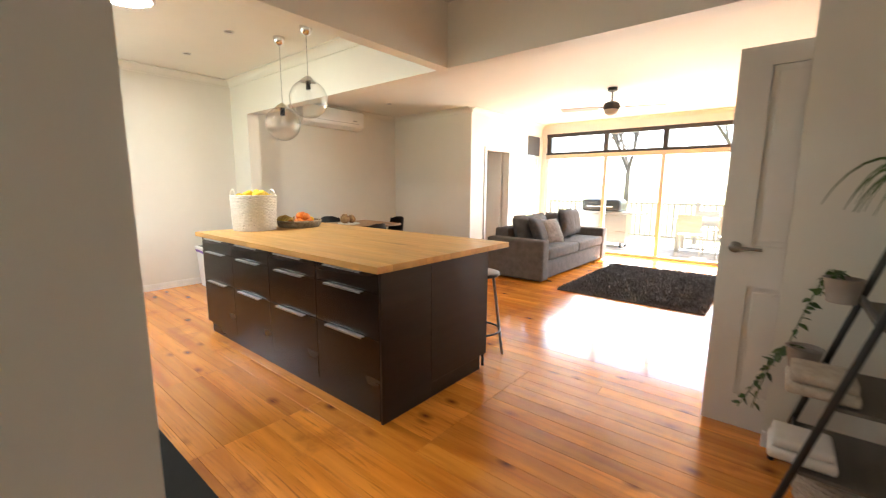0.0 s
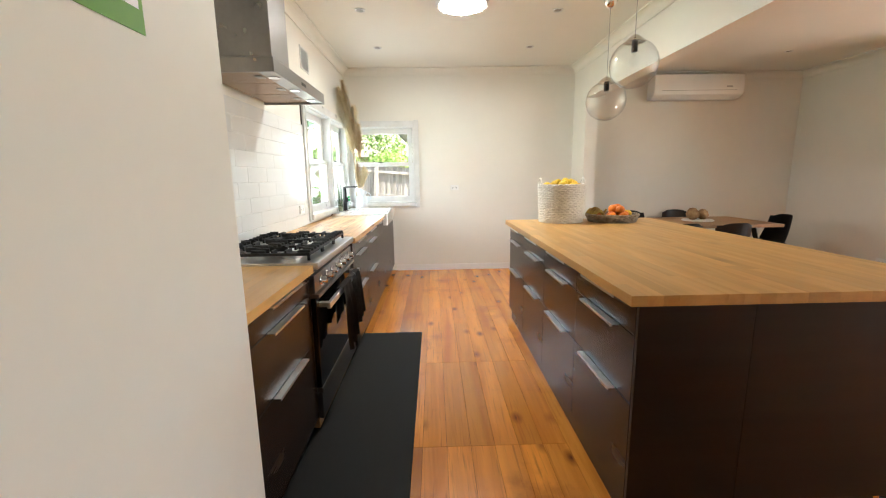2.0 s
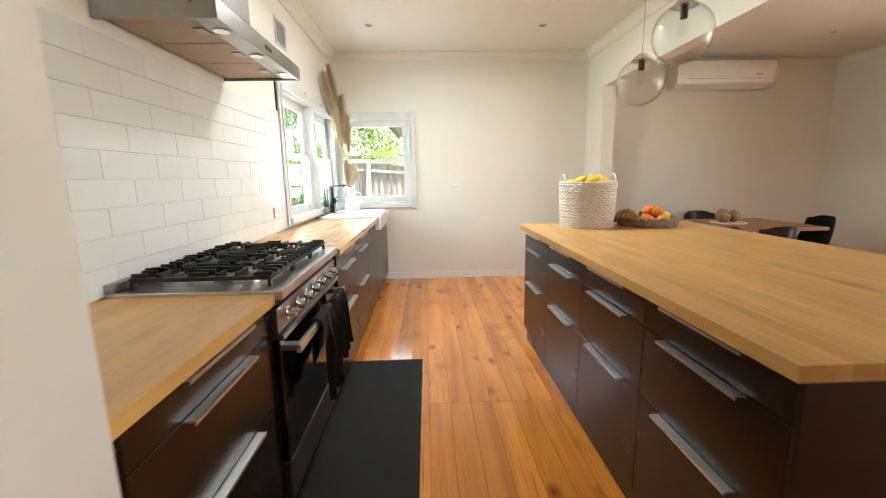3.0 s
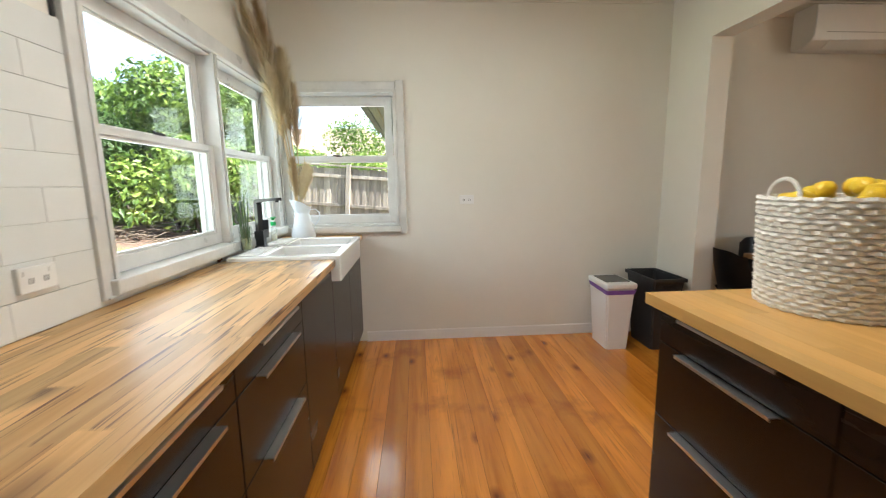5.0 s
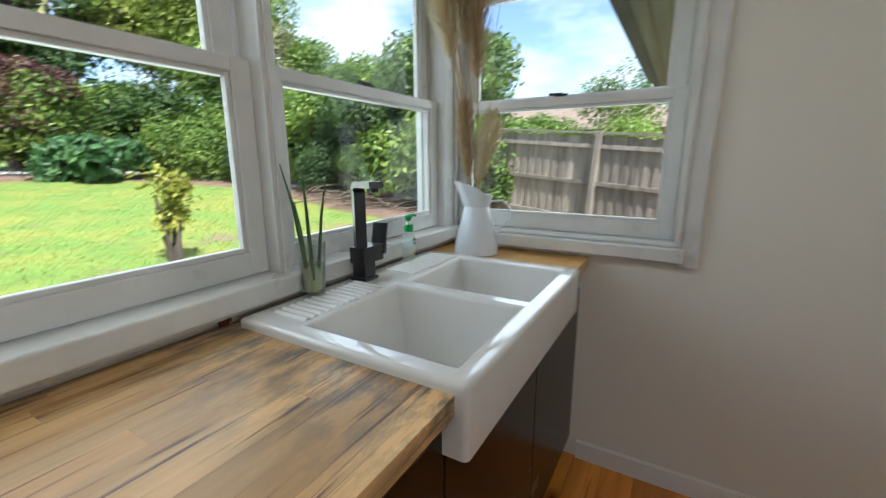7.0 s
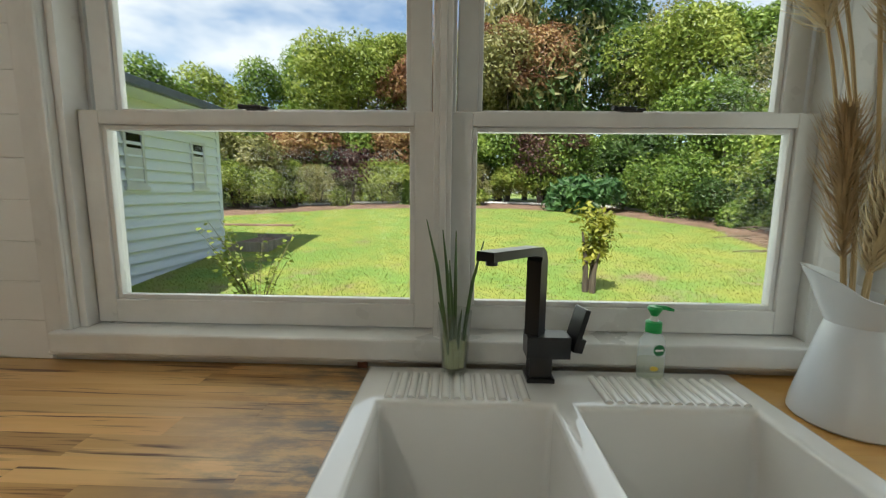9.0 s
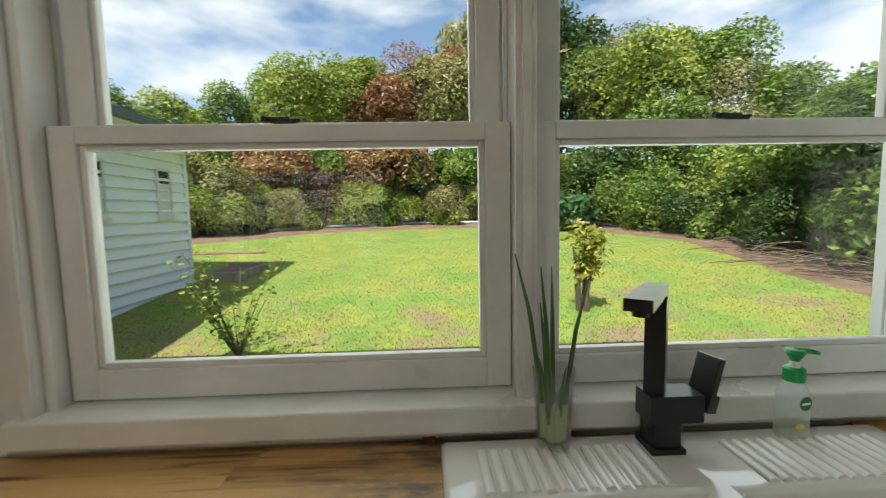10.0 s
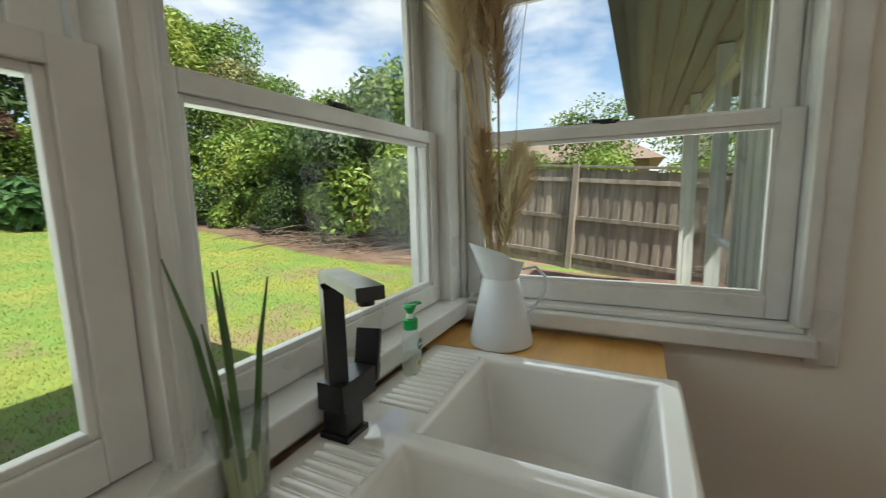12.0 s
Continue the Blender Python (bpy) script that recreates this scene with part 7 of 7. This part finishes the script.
tagged(part("twig_pile", bm, TWIG), "heap of dry cut branches at the garden edge", "twigs", kind="stuff")
GREYWOOD = mat("weathered_timber", (0.24, 0.2, 0.16), (0.4, 0.34, 0.28), scale=9, stretch=(1, 1, 0.12), rough=0.9, bump=0.4, fine=0.25, vary=0.25)


def pallet(x, y, rz, tilt, label):
    t = tagged(thing("pallet", x, y, lie(x, y), rz), label, "pallet", "pallets by the hedge")
    for k in range(7):
        o = part("board", boxes((-0.55 + k * 0.16, -0.45 + k * 0.16, -0.01, 0.01, 0, 1.0)), GREYWOOD, t)
        o.matrix_basis = pose(0, 0, 0, tilt)
    for z in (0.08, 0.45, 0.85):
        o = part("bearer", boxes((-0.56, 0.56, 0.011, 0.09, z, z + 0.09)), GREYWOOD, t)
        o.matrix_basis = pose(0, 0, 0, tilt)


pallet(-12.5, -7.0, 70, 12, "weathered timber pallet leaning in the shrubs")
pallet(-12.6, -8.2, 80, 16, "weathered timber pallet leaning in the shrubs")

# ---- paling fence ----
fen = tagged(thing("paling_fence", -12.3, 0, 0), "weathered grey timber paling fence with capping", "fence")
fen.matrix_basis = pose(-12.3, 0, 0.0, -4.5, 0, -13)
pal = part("paling", boxes((-0.012, 0.0, -0.05, 0.05, -0.12, 1.62), bev=0.002, seg=1), GREYWOOD, fen)
pal.matrix_basis = pose(0, -3.4, 0)
pr = random.Random(3)
for k in range(1, 108):
    share("paling", pal, fen, pose(-0.014 * (k % 2) + pr.uniform(-0.003, 0.003), -3.4 + k * 0.088, pr.uniform(-0.015, 0.015)))
for y in (-3.2, -0.95, 1.4, 3.7, 6.0):
    part("post", boxes((0.0, 0.1, y - 0.05, y + 0.05, -0.3, 1.72), bev=0.004), GREYWOOD, fen)
for z in (0.02, 0.72, 1.4):
    part("rail", boxes((0.001, 0.045, -3.4, 6.1, z, z + 0.075), bev=0.003), GREYWOOD, fen)
part("capping", boxes((-0.05, 0.06, -3.4, 6.1, 1.66, 1.7), bev=0.003), GREYWOOD, fen)
part("plinth_board", boxes((-0.02, 0.012, -3.4, 6.1, -0.35, -0.1)), GREYWOOD, fen)
rng = random.Random(33)
for k, (x, y) in enumerate([(-16.0, -1.0), (-17.0, 1.8), (-16.2, 4.4), (-18.5, -4.2), (-17.5, 7.5)]):
    shrub("neighbour_tree", x, y, rng.choice(["round", "wide", "fine"]), rng.choice(["green", "lime", "green"]), rng.uniform(0.9, 1.15), rng.uniform(1.2, 1.7), rng, "green tree behind the paling fence", "tree", "trees behind the fence")
nb = tagged(thing("neighbour_house", -26.0, -4.5, -0.2), "neighbouring brick house with a brown tiled roof", "house")
part("wall", boxes((-4, 4, -5, 5, 0, 2.6)), mat("tan_brick", (0.25, 0.17, 0.12), (0.33, 0.24, 0.17), scale=6, rough=0.9), nb)
bm = bmesh.new()
e = [bm.verts.new(p) for p in ((-4.5, -5.5, 2.6), (4.5, -5.5, 2.6), (4.5, 5.5, 2.6), (-4.5, 5.5, 2.6))]
r = [bm.verts.new(p) for p in ((0, -2.5, 4.6), (0, 2.5, 4.6))]
for f in ((e[0], e[1], r[0]), (e[1], e[2], r[1], r[0]), (e[2], e[3], r[1]), (e[3], e[0], r[0], r[1]), e[::-1]):
    bm.faces.new(f)
part("roof", bm, mat("brown_roof", (0.2, 0.14, 0.1), (0.27, 0.2, 0.15), scale=5, rough=0.8), nb)

# ---- weatherboard shed ----
WB = mat("white_weatherboard", (0.8, 0.83, 0.87), (0.85, 0.88, 0.91), scale=4, stretch=(1, 0.3, 1), rough=0.6, fine=0.04)
RIB = mat("grey_roof_sheet", (0.1, 0.115, 0.135), (0.15, 0.165, 0.19), scale=6, rough=0.5)
sd = tagged(thing("garden_shed", -0.95, -6.4, 0.0), "pale weatherboard shed with a grey metal gable roof", "shed")
SDW, SDH = 5.0, 2.5
part("wall", boxes((0.03, 4.0, 0.0, SDW, -0.2, 2.62)), WB, sd)
for k in range(17):
    z = 0.1 + k * 0.15
    bm = bmesh.new()
    q = [bm.verts.new(p) for p in ((0.03, 0, z), (0.03, SDW, z), (-0.024, SDW, z), (-0.024, 0, z), (0.03, 0, z + 0.155), (0.03, SDW, z + 0.155), (0.02, SDW, z + 0.15), (0.02, 0, z + 0.15))]
    for f in ((0, 1, 2, 3), (3, 2, 6, 7), (7, 6, 5, 4), (0, 3, 7, 4), (1, 5, 6, 2)):
        bm.faces.new([q[i] for i in f])
    part("weatherboard", bm, WB, sd)
bm = bmesh.new()
q = [bm.verts.new((x, y, z)) for y in (-0.5, SDW + 0.3) for x, z in ((-0.42, 2.5), (4.4, 3.5), (4.4, 3.62), (-0.42, 2.62))]
for f in ((0, 1, 2, 3), (4, 5, 6, 7), (0, 1, 5, 4), (1, 2, 6, 5), (2, 3, 7, 6), (3, 0, 4, 7)):
    bm.faces.new([q[i] for i in f])
bmesh.ops.recalc_face_normals(bm, faces=bm.faces[:])
part("roof_sheet", bm, RIB, sd)
part("gutter", boxes((-0.5, -0.42, -0.5, SDW + 0.3, 2.5, 2.6), bev=0.01), RIB, sd)
part("soffit", boxes((-0.41, 0.02, -0.45, SDW, 2.49, 2.505)), WB, sd)
part("corner_board", boxes((-0.02, 0.06, -0.03, 0.05, 0.05, SDH)), WB, sd)
for y, h in ((0.45, 0.62), (1.75, 0.62)):
    w = part("shed_window", boxes((-0.03, 0.0, y - 0.04, y + 0.0, 1.38, 2.08), (-0.03, 0.0, y + 0.26, y + 0.3, 1.38, 2.08), (-0.03, 0.0, y, y + 0.26, 1.38, 1.42), (-0.03, 0.0, y, y + 0.26, 2.04, 2.08), (-0.05, 0.0, y - 0.07, y + 0.33, 1.33, 1.38)), TRIM, sd)
    part("pane", boxes((-0.012, -0.008, y, y + 0.26, 1.86, 2.04)), BLACKGLASS, w)
    part("infill", boxes((-0.016, -0.008, y, y + 0.26, 1.42, 1.86)), TRIM, w)
part("base_board", boxes((-0.03, 0.02, 0.0, SDW, -0.2, 0.1)), mat("red_gum_board", (0.16, 0.075, 0.045), (0.22, 0.11, 0.07), scale=8, rough=0.9), sd)
pv = tagged(thing("garden_box", -1.3, -7.6, lie(-1.3, -7.6)), "raised timber garden box of dark soil", "planter")
part("side_board", boxes((-0.4, 0.3, 0.0, 0.04, -0.1, 0.1), (-0.4, 0.3, 1.16, 1.2, -0.1, 0.08), (-0.44, -0.4, 0.0, 1.2, -0.1, 0.09)), GREYWOOD, pv)
part("soil", boxes((-0.39, 0.29, 0.05, 1.15, -0.1, 0.04)), SOIL, pv)
path = tagged(part("garden_path", boxes((-1.0, 2.2, -10.0, -9.3, 0.4, 0.5)), SOIL), "pale concrete path behind the shed", "path", kind="structure")

# ---- house outside the end window: eave, verandah screen ----
ev = tagged(thing("house_eave", -6.16, 0.0, -0.09), "eave with timber soffit and grey fascia outside the end window", "eave")
part("soffit", boxes((-4.9, 0.0, 0.17, 0.86, 2.36, 2.38)), mat("soffit_board", (0.26, 0.265, 0.26), (0.36, 0.365, 0.355), scale=5, stretch=(0.1, 1, 1), rough=0.8, fine=0.2), ev)
for k in range(5):
    part("soffit_batten", boxes((-4.9, 0.0, 0.27 + 0.12 * k, 0.285 + 0.12 * k, 2.35, 2.36)), GREYWOOD, ev)
part("fascia", boxes((-4.95, 0.0, 0.12, 0.17, 2.33, 2.52)), RIB, ev)
part("gutter", boxes((-4.95, 0.0, 0.03, 0.12, 2.42, 2.52)), RIB, ev)
part("roof_sheet", boxes((-4.95, 0.0, 0.03, 1.6, 2.53, 2.56)), RIB, ev)
vs = tagged(thing("verandah_screen", -6.16, 0.68, -0.2), "white painted verandah wall with glazed panels", "verandah")
part("panel_board", boxes((-1.05, -0.02, 0.0, 0.05, 0, 2.46)), TRIM, vs)
for k in range(6):
    part("cover_strip", boxes((-1.04 + k * 0.17, -1.01 + k * 0.17, -0.012, 0.0, 0, 2.46)), TRIM, vs)
for x, w in ((-4.1, 0.1), (-3.5, 0.06), (-1.9, 0.035), (-1.08, 0.05)):
    part("post", boxes((x - w / 2, x + w / 2, -0.03, 0.06, 0, 2.46)), TRIM, vs)
part("rail", boxes((-4.1, -1.1, -0.01, 0.04, 2.2, 2.27), (-1.9, -1.1, -0.01, 0.03, 1.18, 1.21), (-4.1, -1.1, -0.01, 0.05, 0.1, 0.18)), TRIM, vs)
for x0, x1 in ((-4.05, -3.53), (-3.47, -1.92), (-1.88, -1.11)):
    p = part("pane", boxes((x0, x1, 0.012, 0.016, 0.18, 2.2)), PANE, vs)
    p.visible_shadow = False

# outer shell of the house, so that it casts its shadow on the lawn
structure("roof", boxes((-6.6, 3.8, -0.95, 9.2, 2.95, 3.05)), RIB, "grey metal house roof", "roof")
structure("eave_south", boxes((-6.6, 3.8, -0.95, -0.87, 2.8, 2.95)), RIB, "grey fascia along the garden side", "fascia")

# ---- deck outside the glass doors ----
DECKW = mat("grey_deck_board", (0.3, 0.27, 0.23), (0.42, 0.38, 0.33), scale=8, stretch=(0.1, 1, 1), rough=0.8, fine=0.2, vary=0.15)
dk = tagged(thing("deck", 0, 0, 0), "weathered timber deck outside the glass doors", "deck", kind="structure")
for k in range(24):
    part("deck_board", boxes((-5.5, 2.5, 8.76 + k * 0.14, 8.89 + k * 0.14, -0.08, -0.05)), DECKW, dk)
part("bearer", boxes((-5.5, 2.5, 8.76, 12.1, -0.19, -0.081)), GREYWOOD, dk)
rl = tagged(thing("deck_railing", 0, 12.0, -0.05), "timber deck railing with upright balusters", "railing")
part("top_rail", boxes((-5.5, 2.5, -0.04, 0.05, 0.96, 1.0), bev=0.004), GREYWOOD, rl)
part("bottom_rail", boxes((-5.5, 2.5, -0.02, 0.03, 0.1, 0.15)), GREYWOOD, rl)
bal = part("baluster", boxes((-0.02, 0.02, -0.015, 0.025, 0.15, 0.96)), GREYWOOD, rl)
bal.matrix_basis = pose(-5.4, 0, 0)
for k in range(1, 62):
    share("baluster", bal, rl, pose(-5.4 + k * 0.13, 0, 0))
for x in (-5.5, -3.5, -1.5, 0.5, 2.5):
    part("post", boxes((x - 0.045, x + 0.045, -0.045, 0.055, 0.0, 1.04)), GREYWOOD, rl)
bq = tagged(thing("barbecue", -3.2, 10.2, -0.049), "hooded black barbecue on a steel trolley", "barbecue")
part("trolley", boxes((-0.6, 0.6, -0.25, 0.25, 0.12, 0.78), bev=0.01), STEEL, bq)
part("shelf", boxes((-0.95, 0.95, -0.25, 0.25, 0.79, 0.83), bev=0.008), STEEL, bq)
part("hood", boxes((-0.45, 0.45, -0.26, 0.26, 0.835, 1.12), bev=0.09, seg=4), BLACK, bq, "black hood", True)
part("hood_handle", tube([(-0.3, -0.3, 0.95), (0.3, -0.3, 0.95)], 0.012, 8), CHROME, bq)
for x in (-0.5, 0.5):
    for y in (-0.2, 0.2):
        part("wheel", tube([(x - 0.02, y, 0.06), (x + 0.02, y, 0.06)], 0.06, 14), BLACK, bq)
ot = tagged(thing("outdoor_table", -0.9, 10.6, -0.049), "timber outdoor table on the deck", "table")
part("tabletop", boxes((-0.8, 0.8, -0.45, 0.45, 0.7, 0.74), bev=0.004), DECKW, ot)
for sx in (-1, 1):
    for sy in (-1, 1):
        part("leg", boxes((sx * 0.7 - 0.035, sx * 0.7 + 0.035, sy * 0.36 - 0.035, sy * 0.36 + 0.035, 0, 0.7)), DECKW, ot)
oc = tagged(thing("outdoor_chair", -1.3, 9.85, -0.049), "weathered timber outdoor chair at the deck table", "chair", "outdoor chairs round the deck table")
part("seat", boxes((-0.22, 0.22, -0.22, 0.22, 0.42, 0.45), bev=0.01), DECKW, oc)
part("backrest", boxes((-0.22, 0.22, -0.24, -0.21, 0.5, 0.86), bev=0.01), DECKW, oc)
for sx in (-1, 1):
    for sy in (-1, 1):
        part("leg", tube([(sx * 0.2, sy * 0.2, 0.43), (sx * 0.23, sy * 0.24, 0)], 0.012, 8), DECKW, oc)
    part("back_post", tube([(sx * 0.2, -0.22, 0.43), (sx * 0.21, -0.235, 0.86)], 0.012, 8), DECKW, oc)
for x, y, r in ((-0.6, 9.85, 5), (-1.2, 11.3, 180), (-0.5, 11.35, 172)):
    copy_thing(oc, pose(x, y, -0.049, 0, 0, r))
# bare trees beyond the deck, seen through the highlight windows
def bare_tree(x, y, height, seed):
    t = tagged(thing("bare_tree", x, y, -0.18), "leafless grey tree beyond the deck", "tree", "bare trees beyond the deck")
    rg = random.Random(seed)
    bm = bmesh.new()

    def limb(p, d, length, r, depth):
        mid = p + d * length * 0.5 + Vector((rg.gauss(0, 0.05), rg.gauss(0, 0.05), 0.03)) * length
        end = p + d * length
        add_tube(bm, [p, mid, end], [r, r * 0.85, r * 0.65], 6)
        if depth:
            for _ in range(3):
                turn = Vector((rg.gauss(0, 0.55), rg.gauss(0, 0.55), rg.uniform(-0.1, 0.35)))
                limb(end if rg.random() < 0.7 else mid, (d + turn).normalized(), length * rg.uniform(0.6, 0.85), r * 0.6, depth - 1)

    limb(Vector((0, 0, -0.1)), Vector((0.05, 0, 1)).normalized(), height * 0.34, 0.11, 5)
    part("trunk", bm, BARK, t, "", True)


bare_tree(-4.3, 15.5, 6.5, 3)
bare_tree(-1.2, 16.5, 6.8, 8)
bare_tree(1.6, 15.8, 6.2, 5)

# ---- floor boards, laid along x; a patch with cut joints beside the range ----
BW = 0.121
rng = random.Random(17)
rows = int((YG + 0.1 - (YS - 0.1)) / BW)
CUTS = (-2.94, -2.0)
boards = []
for i in range(rows + 1):
    y0 = YS - 0.1 + i * BW
    if y0 > YG + 0.05:
        break
    x = XW - 0.1
    while x < XE + 0.1:
        l = rng.uniform(2.2, 4.6)
        e = min(x + l, XE + 0.1)
        if 0.62 < y0 < 1.45:
            for c in CUTS:
                if x < c - 0.3 < e:
                    e = c
                    break
                if abs(x - CUTS[0]) < 1e-6:
                    e = CUTS[1]
        elif 1.45 <= y0 < 2.6 and x < -1.5:
            e = max(e, -1.2)
        boards.append((x, e, y0))
        x = e
near = [b for b in boards if b[2] < 5.0]
for x, e, y0 in boards:
    bm = box(x + 0.0006, e - 0.0006, y0 + 0.0005, y0 + BW - 0.0005, -0.0215, 0.0, 0.0007, 1)
    part("plank", bm, PINE, FLOOR)

# ---- splashback tiles, laid in half bond ----
sb = tagged(thing("splashback", -4.028, YS, 0.912), "glossy white brick-bond wall tiles behind the range", "splashback", kind="structure")
part("grout_bed", boxes((0, 2.666, 0.0005, 0.005, 0, 0.9)), GROUT, sb)
TW, TH = 0.3, 0.1
full = None
for r in range(9):
    x = -(r % 2) * TW / 2
    while x < 2.666:
        a, b = max(0, x) + 0.0006, min(2.666, x + TW) - 0.0006
        if b - a > 0.02:
            if abs(b - a - (TW - 0.0012)) < 1e-6 and full:
                share("tile", full, sb, pose(a, 0, r * TH))
            else:
                o = part("tile", box(0, b - a, 0.0008, 0.009, 0.0006, TH - 0.0006, 0.001, 1), TILE, sb)
                o.matrix_basis = pose(a, 0, r * TH)
                if abs(b - a - (TW - 0.0012)) < 1e-6:
                    full = o
        x += TW
